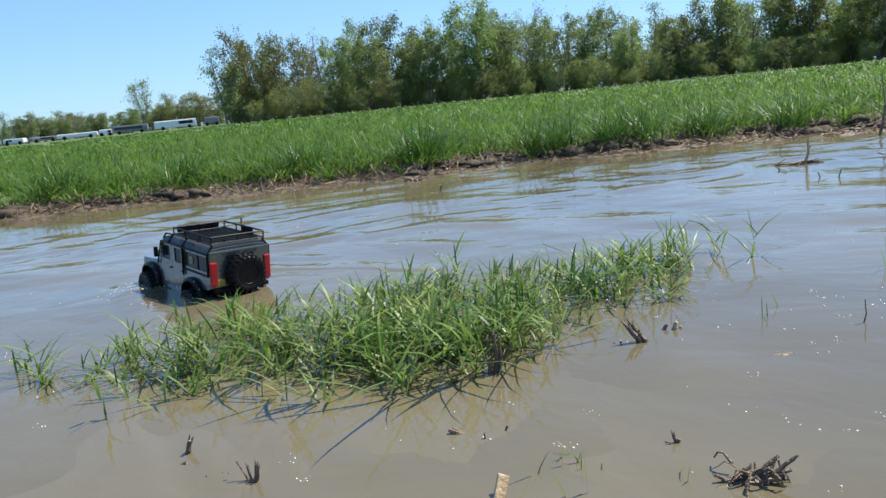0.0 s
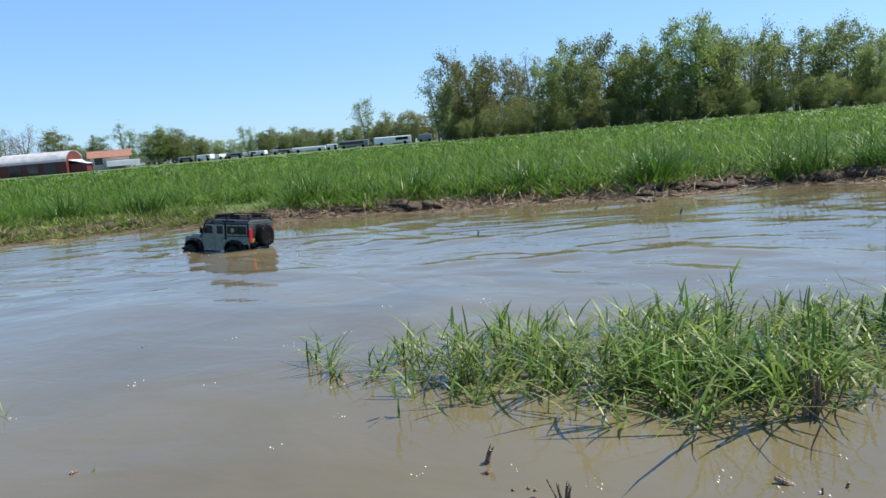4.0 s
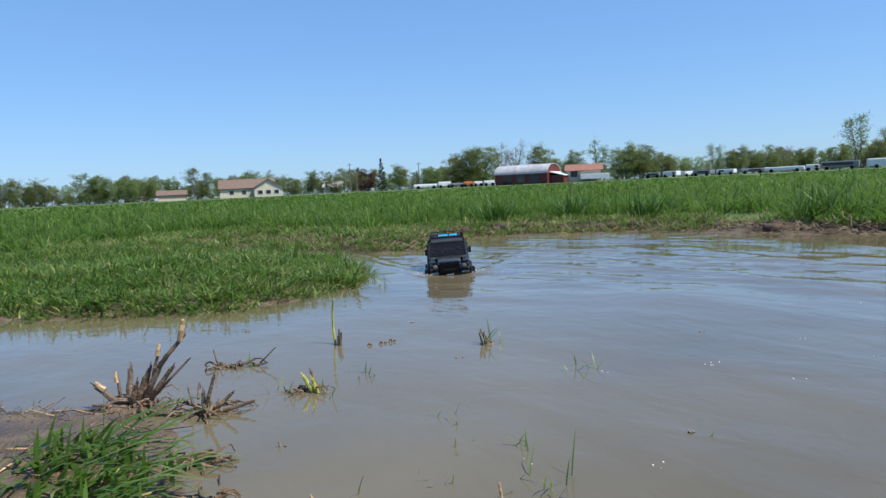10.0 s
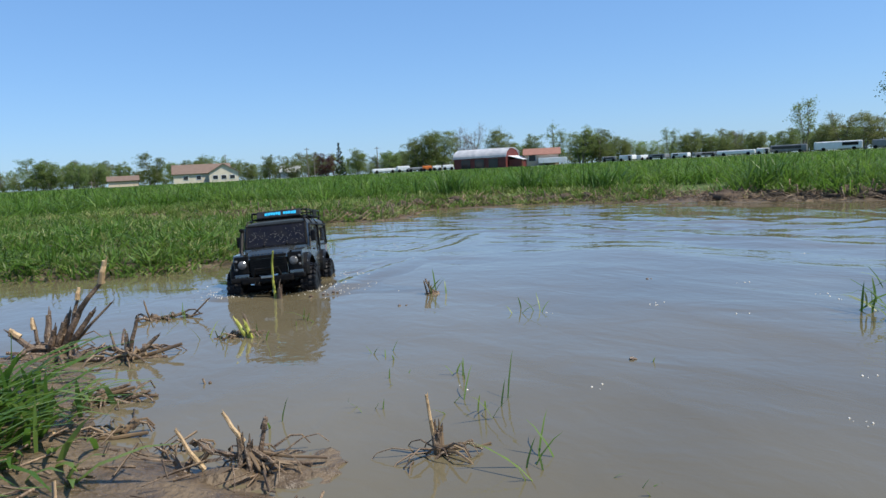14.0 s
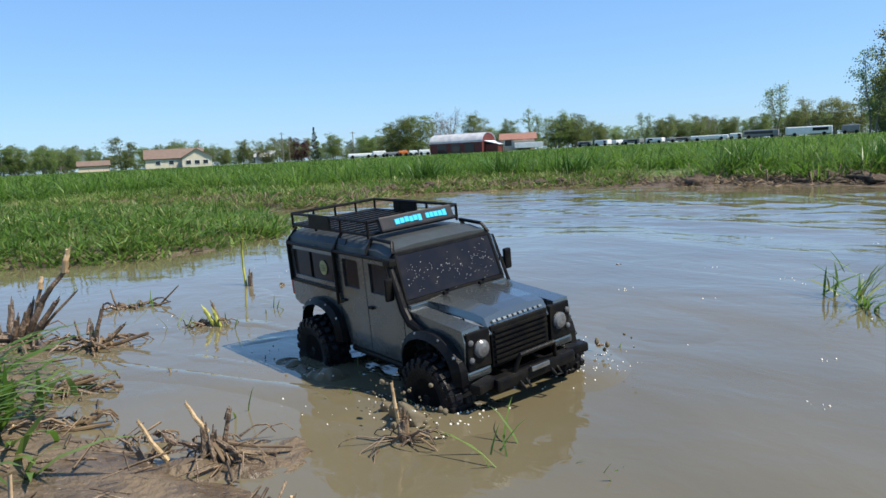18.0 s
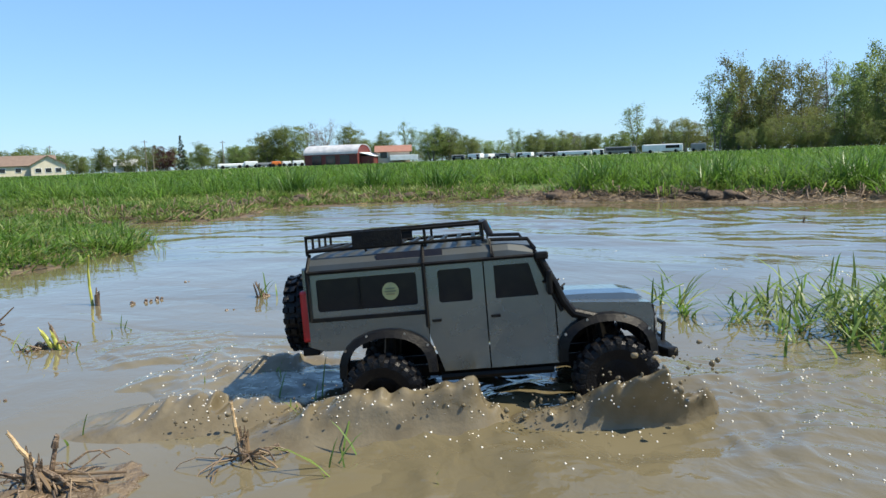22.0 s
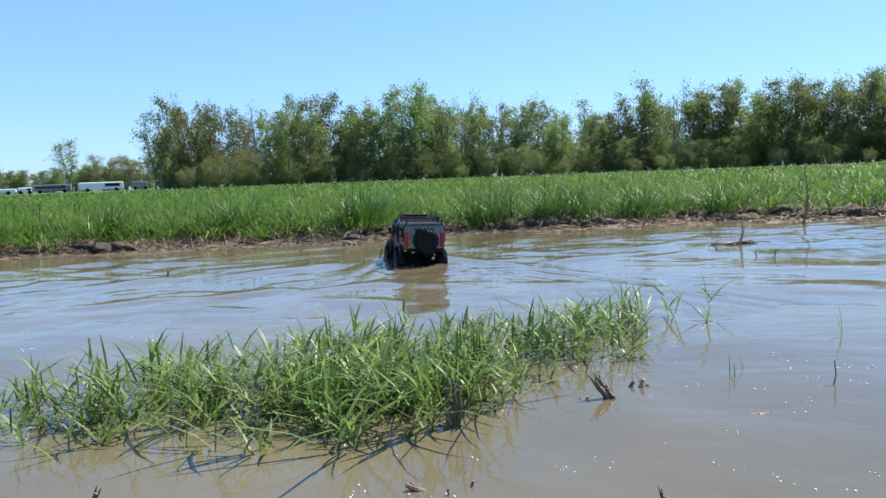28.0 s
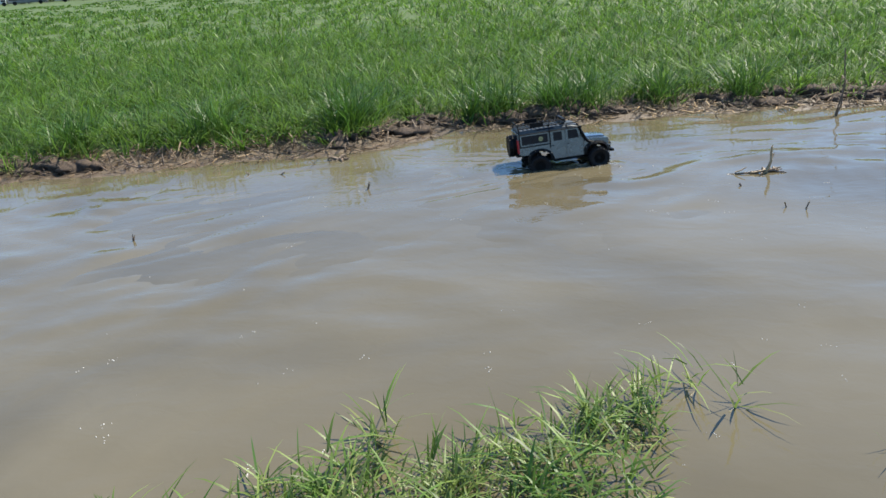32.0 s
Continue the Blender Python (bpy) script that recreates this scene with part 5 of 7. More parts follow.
island(560, 5, 0.118, 0.0054, 0.72, 0.4, "grass_wet", "wet green stems standing in the flood water")
island(2300, 6, 0.080, 0.0058, 0.80, 0.5, "grass_wet", "short wet green leaves springing from the stems", 0.0, 0.078)
island(480, 9, 0.065, 0.0056, 0.95, 0.6, "grass_pale", "pale bent leaves low on the stems", 0.2, 0.04)
island(240, 7, 0.070, 0.0056, 0.80, 0.5, "grass_wet", "sprawling wet green blades of the grass island", 0.3, 0.02)
island(300, 8, 0.090, 0.0052, 0.85, 0.4, "grass_dark", "dark upper blades of the grass island", 0.0, 0.095)

# split stump by the island and its neighbours
ACROSS, AWAY = Vector((0.57, 0.82, 0)), Vector((-0.82, 0.57, 0))  # along the near left shore, and off it


def crown(name, label, x, y, unit, stalks, fibres=0, reach=0.1, mound=0.0, seed=1, right=ACROSS, away=AWAY):
    """An old maize crown: thick broken stalks given one by one, a tangle of roots and torn sheaths, and the mud it stands in."""
    g = random.Random(seed)
    thing = new(name)
    tagged(thing, label, "plant debris")
    z0 = float(ground(np.array([x]), np.array([y]))[0])
    thing.location = (x, y, max(z0, -0.006))
    if mound:
        bm = bmesh.new()
        bmesh.ops.create_icosphere(bm, subdivisions=4, radius=mound)
        for v in bm.verts:
            k = 1 + 0.5 * noise.noise(Vector((v.co.x, v.co.y, seed)) * 12) + 0.15 * noise.noise(v.co * 50)
            v.co = right * (v.co.x * 1.35 * k) + away * (v.co.y * 0.8 * k) + Vector((0, 0, v.co.z * 0.16 * k * (1 + 0.9 * noise.noise(v.co * 40)) - 0.004))
        for f in bm.faces:
            f.smooth = True
        part("mud_mound", bm, M["mud"], thing)
    for x0, h0, x1, h1, deep, thick, mat in stalks:
        bm = bmesh.new()
        a = right * (x0 * unit) + away * (deep * unit * 0.4) + Vector((0, 0, h0 * unit))
        b = right * (x1 * unit) + away * (deep * unit) + Vector((0, 0, h1 * unit))
        stalk(bm, a, b, thick * unit, 7, 0 if h1 - h0 < 26 else 1 if mat == "pale_wood" else 2)
        part("stalk", bm, M[mat], thing, "pale broken stalk" if mat == "pale_wood" else "")
    for i in range(fibres):
        a, q = g.uniform(0, 6.28), abs(g.gauss(0, 0.35)) * reach
        p = right * (math.cos(a) * q) + away * (math.sin(a) * q * 0.7) + Vector((0, 0, 0.10 * mound + g.uniform(0.002, 0.014)))
        e = a + g.gauss(0, 0.9)
        l = reach * g.uniform(0.25, 0.8)
        d = right * math.cos(e) + away * (0.8 * math.sin(e))
        lift = g.uniform(0.0, 0.35) * l * (g.random() < 0.35)
        bm = bmesh.new()
        rr = unit * g.uniform(1.2, 3.4)
        tube(bm, [p, p + d * l * 0.45 + Vector((0, 0, 0.5 * lift + 0.006)), p + d * l * 0.8 + right.cross(Vector((0, 0, 1))) * g.gauss(0, 0.12) * l + Vector((0, 0, lift)), p + d * l + Vector((0, 0, lift * 0.8 - 0.010))], rr, 5, rr * 0.5)
        part("root", bm, M[g.choice(("stub", "stub", "straw", "dark_wood", "stub"))], thing)
    return thing


EAST, NORTH = Vector((1, 0, 0)), Vector((0, 1, 0))
crown("split_stump", "dark split maize stump standing in the water", 0.388, 1.51, 0.00105, ((-8, -8, -6, 70, 0, 5.0, "stub"), (2, -8, 6, 76, 4, 5.5, "dark_wood"), (8, -8, 16, 72, 0, 4.5, "stub"), (10, 10, 38, 62, 0, 3.0, "straw"), (-4, -5, -14, 45, 6, 4, "dark_wood"), (-10, 0, -20, 8, 0, 3, "stub")), right=EAST, away=NORTH)
crown("split_stump", "dark leaning split stump in the water", 0.675, 1.62, 0.00115, ((12, -5, -14, 38, 0, 6.5, "dark_wood"), (16, -5, -6, 40, 6, 5.5, "stub"), (20, -4, 4, 26, 0, 6.0, "dark_wood"), (-24, 0, -40, 8, 0, 3.5, "stub"), (-30, 0, -26, 12, 0, 3, "dark_wood")), right=EAST, away=NORTH)
crown("wood_scrap", "pale scraps of wood beside a stump", 0.742, 1.69, 0.0012, ((-8, 0, 6, 16, 0, 4.5, "stub"), (12, 0, 22, 20, 0, 5.0, "pale_wood"), (24, 0, 30, 10, 4, 4, "pale_wood")), right=EAST, away=NORTH)
crown("dark_stick", "short dark stick slanting out of the water", -0.103, 1.227, 0.0009, ((-4, -8, 12, 30, 0, 6.0, "dark_wood"), (-2, -8, 9, 26, 5, 4.5, "stub")), right=EAST, away=NORTH)
crown("dark_stick", "low dark nub in the water", -0.092, 1.192, 0.0009, ((-8, -2, 8, 7, 0, 5, "dark_wood"),), right=EAST, away=NORTH)
crown("stick_cluster", "small cluster of dark broken stalks in the water", 0.045, 1.135, 0.0008, ((0, -5, -4, 34, 0, 3.2, "dark_wood"), (4, -5, 14, 38, 0, 4.0, "stub"), (-4, -5, -24, 40, 4, 2.2, "dark_wood"), (8, -5, 20, 36, -4, 3, "dark_wood"), (0, 2, -56, 6, 0, 3.5, "dark_wood"), (-10, 2, 14, 10, -6, 6, "stub")), right=EAST, away=NORTH)
for x, y, w in ((-0.033, 1.150, 7), (-0.012, 1.160, 9), (0.0, 1.157, 4)):
    crown("dark_nub", "tiny dark nub of stubble in the water", x, y, 0.00085, ((-0.5 * w, -4, 0.4 * w, 7, 0, 4, "dark_wood"),), right=EAST, away=NORTH)
crown("wood_scrap", "brown flat splinter floating on the water", 0.343, 1.26, 0.00085, ((18, -4, -18, 13, 0, 6.0, "stub"), (16, -3, -12, 14, 5, 5, "dark_wood")), right=EAST, away=NORTH)
crown("dark_stick", "thin dark nub in the water", 0.385, 1.24, 0.00085, ((0, -4, 2, 16, 0, 2.4, "dark_wood"),), right=EAST, away=NORTH)
crown("dark_stick", "thin dark nub in the water", 0.417, 1.266, 0.00085, ((-3, -4, 6, 14, 0, 3.2, "dark_wood"),), right=EAST, away=NORTH)
chip = bmesh.new()
box(chip, pose(0, 0, 0.010, -38, 24, 6), (0.015, 0.007, 0.036), 0.0015)
for v in chip.verts:
    v.co += 0.0022 * Vector((noise.noise(v.co * 120), noise.noise(v.co * 120 + Vector((5, 0, 0))), noise.noise(v.co * 90 + Vector((0, 9, 0)))))
chip = tagged(part("wood_chip", chip, M["pale_wood"]), "pale flat wood chip leaning out of the shallows", "plant debris")
chip.location = (0.418, 1.075, 0.0)
crown("dark_stick", "dark nub with a twig in the water", 0.669, 1.205, 0.00083, ((0, -5, -4, 22, 0, 4.0, "dark_wood"), (4, -4, 6, 12, 0, 4.5, "stub"), (-2, 0, -18, 8, 0, 2, "dark_wood")), right=EAST, away=NORTH)
crown("root_clod", "drowned dark clod of roots just above the water", -0.03, 1.0, 0.0009, ((-26, -2, 20, 12, 0, 7, "dark_wood"), (-10, -2, 30, 8, 6, 7, "dark_wood"), (-20, 4, 6, 16, -6, 6, "dark_wood"), (8, 0, 36, 3, -4, 5, "stub"), (-32, 0, -8, 14, 4, 7, "dark_wood"), (-16, 2, 12, 18, 2, 9, "dark_wood"), (-4, 2, 22, 12, -2, 9, "dark_wood")), 5, 0.03, 0.03, 45, right=EAST, away=NORTH)
crown("root_pile", "wet dark pile of stubble roots near the shore", 0.745, 1.095, 0.0008, ((-50, 2, 20, 12, 0, 6, "dark_wood"), (-20, 0, 34, 40, 4, 6, "dark_wood"), (-40, 4, -6, 30, 0, 4, "stub"), (0, 4, 62, 46, -4, 5, "dark_wood"), (-30, 2, 40, 16, -10, 7, "dark_wood"), (-10, 0, 50, 10, 8, 7, "dark_wood"), (-44, 6, 10, 20, 6, 6, "stub"), (0, 4, 60, 20, 6, 5, "stub"), (-30, 0, -60, 18, 0, 4, "dark_wood")), 26, 0.05, 0.045, 9, EAST, NORTH)
crown("straw_scrap", "pale straw lying on the water", 0.931, 1.525, 0.00112, ((-70, 2, 0, 5, 0, 1.8, "straw"), (-20, 2, 14, 4, 4, 4, "stub"), (-6, 4, 10, -2, -4, 4, "pale_wood")), right=EAST, away=NORTH)
crown("straw_scrap", "pale mat of straw on the water", 1.09, 1.67, 0.00128, ((-26, 2, 18, 5, 0, 3, "pale_wood"), (-20, 3, 26, 3, 6, 2.5, "straw"), (-10, 3, 12, 6, -6, 2.5, "pale_wood"), (30, 0, 32, 42, 0, 1.2, "dark_wood")), right=EAST, away=NORTH)
crown("straw_scrap", "thin straw floating on the water", 0.796, 1.617, 0.00116, ((-18, 1, 16, 3, 0, 1.8, "stub"),), right=EAST, away=NORTH)
for i, (x, y, n, h) in enumerate(((0.476, 1.138, 3, 0.055), (0.518, 1.162, 7, 0.035), (0.528, 1.086, 3, 0.085), (0.551, 1.125, 2, 0.035), (0.948, 1.735, 3, 0.06), (1.016, 1.81, 1, 0.05), (1.368, 2.08, 3, 0.10), (0.60, 1.80, 5, 0.09), (0.66, 1.11, 2, 0.04))):
    tuft("water_blades", "few thin green blades standing in the water", x, y, n, h, 0.0022, "grass_wet", 40 + i, 0.012, 0.35)
# driftwood and twigs by the far bank
crown("drift_twigs", "bleached stub and twigs caught in the water off the bank", 1.95, 4.24, 0.0033, ((0, 0, 5, 42, 0, 2.4, "pale_wood"), (-4, 0, 9, 30, 2, 2.0, "pale_wood"), (-58, 2, -8, 6, 0, 1.5, "dark_wood"), (-40, 0, 22, 8, 4, 1.8, "stub"), (-24, 3, 4, 9, -3, 1.6, "pale_wood"), (-46, 5, -30, 12, 0, 1.2, "pale_wood"), (4, 4, 24, 6, 2, 1.3, "dark_wood"), (-14, 2, -30, -2, -6, 1.5, "dark_wood")), 10, 0.10, 0.0, 21, EAST, NORTH)
crown("drift_twigs", "brown pile of sticks lying off the bank", -0.30, 5.0, 0.0037, ((-16, 2, 12, 5, 0, 1.6, "stub"), (-10, 4, 20, 3, 2, 1.4, "dark_wood"), (-6, 1, 8, 9, -2, 1.6, "straw"), (-22, 1, -4, 7, 3, 1.2, "dark_wood"), (2, 3, 18, 7, -3, 1.3, "stub")), 12, 0.09, 0.03, 22, EAST, NORTH)
stub("dark_stick", "dark twig floating off the bank", 1.82, 4.05, ((-0.07, 0.0, 0.012),), 0.009, split=0)
stub("dark_stick", "dark twig with fork in the water", 1.86, 3.72, ((0.05, -0.03, 0.03), (-0.04, 0, 0.02)), 0.006, split=0)
stub("dark_stick", "dark nub standing in the water", -1.06, 3.74, ((0.03, 0, 0.018),), 0.010)
stub("dark_stick", "dark nub standing in the water", -0.09, 4.35, ((0.05, 0, 0.03),), 0.010)
stub("dark_stick", "floating dark sticks near the bank", -0.72, 4.80, ((0.14, -0.05, 0.015), (-0.10, 0, 0.015)), 0.008, split=0)
stub("dead_stem", "tall dead weed stem at the bank", 2.86, 5.45, ((0.02, 0, 0.42), (0.04, 0.0, 0.2)), 0.008, "stub", split=0)
# near left shore: the row of stubble crowns
stub("yellow_stem_stump", "dark stump with a tall yellow stem", -1.92, 0.82, ((0.008, 0, 0.030), (-0.006, 0.004, 0.026)), 0.013)
bm = bmesh.new()
tube(bm, [(0, 0, 0), (-0.012, 0.0, 0.06), (-0.010, 0, 0.11), (0.004, 0, 0.145)], 0.0045, 6, 0.0025)
st = part("weed", bm, M["yellow_stem"])
tagged(st, "single yellow-green stem growing beside a stump", "plant")
st.location = (-1.935, 0.815, -0.01)
for x, y, w, h in ((-1.845, 0.885, 4, 8), (-1.842, 0.925, 10, 8), (-1.846, 0.958, 9, 9), (-2.07, 1.15, 8, 5), (-1.545, 1.003, 14, 4), (-1.33, 1.70, 10, 5), (-0.80, 1.02, 5, 6)):
    crown("dark_nub", "small dark stubble nub in the water", x, y, 0.0016, ((-0.5 * w, -4, -0.2 * w, h, 0, 4.0, "dark_wood"), (0.2 * w, -4, 0.6 * w, 0.8 * h, 2, 3.5, "stub")), 0, 0.1, 0.0, int(-100 * x))
root_pile("root_clod", "dark clod of roots with sprouting blades", -1.64, 1.16, 31, 12, 0.035, 0.5, mats=("dark_wood", "stub"))
tuft("water_blades", "blades sprouting from a clod of roots", -1.63, 1.17, 6, 0.08, 0.004, "grass_wet", 61, 0.02, 0.4)
crown("yellow_root_clod", "clod of roots with a split yellow stalk", -1.505, 0.565, 0.0013, ((20, -4, -2, 32, 0, 5, "yellow_stem"), (28, -4, 10, 40, 4, 4, "stub"), (24, -2, 14, 28, -4, 4.5, "yellow_stem"), (20, 2, -42, 4, 0, 3, "straw"), (-10, 2, -70, -4, 0, 3.5, "stub")), 14, 0.07, 0.0, 33)
tuft("water_blades", "blades sprouting from a clod of roots", -1.525, 0.54, 8, 0.055, 0.003, "grass_pale", 62, 0.02, 0.5)
crown("root_clod", "low clod of roots and grass", -1.87, 0.495, 0.0015, ((-30, 2, 10, 8, 0, 4, "stub"), (-24, 0, -34, 34, 0, 2, "straw"), (40, 0, 76, 34, 4, 1.8, "straw"), (20, 2, 64, 10, 0, 2, "straw")), 16, 0.08, 0.0, 34)
crown("stubble_crown", "uprooted crown of thick stubble stalks with pale broken tips", -1.645, 0.225, 0.00135, (
    (-14, 4, -68, 40, 0, 6.0, "stub"), (-52, 34, -68, 46, 0, 5.5, "pale_wood"), (-22, 2, -34, 56, 8, 3.6, "stub"), (-32, 44, -36, 62, 8, 3.8, "pale_wood"), (-16, 0, -20, 62, 26, 6.5, "dark_wood"), (0, 2, 18, 54, 0, 6.0, "stub"), (8, 2, 22, 66, 10, 5.0, "dark_wood"),
    (12, 4, 48, 78, 0, 6.5, "dark_wood"), (40, 66, 86, 118, 0, 4.6, "stub"), (82, 112, 90, 146, 0, 5.5, "pale_wood"), (28, 40, 42, 96, 6, 3.4, "stub"), (41, 88, 43, 106, 6, 4.0, "pale_wood"), (16, 2, 66, 68, -6, 5.5, "dark_wood"), (34, 24, 92, 80, 4, 2.6, "stub"), (-6, 2, 6, 44, -8, 6, "dark_wood"),
    (-20, 4, -92, 2, -10, 5, "stub"), (-10, 6, -66, 14, -16, 4, "dark_wood"), (-30, 2, 34, 8, -12, 5.5, "stub")), 26, 0.13, 0.075, 35)
crown("stubble_crown", "flattened stubble crown on the mud with one dark upright stalk", -1.495, 0.345, 0.00126, (
    (-4, 2, 14, 66, 0, 4.2, "dark_wood"), (-6, 0, -8, 38, 4, 5.0, "dark_wood"), (4, 2, 42, 36, 0, 4.5, "stub"), (4, 2, 80, 22, 4, 4.0, "straw"), (0, 4, -104, 10, -8, 5.0, "dark_wood"), (-20, 2, -36, 44, 10, 2.6, "stub"), (-8, 4, -30, 22, 6, 4, "stub"), (10, 2, 60, 6, -10, 4, "stub"), (-4, 2, 30, 14, -16, 4.5, "straw")), 24, 0.11, 0.06, 36)
crown("stubble_crown", "rooty stubble crown with two pale broken stalks", -0.79, 0.345, 0.00072, (
    (-78, 14, -120, 84, 0, 4.5, "pale_wood"), (-10, 58, -42, 108, 4, 4.5, "pale_wood"), (-12, -6, -16, 66, 0, 9.0, "stub"), (-4, -6, 2, 58, -8, 7.5, "stub"), (12, 10, 26, 88, 4, 5.0, "dark_wood"), (24, 78, 28, 96, 4, 6.0, "stub"), (-14, 34, -66, 44, 6, 5.0, "dark_wood"), (-62, 40, -86, 58, 6, 4.5, "dark_wood"), (-66, 46, -84, 24, 6, 4.0, "dark_wood"),
    (6, 30, 100, 16, 0, 4.5, "stub"), (8, 40, 124, 22, 8, 3.6, "straw"), (6, 46, 78, 2, -12, 5.0, "stub"), (0, 44, 34, -6, -20, 4.5, "straw"), (-8, 40, -28, -8, -20, 5.0, "stub"), (8, 36, 60, -10, -16, 4.0, "straw"), (-4, 50, 14, -12, -26, 4.0, "stub"), (4, 30, -8, -14, -34, 4.5, "straw"),
    (-110, -6, -128, 30, 6, 8, "dark_wood"), (-118, -6, -104, 26, 4, 8, "dark_wood"), (-126, -4, -150, 8, 0, 7, "dark_wood"), (60, -10, 120, 2, -30, 5, "straw")), 24, 0.085, 0.10, 37)
crown("stubble_crown", "stubble crown with one tall pale stalk in the shallows", -0.685, 0.54, 0.00072, (
    (-6, 30, -16, 112, 0, 3.8, "pale_wood"), (0, -8, -8, 62, 0, 7.5, "stub"), (6, -8, 4, 54, 4, 6.5, "straw"), (-4, -8, 2, 48, -6, 6.0, "stub"), (6, 10, 58, 30, 0, 4.5, "stub"), (50, 28, 74, 14, 0, 4.0, "dark_wood"), (4, 8, 130, -4, 4, 4.5, "stub"), (0, 10, -72, -8, -6, 5.0, "pale_wood"), (-8, 6, -50, 4, 10, 4.0, "stub"), (6, 4, 40, -10, -30, 4.5, "straw"), (0, 4, -30, -10, -26, 4, "stub"), (10, 0, 90, 12, 30, 3.2, "straw")), 14, 0.09, 0.05, 38)
crown("root_clod", "heap of torn straw and roots on the shore", -1.20, 0.26, 0.00098, ((-60, 10, 40, 30, 0, 4.5, "straw"), (-40, 4, 60, 20, 10, 4.0, "stub"), (-20, 20, 80, -4, -8, 4.5, "stub"), (-70, 4, -10, 26, -6, 5, "dark_wood"), (10, 20, 70, 10, 14, 4, "straw"), (-10, 24, 30, 34, 4, 4, "stub")), 20, 0.070, 0.052, 39)
crown("root_clod", "muddy heap of torn straw on the shore", -1.02, 0.235, 0.0009, ((-50, 6, 50, 14, 0, 4.5, "straw"), (-20, 6, 70, 2, -10, 4.0, "stub"), (-60, 2, 10, 18, 8, 4.5, "straw")), 12, 0.060, 0.049, 40)
crown("root_clod", "low muddy heap of roots by the waterline", -0.90, 0.30, 0.0008, ((-40, 4, 30, 10, 0, 4, "stub"), (-10, 4, 60, 4, 8, 3.5, "straw")), 9, 0.048, 0.042, 41)
crown("dark_nub", "small dark twig standing in the shallows", -1.19, 0.408, 0.00103, ((0, -4, -8, 16, 0, 2.5, "stub"), (0, -4, 4, 10, 0, 4, "dark_wood"), (-4, 0, 10, 4, 0, 3, "stub")), 0, 0.1, 0.0, 42)
crown("straw_stub", "single pale stub leaning out of the shallows", -0.60, 0.335, 0.00062, ((-20, -20, 26, 40, 0, 5.0, "stub"), (18, 30, 34, 56, 0, 6.0, "pale_wood")), 0, 0.1, 0.0, 43)
for i, (x, y, n, h) in enumerate(((-1.27, 1.14, 3, 0.06), (-1.24, 1.18, 3, 0.055), (-1.57, 0.74, 7, 0.05), (-1.13, 0.72, 5, 0.035), (-0.92, 0.76, 5, 0.05), (-0.76, 0.69, 6, 0.08), (-0.80, 0.66, 4, 0.06), (-0.57, 0.60, 8, 0.06), (-0.98, 0.66, 3, 0.035),
                                      (-0.89, 0.56, 5, 0.03), (-1.83, 0.53, 4, 0.06), (-0.93, 0.42, 2, 0.06), (-0.46, 0.65, 5, 0.03), (-0.80, 1.06, 1, 0.03), (-1.48, 0.60, 6, 0.05), (-1.87, 0.50, 9, 0.05), (-2.93, 1.45, 6, 0.07), (-2.75, 1.15, 5, 0.06))):
    tuft("water_blades", "few thin blades standing in the shallow water", x, y, n, h, 0.0028, "grass_wet", 80 + i, 0.02, 0.5)
# broad grass at the near edge, close to the viewpoint
for x, y, n, h, mat, k in ((-0.90, 0.07, 46, 0.10, "grass_wet", 120), (-1.02, 0.06, 60, 0.11, "grass", 121), (-1.16, 0.07, 64, 0.115, "grass", 122), (-1.30, 0.06, 60, 0.11, "grass", 123), (-1.12, 0.15, 30, 0.09, "grass_wet", 124)):
    tuft("shore_grass", "broad lush green grass on the near shore", x, y, n, 0.80 * h, 0.0088, mat, k, 0.055, 0.75, 0.02, 0.6, 0.6)
for x, y, n, h, mat, k in ((-0.96, 0.05, 12, 0.115, "grass", 125), (-1.10, 0.06, 14, 0.12, "grass_wet", 126), (-1.26, 0.07, 14, 0.12, "grass", 127)):
    tuft("shore_grass", "long green blades bending over the near mud", x, y, n, 0.85 * h, 0.0105, mat, k, 0.04, 0.85, 0.02, 0.7, 0.9)
long_blade("near_blade", "long green blade leaning over the shallows", (0.70, 0.545, 0.02), (0.505, 0.535, 0.295), 0.0042)
long_blade("near_blade", "long green blade leaning over the shallows", (0.705, 0.53, 0.02), (0.535, 0.54, 0.290), 0.0062)
long_blade("near_blade", "single tall green blade on the near shore", (0.188, 0.285, 0.04), (0.180, 0.280, 0.372), 0.0030, "grass_wet", bow=0.0)

# ---- the muddy foot of the far bank: straw, roots and dark overhangs ----
g_ = np.random.default_rng(5)


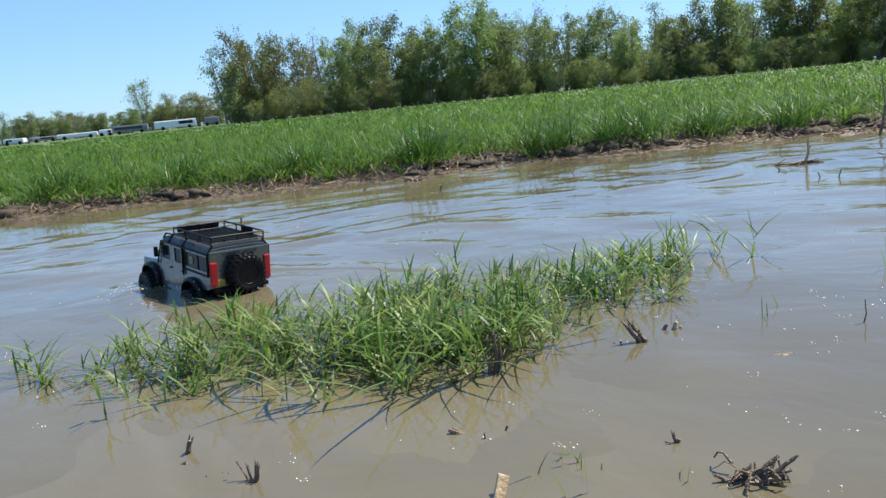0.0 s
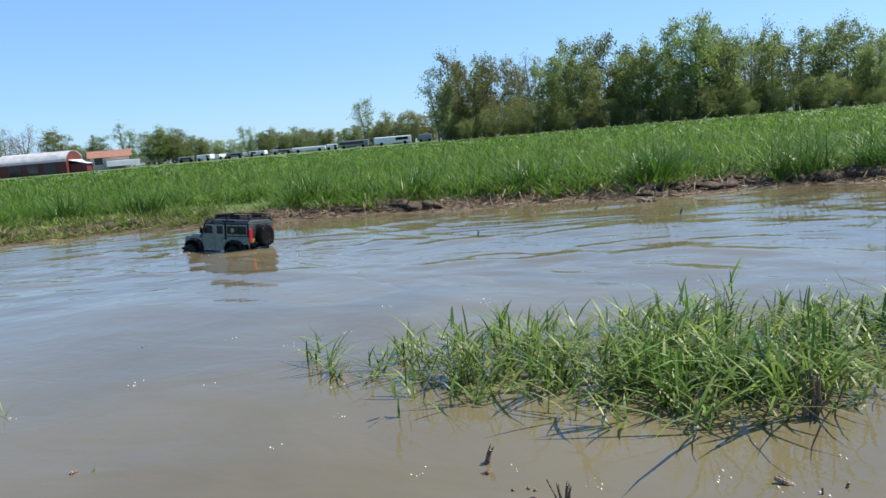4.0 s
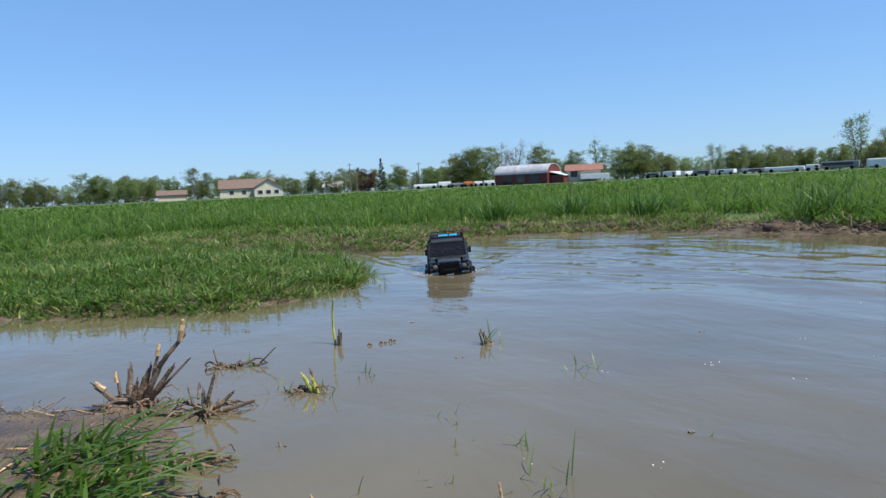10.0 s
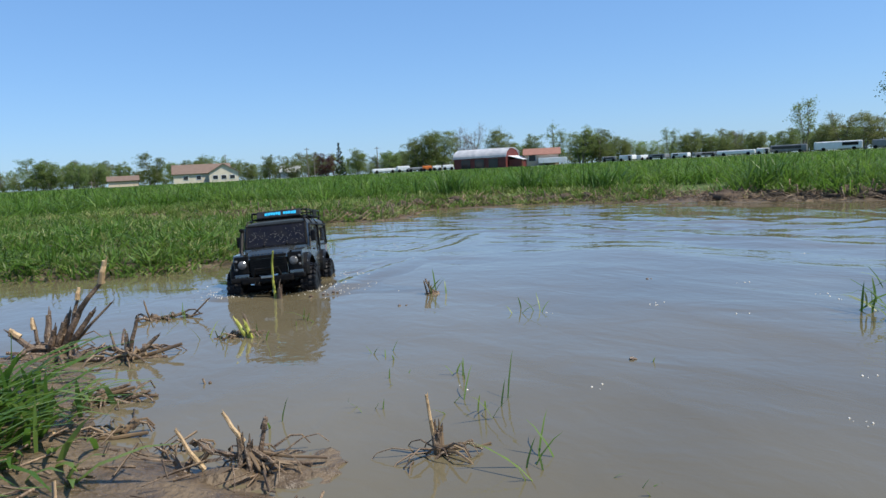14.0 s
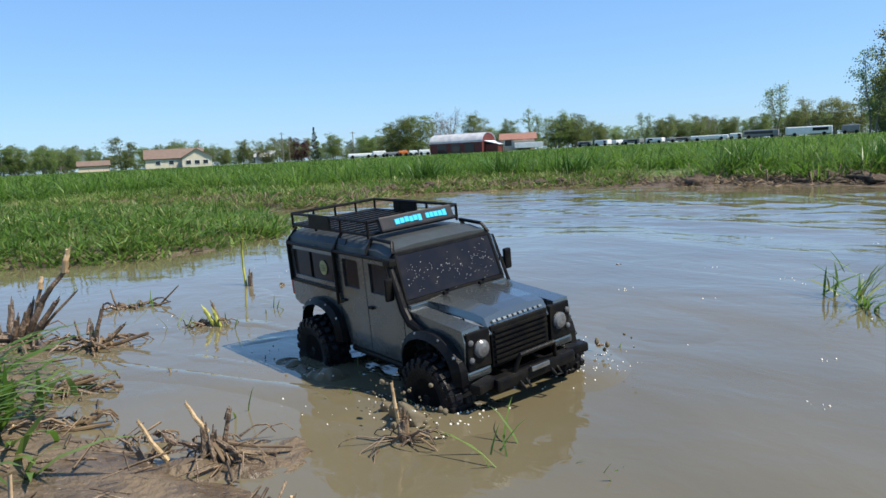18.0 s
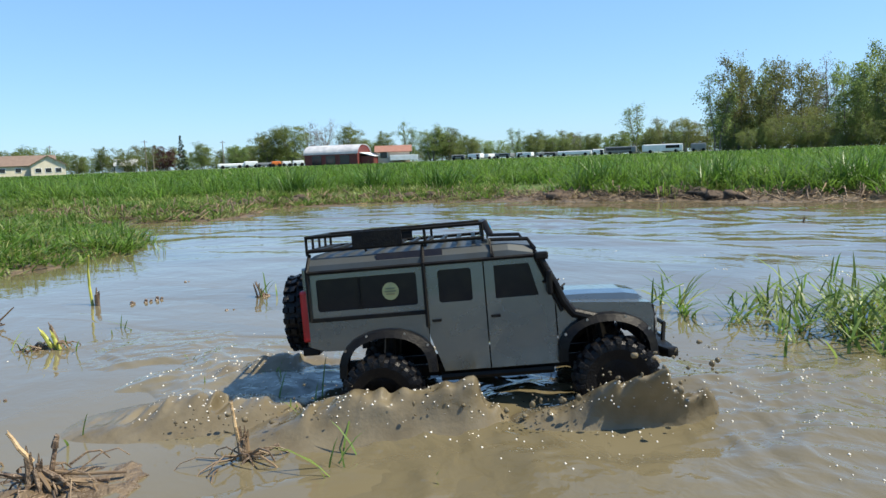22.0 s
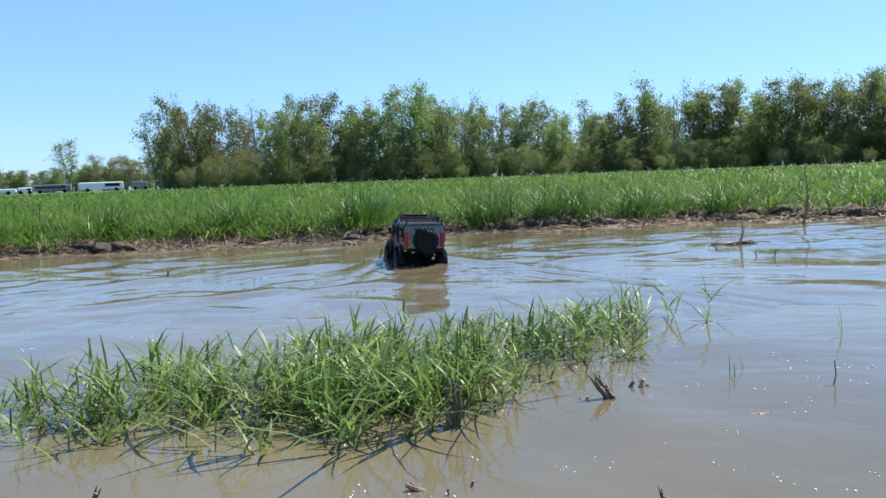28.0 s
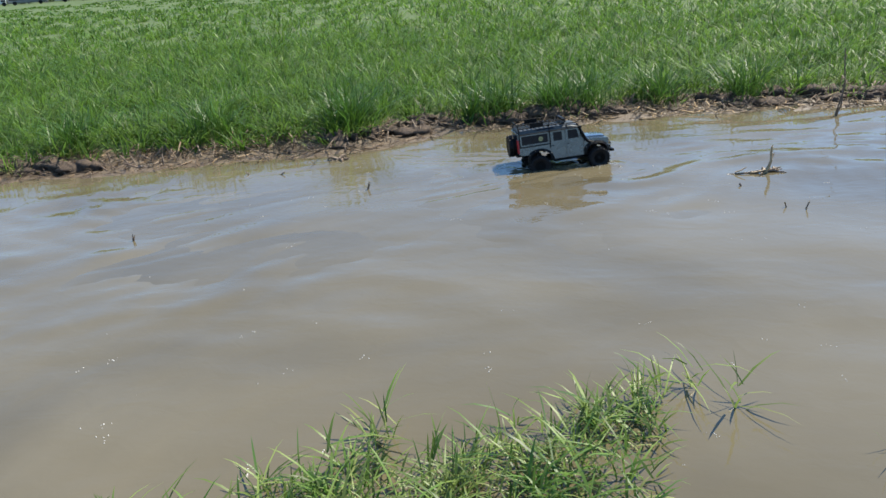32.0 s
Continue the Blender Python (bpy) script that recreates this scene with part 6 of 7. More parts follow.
def litter(name, n, d0, d1, length, rad, mat, seed, label, box4, steep=0.25):
    """Stalks of straw lying about on the mud, each a three-sided bar."""
    g = np.random.default_rng(seed)
    xy = np.stack([g.uniform(box4[0], box4[1], 4 * n), g.uniform(box4[2], box4[3], 4 * n)], 1)
    d = shore(xy[:, 0], xy[:, 1])
    xy = xy[(d > d0) & (d < d1)][:n]
    n = len(xy)
    a, t = g.uniform(0, 6.28, n), np.abs(g.normal(0, steep, n))
    dirs = np.stack([np.cos(a) * np.cos(t), np.sin(a) * np.cos(t), np.sin(t)], 1)
    l = length * g.uniform(0.3, 1.3, n)
    base = np.concatenate([xy, (ground(xy[:, 0], xy[:, 1]) + 0.004)[:, None]], 1)
    side = np.stack([-np.sin(a), np.cos(a), np.zeros(n)], 1)
    up = np.cross(dirs, side)
    r = rad * g.uniform(0.5, 1.5, n)
    v = []
    for end in (0, 1):
        c = base + dirs * (l * end)[:, None]
        for k in range(3):
            b = 2 * np.pi * k / 3
            v.append(c + (math.cos(b) * side + math.sin(b) * up) * r[:, None])
    v = np.stack(v, 1).reshape(-1, 3)
    f = np.array([[0, 1, 4], [0, 4, 3], [1, 2, 5], [1, 5, 4], [2, 0, 3], [2, 3, 5], [3, 4, 5]])
    return tagged(raw_mesh(name, v, (np.arange(n)[:, None, None] * 6 + f[None]).reshape(-1, 3), M[mat]), label, "straw", kind="stuff")


litter("bank_straw", 5200, 0.0, 0.42, 0.09, 0.0026, "straw", 1, "dead straw strewn along the muddy bank", (-6.5, 5.0, 1.6, 6.4))
litter("bank_roots", 4200, 0.08, 0.46, 0.085, 0.0042, "stub", 2, "brown roots and rotten stalks under the bank", (-6.5, 5.0, 1.8, 6.4), 0.6)
litter("bank_sticks", 110, 0.0, 0.40, 0.11, 0.0030, "pale_wood", 3, "bleached stalks on the bank", (-5.5, 5.0, 2.6, 6.4), 0.15)
litter("bright_driftwood", 260, -0.02, 0.33, 0.11, 0.0042, "pale_wood", 8, "bleached driftwood along the right of the bank", (0.9, 4.5, 5.0, 6.2), 0.18)
litter("shore_straw", 1500, -0.03, 0.6, 0.045, 0.0013, "stub", 4, "rotten stubble on the near mud", (-2.4, 1.6, -0.6, 0.62), 0.3)
litter("shore_straw_pale", 120, 0.0, 0.6, 0.06, 0.0018, "pale_wood", 6, "pale straw on the near mud", (-2.4, 1.6, -0.6, 0.62), 0.3)


def clods(n, seed):
    """Torn dark lumps of earth and roots under the lip of the far bank."""
    g = np.random.default_rng(seed)
    ico = bmesh.new()
    bmesh.ops.create_icosphere(ico, subdivisions=2, radius=1.0)
    base = np.array([q.co for q in ico.verts])
    face = np.array([[q.index for q in f.verts] for f in ico.faces])
    ico.free()
    xy = np.stack([g.uniform(-5.5, 5.0, 12 * n), g.uniform(2.6, 6.4, 12 * n)], 1)
    d = shore(xy[:, 0], xy[:, 1])
    some = lattice(1.6 * xy[:, 0], 1.6 * xy[:, 1], 71) > -0.25
    xy = xy[(d > 0.14) & (d < 0.36) & some][:n]
    z = ground(xy[:, 0], xy[:, 1])
    verts, tris = [], []
    for k, (p, h) in enumerate(zip(xy, z)):
        r = 0.018 + 0.045 * g.uniform(0, 1) ** 2
        q = base * (1 + 0.32 * np.sin(base[:, [1, 2, 0]] * 4.5 + g.uniform(0, 6, 3)) + 0.15 * np.sin(base[:, [2, 0, 1]] * 11 + g.uniform(0, 6, 3)))
        q = q * r * np.array((g.uniform(1.0, 2.2), g.uniform(0.8, 1.3), g.uniform(0.5, 1.0)))
        verts.append(q + (p[0], p[1], h + 0.2 * r)), tris.append(face + k * len(base))
    return tagged(raw_mesh("bank_clods", np.concatenate(verts), np.concatenate(tris), M["earth"]), "torn dark clods of earth under the bank's lip", "soil", kind="stuff")


clods(520, 15)


def lush_tuft(x, y, n, h, seed, mat="grass_dark"):
    g = np.random.default_rng(seed)
    xy = np.stack([x + g.normal(0, 0.07, n), y + g.normal(0, 0.07, n)], 1)
    ob = blades("lush_tuft", xy, ground(xy[:, 0], xy[:, 1]) - 0.01, h * g.uniform(0.5, 1.1, n), 0.007 * g.uniform(0.7, 1.3, n), M[mat], 0.5, seed, 0.6)
    tagged(ob, "tall dark green tuft of grass at the edge of the field", "grass", group="tufts on the bank")


for i, (x, y, h) in enumerate(((1.15, 5.95, 0.38), (1.35, 5.98, 0.36), (0.72, 5.95, 0.34), (0.55, 5.85, 0.33), (-0.35, 5.65, 0.36), (-0.30, 5.62, 0.40), (-2.2, 5.5, 0.30), (-3.2, 5.35, 0.31), (-4.6, 5.0, 0.30), (-5.3, 4.7, 0.30), (-5.6, 4.0, 0.30), (1.9, 6.1, 0.33), (2.5, 6.05, 0.33), (-1.3, 5.6, 0.30))):
    lush_tuft(x, y, 150, h, 200 + i)


# ---- pale specks that stand for sun glints on the water ----
def specks(xy, z, size, seed, label):
    """Tiny pale domes on the water that stand for sun glints."""
    g = np.random.default_rng(seed)
    r = size * g.uniform(0.35, 1.5, len(xy))
    up = np.array([(0, 0, 1.0)] + [(math.cos(a), math.sin(a), 0.45) for a in np.arange(6) * 1.0472] + [(1.2 * math.cos(a), 1.2 * math.sin(a), -0.3) for a in np.arange(6) * 1.0472])
    f = [(0, 1 + i, 1 + (i + 1) % 6) for i in range(6)] + [(1 + i, 7 + i, 7 + (i + 1) % 6) for i in range(6)] + [(1 + i, 7 + (i + 1) % 6, 1 + (i + 1) % 6) for i in range(6)]
    base = np.concatenate([xy, z[:, None] + 0.0003], 1)
    v = (base[:, None] + up[None] * r[:, None, None]).reshape(-1, 3)
    t = (np.arange(len(xy))[:, None, None] * 13 + np.array(f)[None]).reshape(-1, 3)
    return tagged(raw_mesh("glint_specks", v, t, M["foam"], True), label, "foam", kind="stuff")


def glint_clusters(n, seed, box4, label):
    """Clusters of white specks on the still water, standing for sun glints."""
    g = np.random.default_rng(seed)
    c = np.stack([g.uniform(box4[0], box4[1], n), g.uniform(box4[2], box4[3], n)], 1)
    k = g.integers(1, 7, n)
    xy = np.repeat(c, k, 0) + g.normal(0, 0.010, (k.sum(), 2))
    xy = xy[shore(xy[:, 0], xy[:, 1]) < -0.02]
    return specks(xy, wave(xy[:, 0], xy[:, 1]), 0.0013, seed, label)


glint_clusters(70, 91, (-1.4, 1.8, 0.6, 2.6), "white specks standing for sun glints on the brown water")
glint_clusters(110, 92, (0.2, 1.6, 0.8, 2.0), "white specks standing for sun glints round the stumps")
glint_clusters(60, 93, (-0.8, 2.2, 2.4, 4.8), "white specks standing for sun glints on the brown water")

# ---- the truck, its wake, and how they move ----
truck, wheels = build_truck()
for o in truck.children_recursive:
    if o.type == "MESH" and o.name.split(".")[0] not in ("axle", "tyre", "rim", "tread"):
        o.data.transform(Matrix.Translation((0, 0, -0.025)) @ Matrix.Diagonal((0.94, 1, 1, 1)))
    elif o.type == "MESH" and o.parent and o.parent.name.startswith("spare"):
        o.data.transform(Matrix.Translation((0, 0, -0.025)) @ Matrix.Diagonal((0.94, 1, 1, 1)))


def churn(name, label, n, seed, reach, mat="churned"):
    """Broken muddy water round the wheels: lumps and ridges in one rigid piece that goes with the truck."""
    g = np.random.default_rng(seed)
    verts, tris, k = [], [], 0
    ico = bmesh.new()
    bmesh.ops.create_icosphere(ico, subdivisions=2, radius=1.0)
    base = np.array([v.co for v in ico.verts])
    face = np.array([[v.index for v in f.verts] for f in ico.faces])
    ico.free()
    for i in range(n):
        x, y, s = reach(g)
        q = base * (1 + 0.35 * np.sin(base[:, [1, 2, 0]] * 5 + g.uniform(0, 6, 3)))
        q = q * np.array([s * g.uniform(0.9, 2.2), s * g.uniform(0.7, 1.3), s * g.uniform(0.15, 0.4)])
        a = g.uniform(-0.6, 0.6)
        q = np.stack([q[:, 0] * np.cos(a) - q[:, 1] * np.sin(a) + x, q[:, 0] * np.sin(a) + q[:, 1] * np.cos(a) + y, q[:, 2] + 0.002], 1)
        verts.append(q), tris.append(face + k)
        k += len(base)
    ob = raw_mesh(name, np.concatenate(verts), np.concatenate(tris), M[mat], True)
    return tagged(ob, label, "water", kind="stuff")


def wheel_wash(g):
    x = g.choice((-0.162, 0.162, -0.24, -0.32)) + g.normal(0, 0.045)
    y = g.choice((-1, 1)) * abs(g.normal(0.125, 0.03))
    return x, y, g.uniform(0.006, 0.020)


def bow_wave():
    """The swell that spreads in a V from the bumper and runs back along both flanks, with trains of smaller crests inside it."""
    us, vs = np.linspace(-2.4, 0.42, 330), np.linspace(-1.35, 1.35, 300)
    gx, gy = np.meshgrid(us, vs)
    z = swell_height(gx, gy)
    v = np.stack([gx, gy, z], -1).reshape(-1, 3)
    nx, ny = len(us), len(vs)
    i = (np.arange(ny - 1)[:, None] * nx + np.arange(nx - 1)).ravel()
    ob = raw_mesh("bow_wave", v, np.concatenate([np.stack([i, i + 1, i + nx + 1], 1), np.stack([i, i + nx + 1, i + nx], 1)]), M["water"], True)
    return tagged(ob, "swell of muddy water spreading from the truck", "water", kind="stuff")


def swell_height(gx, gy):
    """Height of the truck's own waves, x ahead of it and y to its left."""
    bend = 0.03 * lattice(3 * gx, 3 * gy, 11) + 0.012 * lattice(9 * gx, 9 * gy, 12)
    ax = 0.30 - gx
    arm = np.where(ax > 0, 0.10 + 0.40 * ax, 0.02)
    d = np.abs(gy) - arm + bend
    amp = 0.010 * np.exp(-np.maximum(ax, 0) / 1.0) * np.clip(ax / 0.08 + 0.4, 0, 1) * np.clip(1.0 + 0.6 * lattice(2.2 * gx + 5, 2.2 * gy, 13), 0.3, 1.4)
    z = amp * np.exp(-(d / 0.075) ** 2)
    inside = np.clip(-d / 0.06, 0, 1) * np.exp(np.minimum(d, 0) / 0.30)
    z += 0.0045 * np.exp(-np.maximum(ax, 0) / 1.5) * inside * np.cos(2 * np.pi * (d + 0.25 * bend) / 0.125) * np.clip(ax / 0.25, 0, 1)
    chop = np.zeros_like(gx)
    for k, sc in enumerate((7.0, 15.0, 31.0)):  # the churned lane behind the wheels
        chop += (1 - 2 * np.abs(lattice(sc * gx, sc * gy, 20 + k))) / (1.6**k)
    lane = np.exp(-((gy / (0.17 + 0.14 * np.maximum(ax - 0.3, 0))) ** 2)) * np.exp(-np.maximum(ax - 0.5, 0) / 0.55) * np.clip(ax / 0.2, 0, 1)
    z += 0.0045 * chop * lane
    rim = np.minimum.reduce([gx + 2.4, 0.42 - gx, 1.35 - np.abs(gy)]) / 0.2
    return (z + 0.0045) * np.clip(rim, 0, 1) - 0.006


def wake():
    """The churned water that the truck leaves behind as it ploughs from the shallows to the island: steep crossing ripples."""
    us, vs = np.arange(-1.75, 0.75, 0.006), np.arange(0.50, 2.45, 0.006)
    gx, gy = np.meshgrid(us, vs)
    z = wake_height(gx, gy)
    v = np.stack([gx, gy, z], -1).reshape(-1, 3)
    nx, ny = len(us), len(vs)
    i = (np.arange(ny - 1)[:, None] * nx + np.arange(nx - 1)).ravel()
    ob = raw_mesh("wake", v, np.concatenate([np.stack([i, i + 1, i + nx + 1], 1), np.stack([i, i + nx + 1, i + nx], 1)]), M["churned"], True)
    return tagged(ob, "choppy muddy wake spreading behind the truck", "water", kind="stuff")


def wake_height(gx, gy):
    """Height of the chop, strongest along the line from the shallows to the island."""
    wx, wy = gx + 0.05 * lattice(6 * gx, 6 * gy, 31), gy + 0.05 * lattice(6 * gx, 6 * gy, 32)
    z = np.zeros_like(gx)
    for k, sc in enumerate((5.0, 10.0, 20.0, 40.0)):  # sharp little crests over rounded troughs
        z += (0.55 - np.abs(lattice(sc * (0.75 * wx - 0.55 * wy), 1.35 * sc * (0.55 * wx + 0.75 * wy), 33 + k))) * 1.75 / 1.75**k
    z = np.clip(0.0088 * z, -0.010, 0.026)
    px, py = np.array([-1.3, -0.7, -0.3, 0.1, 0.3]), np.array([0.60, 0.85, 1.15, 1.60, 2.0])
    mid = np.interp(gx, px, py)
    lane = np.exp(-((gy - mid + 0.12) / 0.42) ** 2) * np.clip((gx + 1.75) / 0.5, 0, 1) * np.clip((0.75 - gx) / 0.3, 0, 1) * np.clip((gy - 0.5) / 0.12, 0, 1)
    return z * lane + 0.010 * lane**0.5 - 0.0065


churned = wake()
# pale specks on the wake's crests stand for sun sparkle
g_ = np.random.default_rng(61)
u_ = g_.uniform(-1.2, 0.3, 900)
at = np.stack([u_ + g_.normal(0, 0.05, 900), np.interp(u_, (-1.3, -0.7, -0.3, 0.1, 0.3), (0.60, 0.85, 1.15, 1.60, 2.0)) - 0.10 + g_.normal(0, 0.22, 900)], 1)
hh = wake_height(at[:, 0], at[:, 1])
at, hh = at[hh > 0.006], hh[hh > 0.006]
wake_glints = specks(at, hh, 0.0011, 62, "pale specks standing for sun glints on the crests of the wake")
wash = churn("wheel_wash", "broken muddy water thrown up round the wheels", 150, 3, wheel_wash)
swell = bow_wave()
# more pale specks round the truck, in place of glints on its swell
u_ = -np.abs(g_.exponential(0.40, 760)) + 0.26
side_ = g_.choice((-1, 1), 760)
at = np.stack([u_, side_ * np.abs(g_.normal(0.13 + 0.10 * (0.26 - u_), 0.07))], 1)
keep = (at[:, 0] > -1.9) & (lattice(6 * at[:, 0], 6 * at[:, 1], 51) > -0.15)
at = at[keep]
swell_glints = specks(at, swell_height(at[:, 0], at[:, 1]), 0.0011, 63, "pale specks standing for sun glints round the truck")

def spray(name, label, seed, side, reach, n):
    """Muddy water flung up beside a wheel: loose drops of many sizes over the crest, thinning out upwards."""
    g = np.random.default_rng(seed)
    ico = bmesh.new()
    bmesh.ops.create_icosphere(ico, subdivisions=2, radius=1.0)
    base = np.array([q.co for q in ico.verts])
    face = np.array([[q.index for q in f.verts] for f in ico.faces])
    ico.free()
    verts, tris = [], []
    for k in range(n):
        u = g.uniform(0, 1)
        x, y, top = (np.interp(u, reach[0], reach[i]) for i in (1, 2, 3))
        h = top * (0.55 + 0.75 * g.uniform(0, 1) ** 1.6)
        r = 0.0009 + 0.0030 * g.uniform(0, 1) ** 5
        stretch = r * np.array((g.uniform(0.8, 1.5), g.uniform(0.8, 1.2), g.uniform(0.8, 1.6)))
        q = base * (1 + 0.18 * np.sin(base[:, [1, 2, 0]] * 3 + g.uniform(0, 6, 3))) * stretch
        verts.append(q + (x + 0.3 * (h - 0.5 * top) + g.normal(0, 0.014), y + side * (0.45 * h + g.normal(0, 0.012)), h))
        tris.append(face + k * len(base))
    return tagged(raw_mesh(name, np.concatenate(verts), np.concatenate(tris), M["splash"], True), label, "water", kind="stuff")


def surge(name, label, seed, crest, side=-1, thin=1.6, lean=0.55, rag=0.35):
    """Water heaved up beside a wheel: a leaning ridge with a torn crest and a lumpy flank."""
    nu, nv = 220, 90
    us, ws = np.linspace(0, 1, nu), np.linspace(-1, 1, nv)
    gu, gw = np.meshgrid(us, ws)
    x, y, top, wide = (np.interp(gu, crest[0], crest[k]) for k in (1, 2, 3, 4))
    ends = np.sin(np.pi * gu**1.1) ** 0.45
    px, py = x * 1.0, gw * wide
    rough = lattice(18 * px + seed, 18 * py, 41) + 0.55 * lattice(40 * px, 40 * py + seed, 42)
    comb = lattice(30 * px, 0 * py + seed, 44) + 0.7 * lattice(75 * px, 0 * py + seed, 45)
    hump = np.exp(-((thin * gw) ** 2)) * np.clip((1 - np.abs(gw)) / 0.2, 0, 1)
    z = top * ends * hump * (1 + rag * comb * np.exp(-((3.5 * gw) ** 2)) + 0.22 * rough)
    foot = -0.010 * np.abs(gw) ** 4
    v = np.stack([x + 0.25 * z + 0.004 * rough * ends, y + py + side * lean * z * (1 + 4 * z) + 0.005 * rough * ends, z + foot], -1).reshape(-1, 3)
    i = (np.arange(nv - 1)[:, None] * nu + np.arange(nu - 1)).ravel()
    return tagged(raw_mesh(name, v, np.concatenate([np.stack([i, i + 1, i + nu + 1], 1), np.stack([i, i + nu + 1, i + nu], 1)]), M["splash"], True), label, "water", kind="stuff")


def crest_glints(ob, n, seed, size=0.0010):
    """Pale specks along the torn crest of a surge, standing for sun glints."""
    g = np.random.default_rng(seed)
    v = np.zeros(3 * len(ob.data.vertices), np.float32)
    ob.data.vertices.foreach_get("co", v)
    v = v.reshape(-1, 3)
    v = v[v[:, 2] > 0.35 * v[:, 2].max()]
    v = v[g.integers(0, len(v), n)]
    return specks(v[:, :2].astype(float), v[:, 2].astype(float), size, seed, "pale specks standing for sun glints on the crest of the thrown-up water")


splashes = [
    surge("rear_surge", "heaved-up wave of muddy water beside the rear wheel", 1, ((0, 0.25, 0.5, 0.8, 1), (-0.36, -0.27, -0.18, -0.06, 0.01), (-0.15, -0.145, -0.14, -0.135, -0.13), (0.018, 0.046, 0.070, 0.078, 0.05), (0.11, 0.11, 0.10, 0.08, 0.055)), thin=1.7, lean=0.35, rag=0.22),
    surge("rear_surge", "broken muddy water heaped behind the rear wheel", 6, ((0, 0.3, 0.6, 1), (-0.62, -0.50, -0.38, -0.26), (-0.12, -0.10, -0.08, -0.08), (0.014, 0.032, 0.036, 0.02), (0.10, 0.11, 0.10, 0.08)), thin=1.5, lean=0.2, rag=0.4),
    surge("rear_surge", "broken muddy water heaped behind the rear wheel", 7, ((0, 0.3, 0.6, 1), (-0.55, -0.45, -0.34, -0.22), (0.10, 0.11, 0.13, 0.14), (0.012, 0.022, 0.028, 0.015), (0.09, 0.10, 0.09, 0.07)), side=1, thin=1.5, lean=0.2, rag=0.4),
    surge("bow_surge", "sheet of muddy water ploughed up by the front wheel", 4, ((0, 0.3, 0.6, 0.85, 1), (0.00, 0.08, 0.15, 0.23, 0.29), (-0.145, -0.138, -0.132, -0.128, -0.11), (0.022, 0.042, 0.070, 0.100, 0.095), (0.085, 0.075, 0.065, 0.055, 0.045)), thin=1.9, lean=0.6, rag=0.28),
    surge("bow_surge", "sheet of muddy water ploughed up by the front wheel", 5, ((0, 0.3, 0.6, 0.85, 1), (0.04, 0.10, 0.16, 0.23, 0.28), (0.19, 0.19, 0.18, 0.16, 0.11), (0.012, 0.026, 0.042, 0.06, 0.03), (0.06, 0.055, 0.05, 0.04, 0.03)), side=1, thin=1.9, rag=0.4),
    spray("bow_spray", "drops of muddy water flung up beside the front wheel", 2, -1, ((0, 0.3, 0.6, 0.85, 0.95, 1), (0.00, 0.07, 0.14, 0.21, 0.25, 0.28), (-0.16, -0.16, -0.16, -0.155, -0.14, -0.12), (0.03, 0.05, 0.085, 0.12, 0.11, 0.06)), 110),
    spray("bow_spray", "drops of muddy water flung up beside the front wheel", 3, 1, ((0, 0.3, 0.6, 0.85, 0.95, 1), (0.00, 0.07, 0.14, 0.20, 0.235, 0.26), (0.165, 0.185, 0.18, 0.165, 0.14, 0.10), (0.012, 0.030, 0.055, 0.095, 0.075, 0.03)), 60),
    spray("wheel_spray", "drops of muddy water round the rear wheel", 8, -1, ((0, 0.5, 1), (-0.45, -0.22, 0.0), (-0.16, -0.16, -0.16), (0.03, 0.06, 0.05)), 90),
]



def broken_water(name, label, seed, ridges, step=0.0042):
    """Water torn into round lumps and hollows along short ridges: each from x, y to x, y, with its height and half width."""
    r = np.array(ridges)
    x0, x1 = min(r[:, 0].min(), r[:, 2].min()) - 0.13, max(r[:, 0].max(), r[:, 2].max()) + 0.13
    y0, y1 = min(r[:, 1].min(), r[:, 3].min()) - 0.13, max(r[:, 1].max(), r[:, 3].max()) + 0.13
    us, vs = np.arange(x0, x1, step), np.arange(y0, y1, step)
    gx, gy = np.meshgrid(us, vs)
    wx, wy = gx + 0.022 * lattice(14 * gx, 14 * gy, seed), gy + 0.022 * lattice(14 * gx, 14 * gy, seed + 1)
    env, near = np.zeros_like(gx), np.zeros_like(gx)
    for ax, ay, bx, by, h, w in ridges:
        along = np.clip(((wx - ax) * (bx - ax) + (wy - ay) * (by - ay)) / ((bx - ax) ** 2 + (by - ay) ** 2), 0, 1)
        d = np.hypot(wx - ax - along * (bx - ax), wy - ay - along * (by - ay)) / w
        env = np.maximum(env, h * np.exp(-(d**2.4)))
        near = np.maximum(near, np.exp(-((d / 2.2) ** 2)))
    lumps = 0.8 * np.abs(lattice(13 * wx + 9 * wy, 30 * wy - 16 * wx, seed + 2)) + 0.7 * np.abs(lattice(47 * wx, 47 * wy, seed + 3)) + 0.45 * np.abs(lattice(95 * wx, 95 * wy, seed + 4))
    z = 0.45 * env * (0.35 + 0.95 * lumps) + 0.016 * near * (lumps - 0.35) - 0.012 * (1 - near) + 0.002
    lean = np.stack([lattice(20 * gx, 20 * gy, seed + 5), lattice(20 * gx, 20 * gy, seed + 6)], -1) * (0.28 * z * near)[..., None]
    v = np.concatenate([np.stack([gx, gy], -1) + lean, z[..., None]], -1).reshape(-1, 3)
    nx, ny = len(us), len(vs)
    i = (np.arange(ny - 1)[:, None] * nx + np.arange(nx - 1)).ravel()
    f = np.concatenate([np.stack([i, i + 1, i + nx + 1], 1), np.stack([i, i + nx + 1, i + nx], 1)])
    f = f[near.ravel()[f].max(1) > 0.06]
    return tagged(raw_mesh(name, v, f, M["churned"], True), label, "water", kind="stuff")


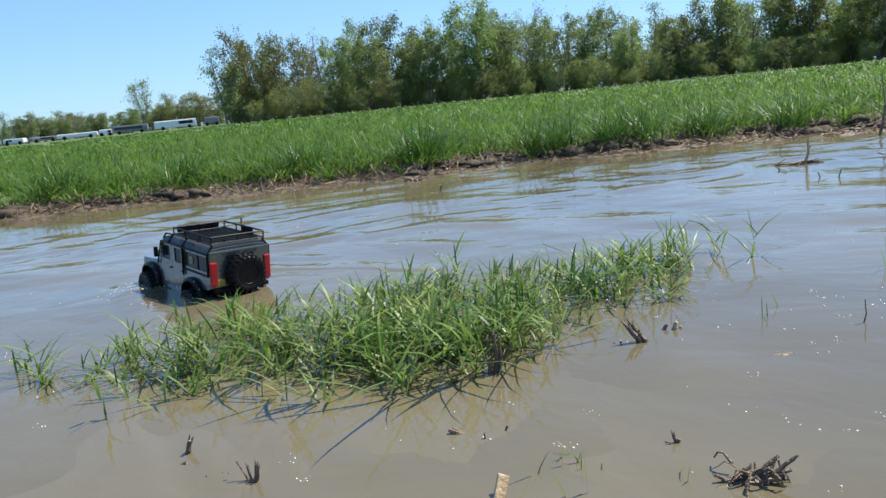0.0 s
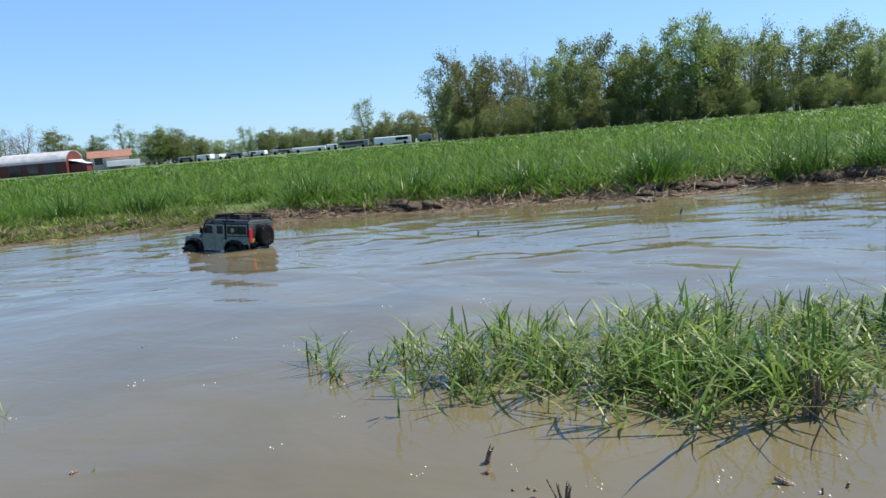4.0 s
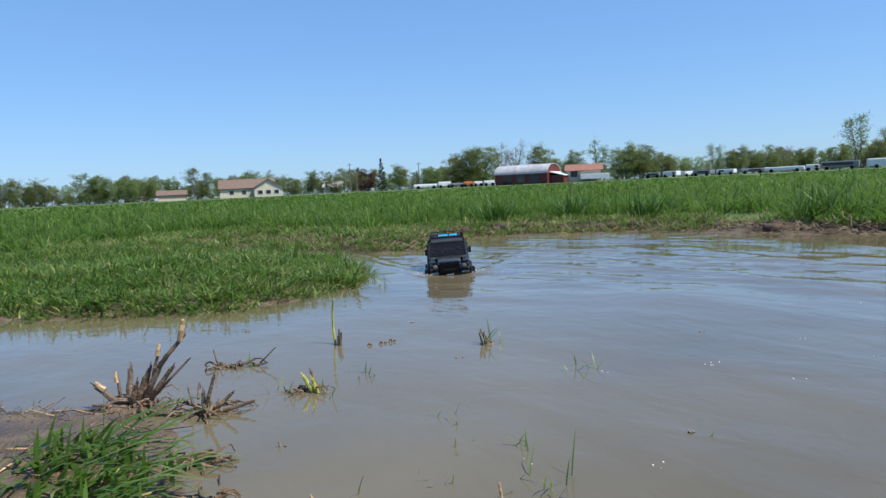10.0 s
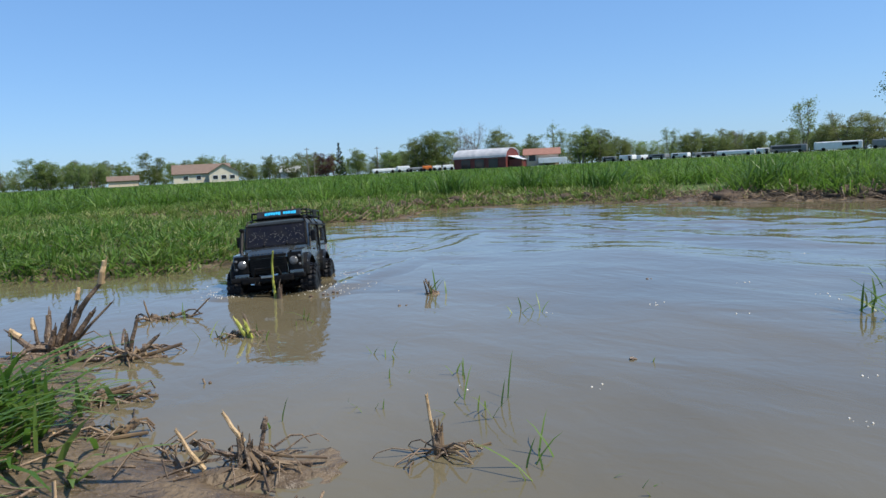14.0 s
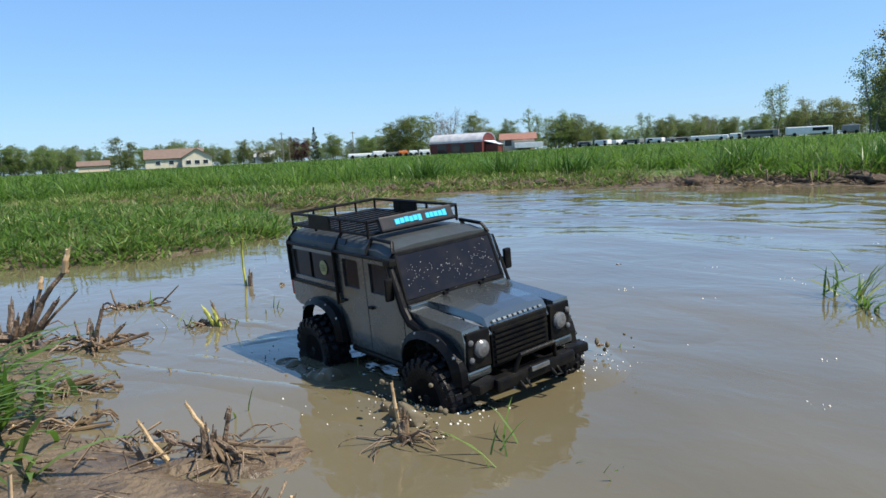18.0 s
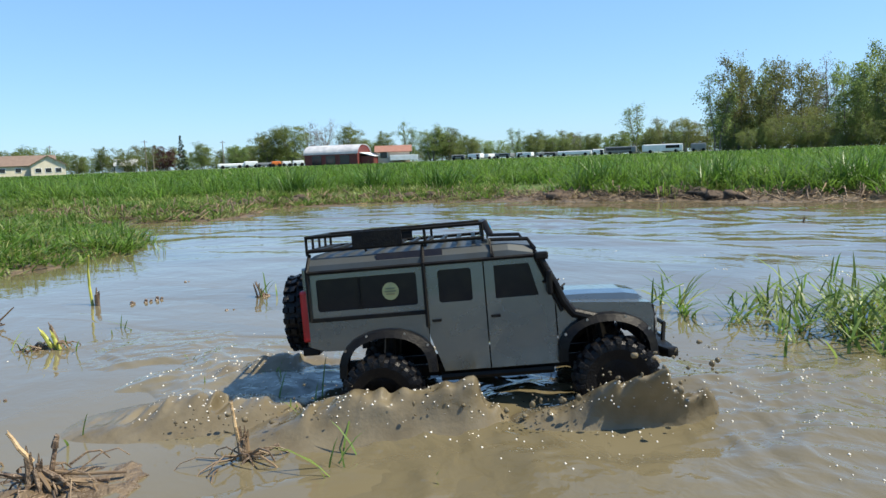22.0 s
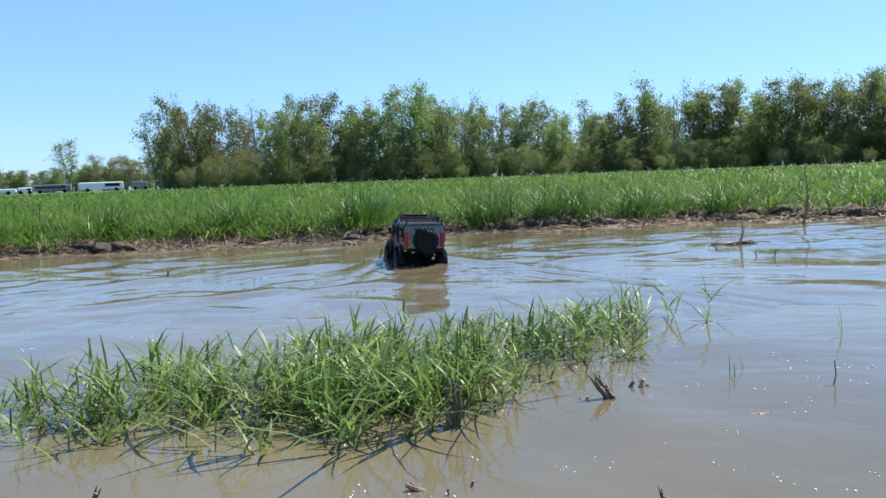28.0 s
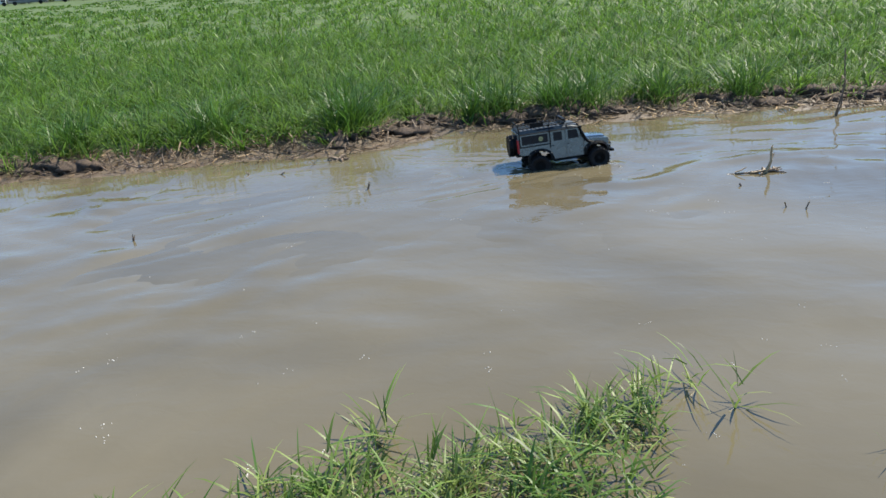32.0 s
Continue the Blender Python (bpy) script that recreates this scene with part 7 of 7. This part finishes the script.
# water ploughed up ahead of the truck as it backs off and charges, and torn up behind it as it leaves for the grass
ahead = broken_water("broken_water", "lumpy muddy water pushed up ahead of the bumper", 60, (
    (-0.90, 0.97, -0.70, 0.95, 0.030, 0.045), (-0.70, 0.95, -0.48, 1.00, 0.024, 0.038), (-0.78, 0.80, -0.66, 0.79, 0.050, 0.045), (-0.68, 0.735, -0.50, 0.815, 0.032, 0.034),
    (-0.50, 0.82, -0.27, 0.845, 0.016, 0.030), (-0.72, 0.87, -0.58, 0.90, 0.022, 0.045)))
behind = broken_water("broken_water", "torn muddy water boiling up behind the truck", 80, (
    (-0.68, 1.23, -0.42, 1.50, 0.032, 0.045), (-0.52, 1.13, -0.40, 1.28, 0.020, 0.05), (-0.50, 0.92, -0.32, 1.06, 0.020, 0.036), (-0.34, 1.07, -0.20, 1.19, 0.030, 0.042),
    (-0.22, 1.16, -0.13, 1.26, 0.042, 0.038), (-0.135, 1.265, -0.095, 1.305, 0.100, 0.034), (-0.06, 1.40, 0.03, 1.53, 0.042, 0.028), (-0.62, 0.72, -0.52, 0.88, 0.012, 0.030)))
torn = [(ahead, 20.55, 21.05, 21.35, 21.9), (crest_glints(ahead, 260, 81, 0.0013), 20.55, 21.05, 21.35, 21.9), (behind, 22.55, 22.95, 23.3, 24.1), (crest_glints(behind, 420, 82, 0.0013), 22.55, 22.95, 23.3, 24.1)]


def froth_glint_line(n, seed, half):
    """A string of froth specks, pale to stand for sun glints, that rides outwards on a low wave."""
    g = np.random.default_rng(seed)
    u = g.choice(np.linspace(-0.9, 0.9, 7), n) + g.normal(0, 0.09, n)
    bow = 0.02 * lattice(3 * u, 0 * u + seed, 90)
    xy = np.outer(u, half) + np.stack([bow + g.normal(0, 0.010, n), g.normal(0, 0.012, n)], 1)
    return specks(xy, np.full(n, 0.002), 0.0012, seed, "string of pale froth specks standing for sun glints on a wave")


lines = [(froth_glint_line(90, 84, (0.045, 0.10)), ((22.6, -0.62, 0.70), (23.0, -0.55, 0.815), (24.0, -0.405, 1.09), (25.0, -0.30, 1.30))),
         (froth_glint_line(90, 85, (0.045, 0.09)), ((22.6, -0.46, 1.02), (23.0, -0.37, 1.05), (24.0, -0.165, 1.10), (25.0, 0.03, 1.13))),
         (froth_glint_line(190, 86, (0.065, 0.14)), ((22.6, -0.30, 0.93), (23.0, -0.14, 0.98), (24.0, 0.275, 1.085), (25.0, 0.66, 1.16)))]
splashes += [crest_glints(ob, 90, 70 + k) for k, ob in enumerate(splashes[:5])]

# seconds, x, y, z, heading, nose-down pitch, roll
DRIVE = [
    (0.0, -0.640, 2.42, -0.085, 141, -4, 4), (1.0, -1.075, 2.74, -0.085, 150, -3, 1), (2.0, -1.53, 3.02, -0.09, 158, -2, -1), (3.2, -2.12, 3.32, -0.085, 171, -2, 2),
    (4.5, -2.71, 3.50, -0.08, 180, -3, 5), (5.0, -2.87, 3.48, -0.075, 187, -2, 5), (6.0, -3.20, 3.23, -0.06, 215, -1, 5), (7.0, -3.60, 3.03, -0.07, 238, 1, 1),
    (8.0, -3.70, 2.66, -0.07, 254, 2, 0), (9.0, -3.705, 2.345, -0.085, 298, 1, 4), (9.5, -3.486, 2.172, -0.085, 319, -1, 2), (10.0, -3.265, 2.031, -0.090, 330, -1, 2), (10.5, -3.003, 1.844, -0.080, 325, -2, 1),
    (11.0, -2.85, 1.73, -0.095, 316, 3, 2), (12.0, -2.687, 1.482, -0.075, 311, -4, 1), (13.0, -2.473, 1.251, -0.072, 308, -1, 1), (14.0, -2.156, 0.938, -0.052, 327, -5, 3),
    (14.5, -1.905, 0.880, -0.03, 350, 4, 3), (16.5, -1.245, 0.732, -0.032, 352, 2, -1), (17.0, -1.150, 0.732, -0.032, 354, -1, 2), (17.5, -1.110, 0.728, -0.030, 355, 0, 2),
    (18.0, -0.925, 0.750, -0.034, 362, 1, 4), (18.5, -0.779, 0.795, -0.012, 372, -4, 3), (19.0, -0.553, 0.902, -0.030, 398, -1, 1), (20.0, -0.521, 0.916, -0.030, 394, 1, -2),
    (20.5, -0.80, 0.80, -0.022, 397, 1, 0), (21.0, -1.035, 0.694, -0.024, 399, 2, 0), (21.5, -0.924, 0.751, 0.0, 398, -8, 2), (22.0, -0.608, 0.936, -0.026, 402, -3, -4),
    (23.0, -0.112, 1.433, -0.02, 409, 0, -2), (24.0, 0.32, 2.06, -0.054, 419, -1, 6), (24.3, 0.36, 2.28, -0.06, 429, -1, 5), (25.0, 0.43, 2.74, -0.06, 442, -6, 3),
    (26.0, 0.40, 3.08, -0.07, 455, -4, 1), (26.5, 0.36, 3.42, -0.06, 463, -5, -4), (28.5, 0.12, 4.22, -0.045, 464, 0, 4), (29.0, 0.10, 4.48, -0.045, 461, -2, 3),
    (30.0, 0.075, 4.80, -0.05, 441, -5, 3), (30.5, 0.24, 4.93, -0.05, 417, -3, 1), (31.0, 0.50, 4.99, -0.045, 392, -4, -1), (31.5, 0.80, 4.90, -0.04, 374, -4, -3), (32.0, 1.02, 4.66, -0.035, 366, -4, -4),
]


def motions():
    path = [(t, pose(x, y, z, roll, pitch, yaw)) for t, x, y, z, yaw, pitch, roll in DRIVE]
    walk(truck, path)
    flat = [(t, pose(x, y, 0, 0, 0, yaw)) for t, x, y, z, yaw, pitch, roll in DRIVE]
    for ob in (swell, swell_glints):
        walk(ob, flat)
    heave = ((0, -0.9), (14.0, -0.9), (17.4, -0.9), (18.1, 0.3), (18.6, 0.3), (19.0, 0.35), (19.6, -0.3), (20.2, -0.6), (20.8, 0.5), (21.4, 0.4), (21.8, 0.95), (22.4, 1.0), (23.0, 0.75), (23.6, 0.2), (24.2, -0.5), (25, -0.9), (32, -0.9))
    for k, ob in enumerate(splashes + [wash]):  # the water rises and sinks back as the wheels dig in
        rows = []
        for t, x, y, z, yaw, pitch, roll in DRIVE:
            h = np.interp(t, [q[0] for q in heave], [q[1] for q in heave])
            rows.append((t, pose(x, y, -0.062 * (1 - h), 0, 0, yaw)))
        walk(ob, rows)
    for ob, rise, up, down, gone in torn:
        walk(ob, [(t, pose(0, 0, z)) for t, z in ((0, -0.13), (rise, -0.13), (up, 0.0), (down, 0.0), (gone, -0.13), (32, -0.13))])
    for ob, way in lines:
        rows = [(0, way[0], -0.06), (22.2, way[0], -0.06)] + [(q[0], q, 0.0) for q in way] + [(25.6, way[-1], 0.0), (26.4, way[-1], -0.06), (32, way[-1], -0.06)]
        walk(ob, [(t, pose(q[1], q[2], z)) for t, q, z in rows])
    # the chop rises while the truck struggles and calms down after it has gone
    for ob in (churned, wake_glints):
        walk(ob, [(t, pose(0, 0, z)) for t, z in ((0, -0.03), (17.5, -0.03), (19.0, -0.014), (20.4, -0.008), (21.2, -0.002), (23.5, 0.0), (24.5, -0.004), (26.0, -0.014), (28.0, -0.03), (32, -0.03))])
    ts = np.array([r[0] for r in DRIVE])
    xy = np.array([r[1:3] for r in DRIVE])
    gone = np.concatenate([[0], np.cumsum(np.hypot(*np.diff(xy, axis=0).T))])
    for hub, x, s in wheels:
        rows = []
        for k in range(161):
            t = 0.2 * k
            turn = np.interp(t, ts, gone) / 0.058 + 1.2 * t
            rows.append((t, Matrix.Translation((x, s * 0.108, 0.058)) @ Matrix.Rotation(turn, 4, "Y")))
        walk(hub, rows)


motions()
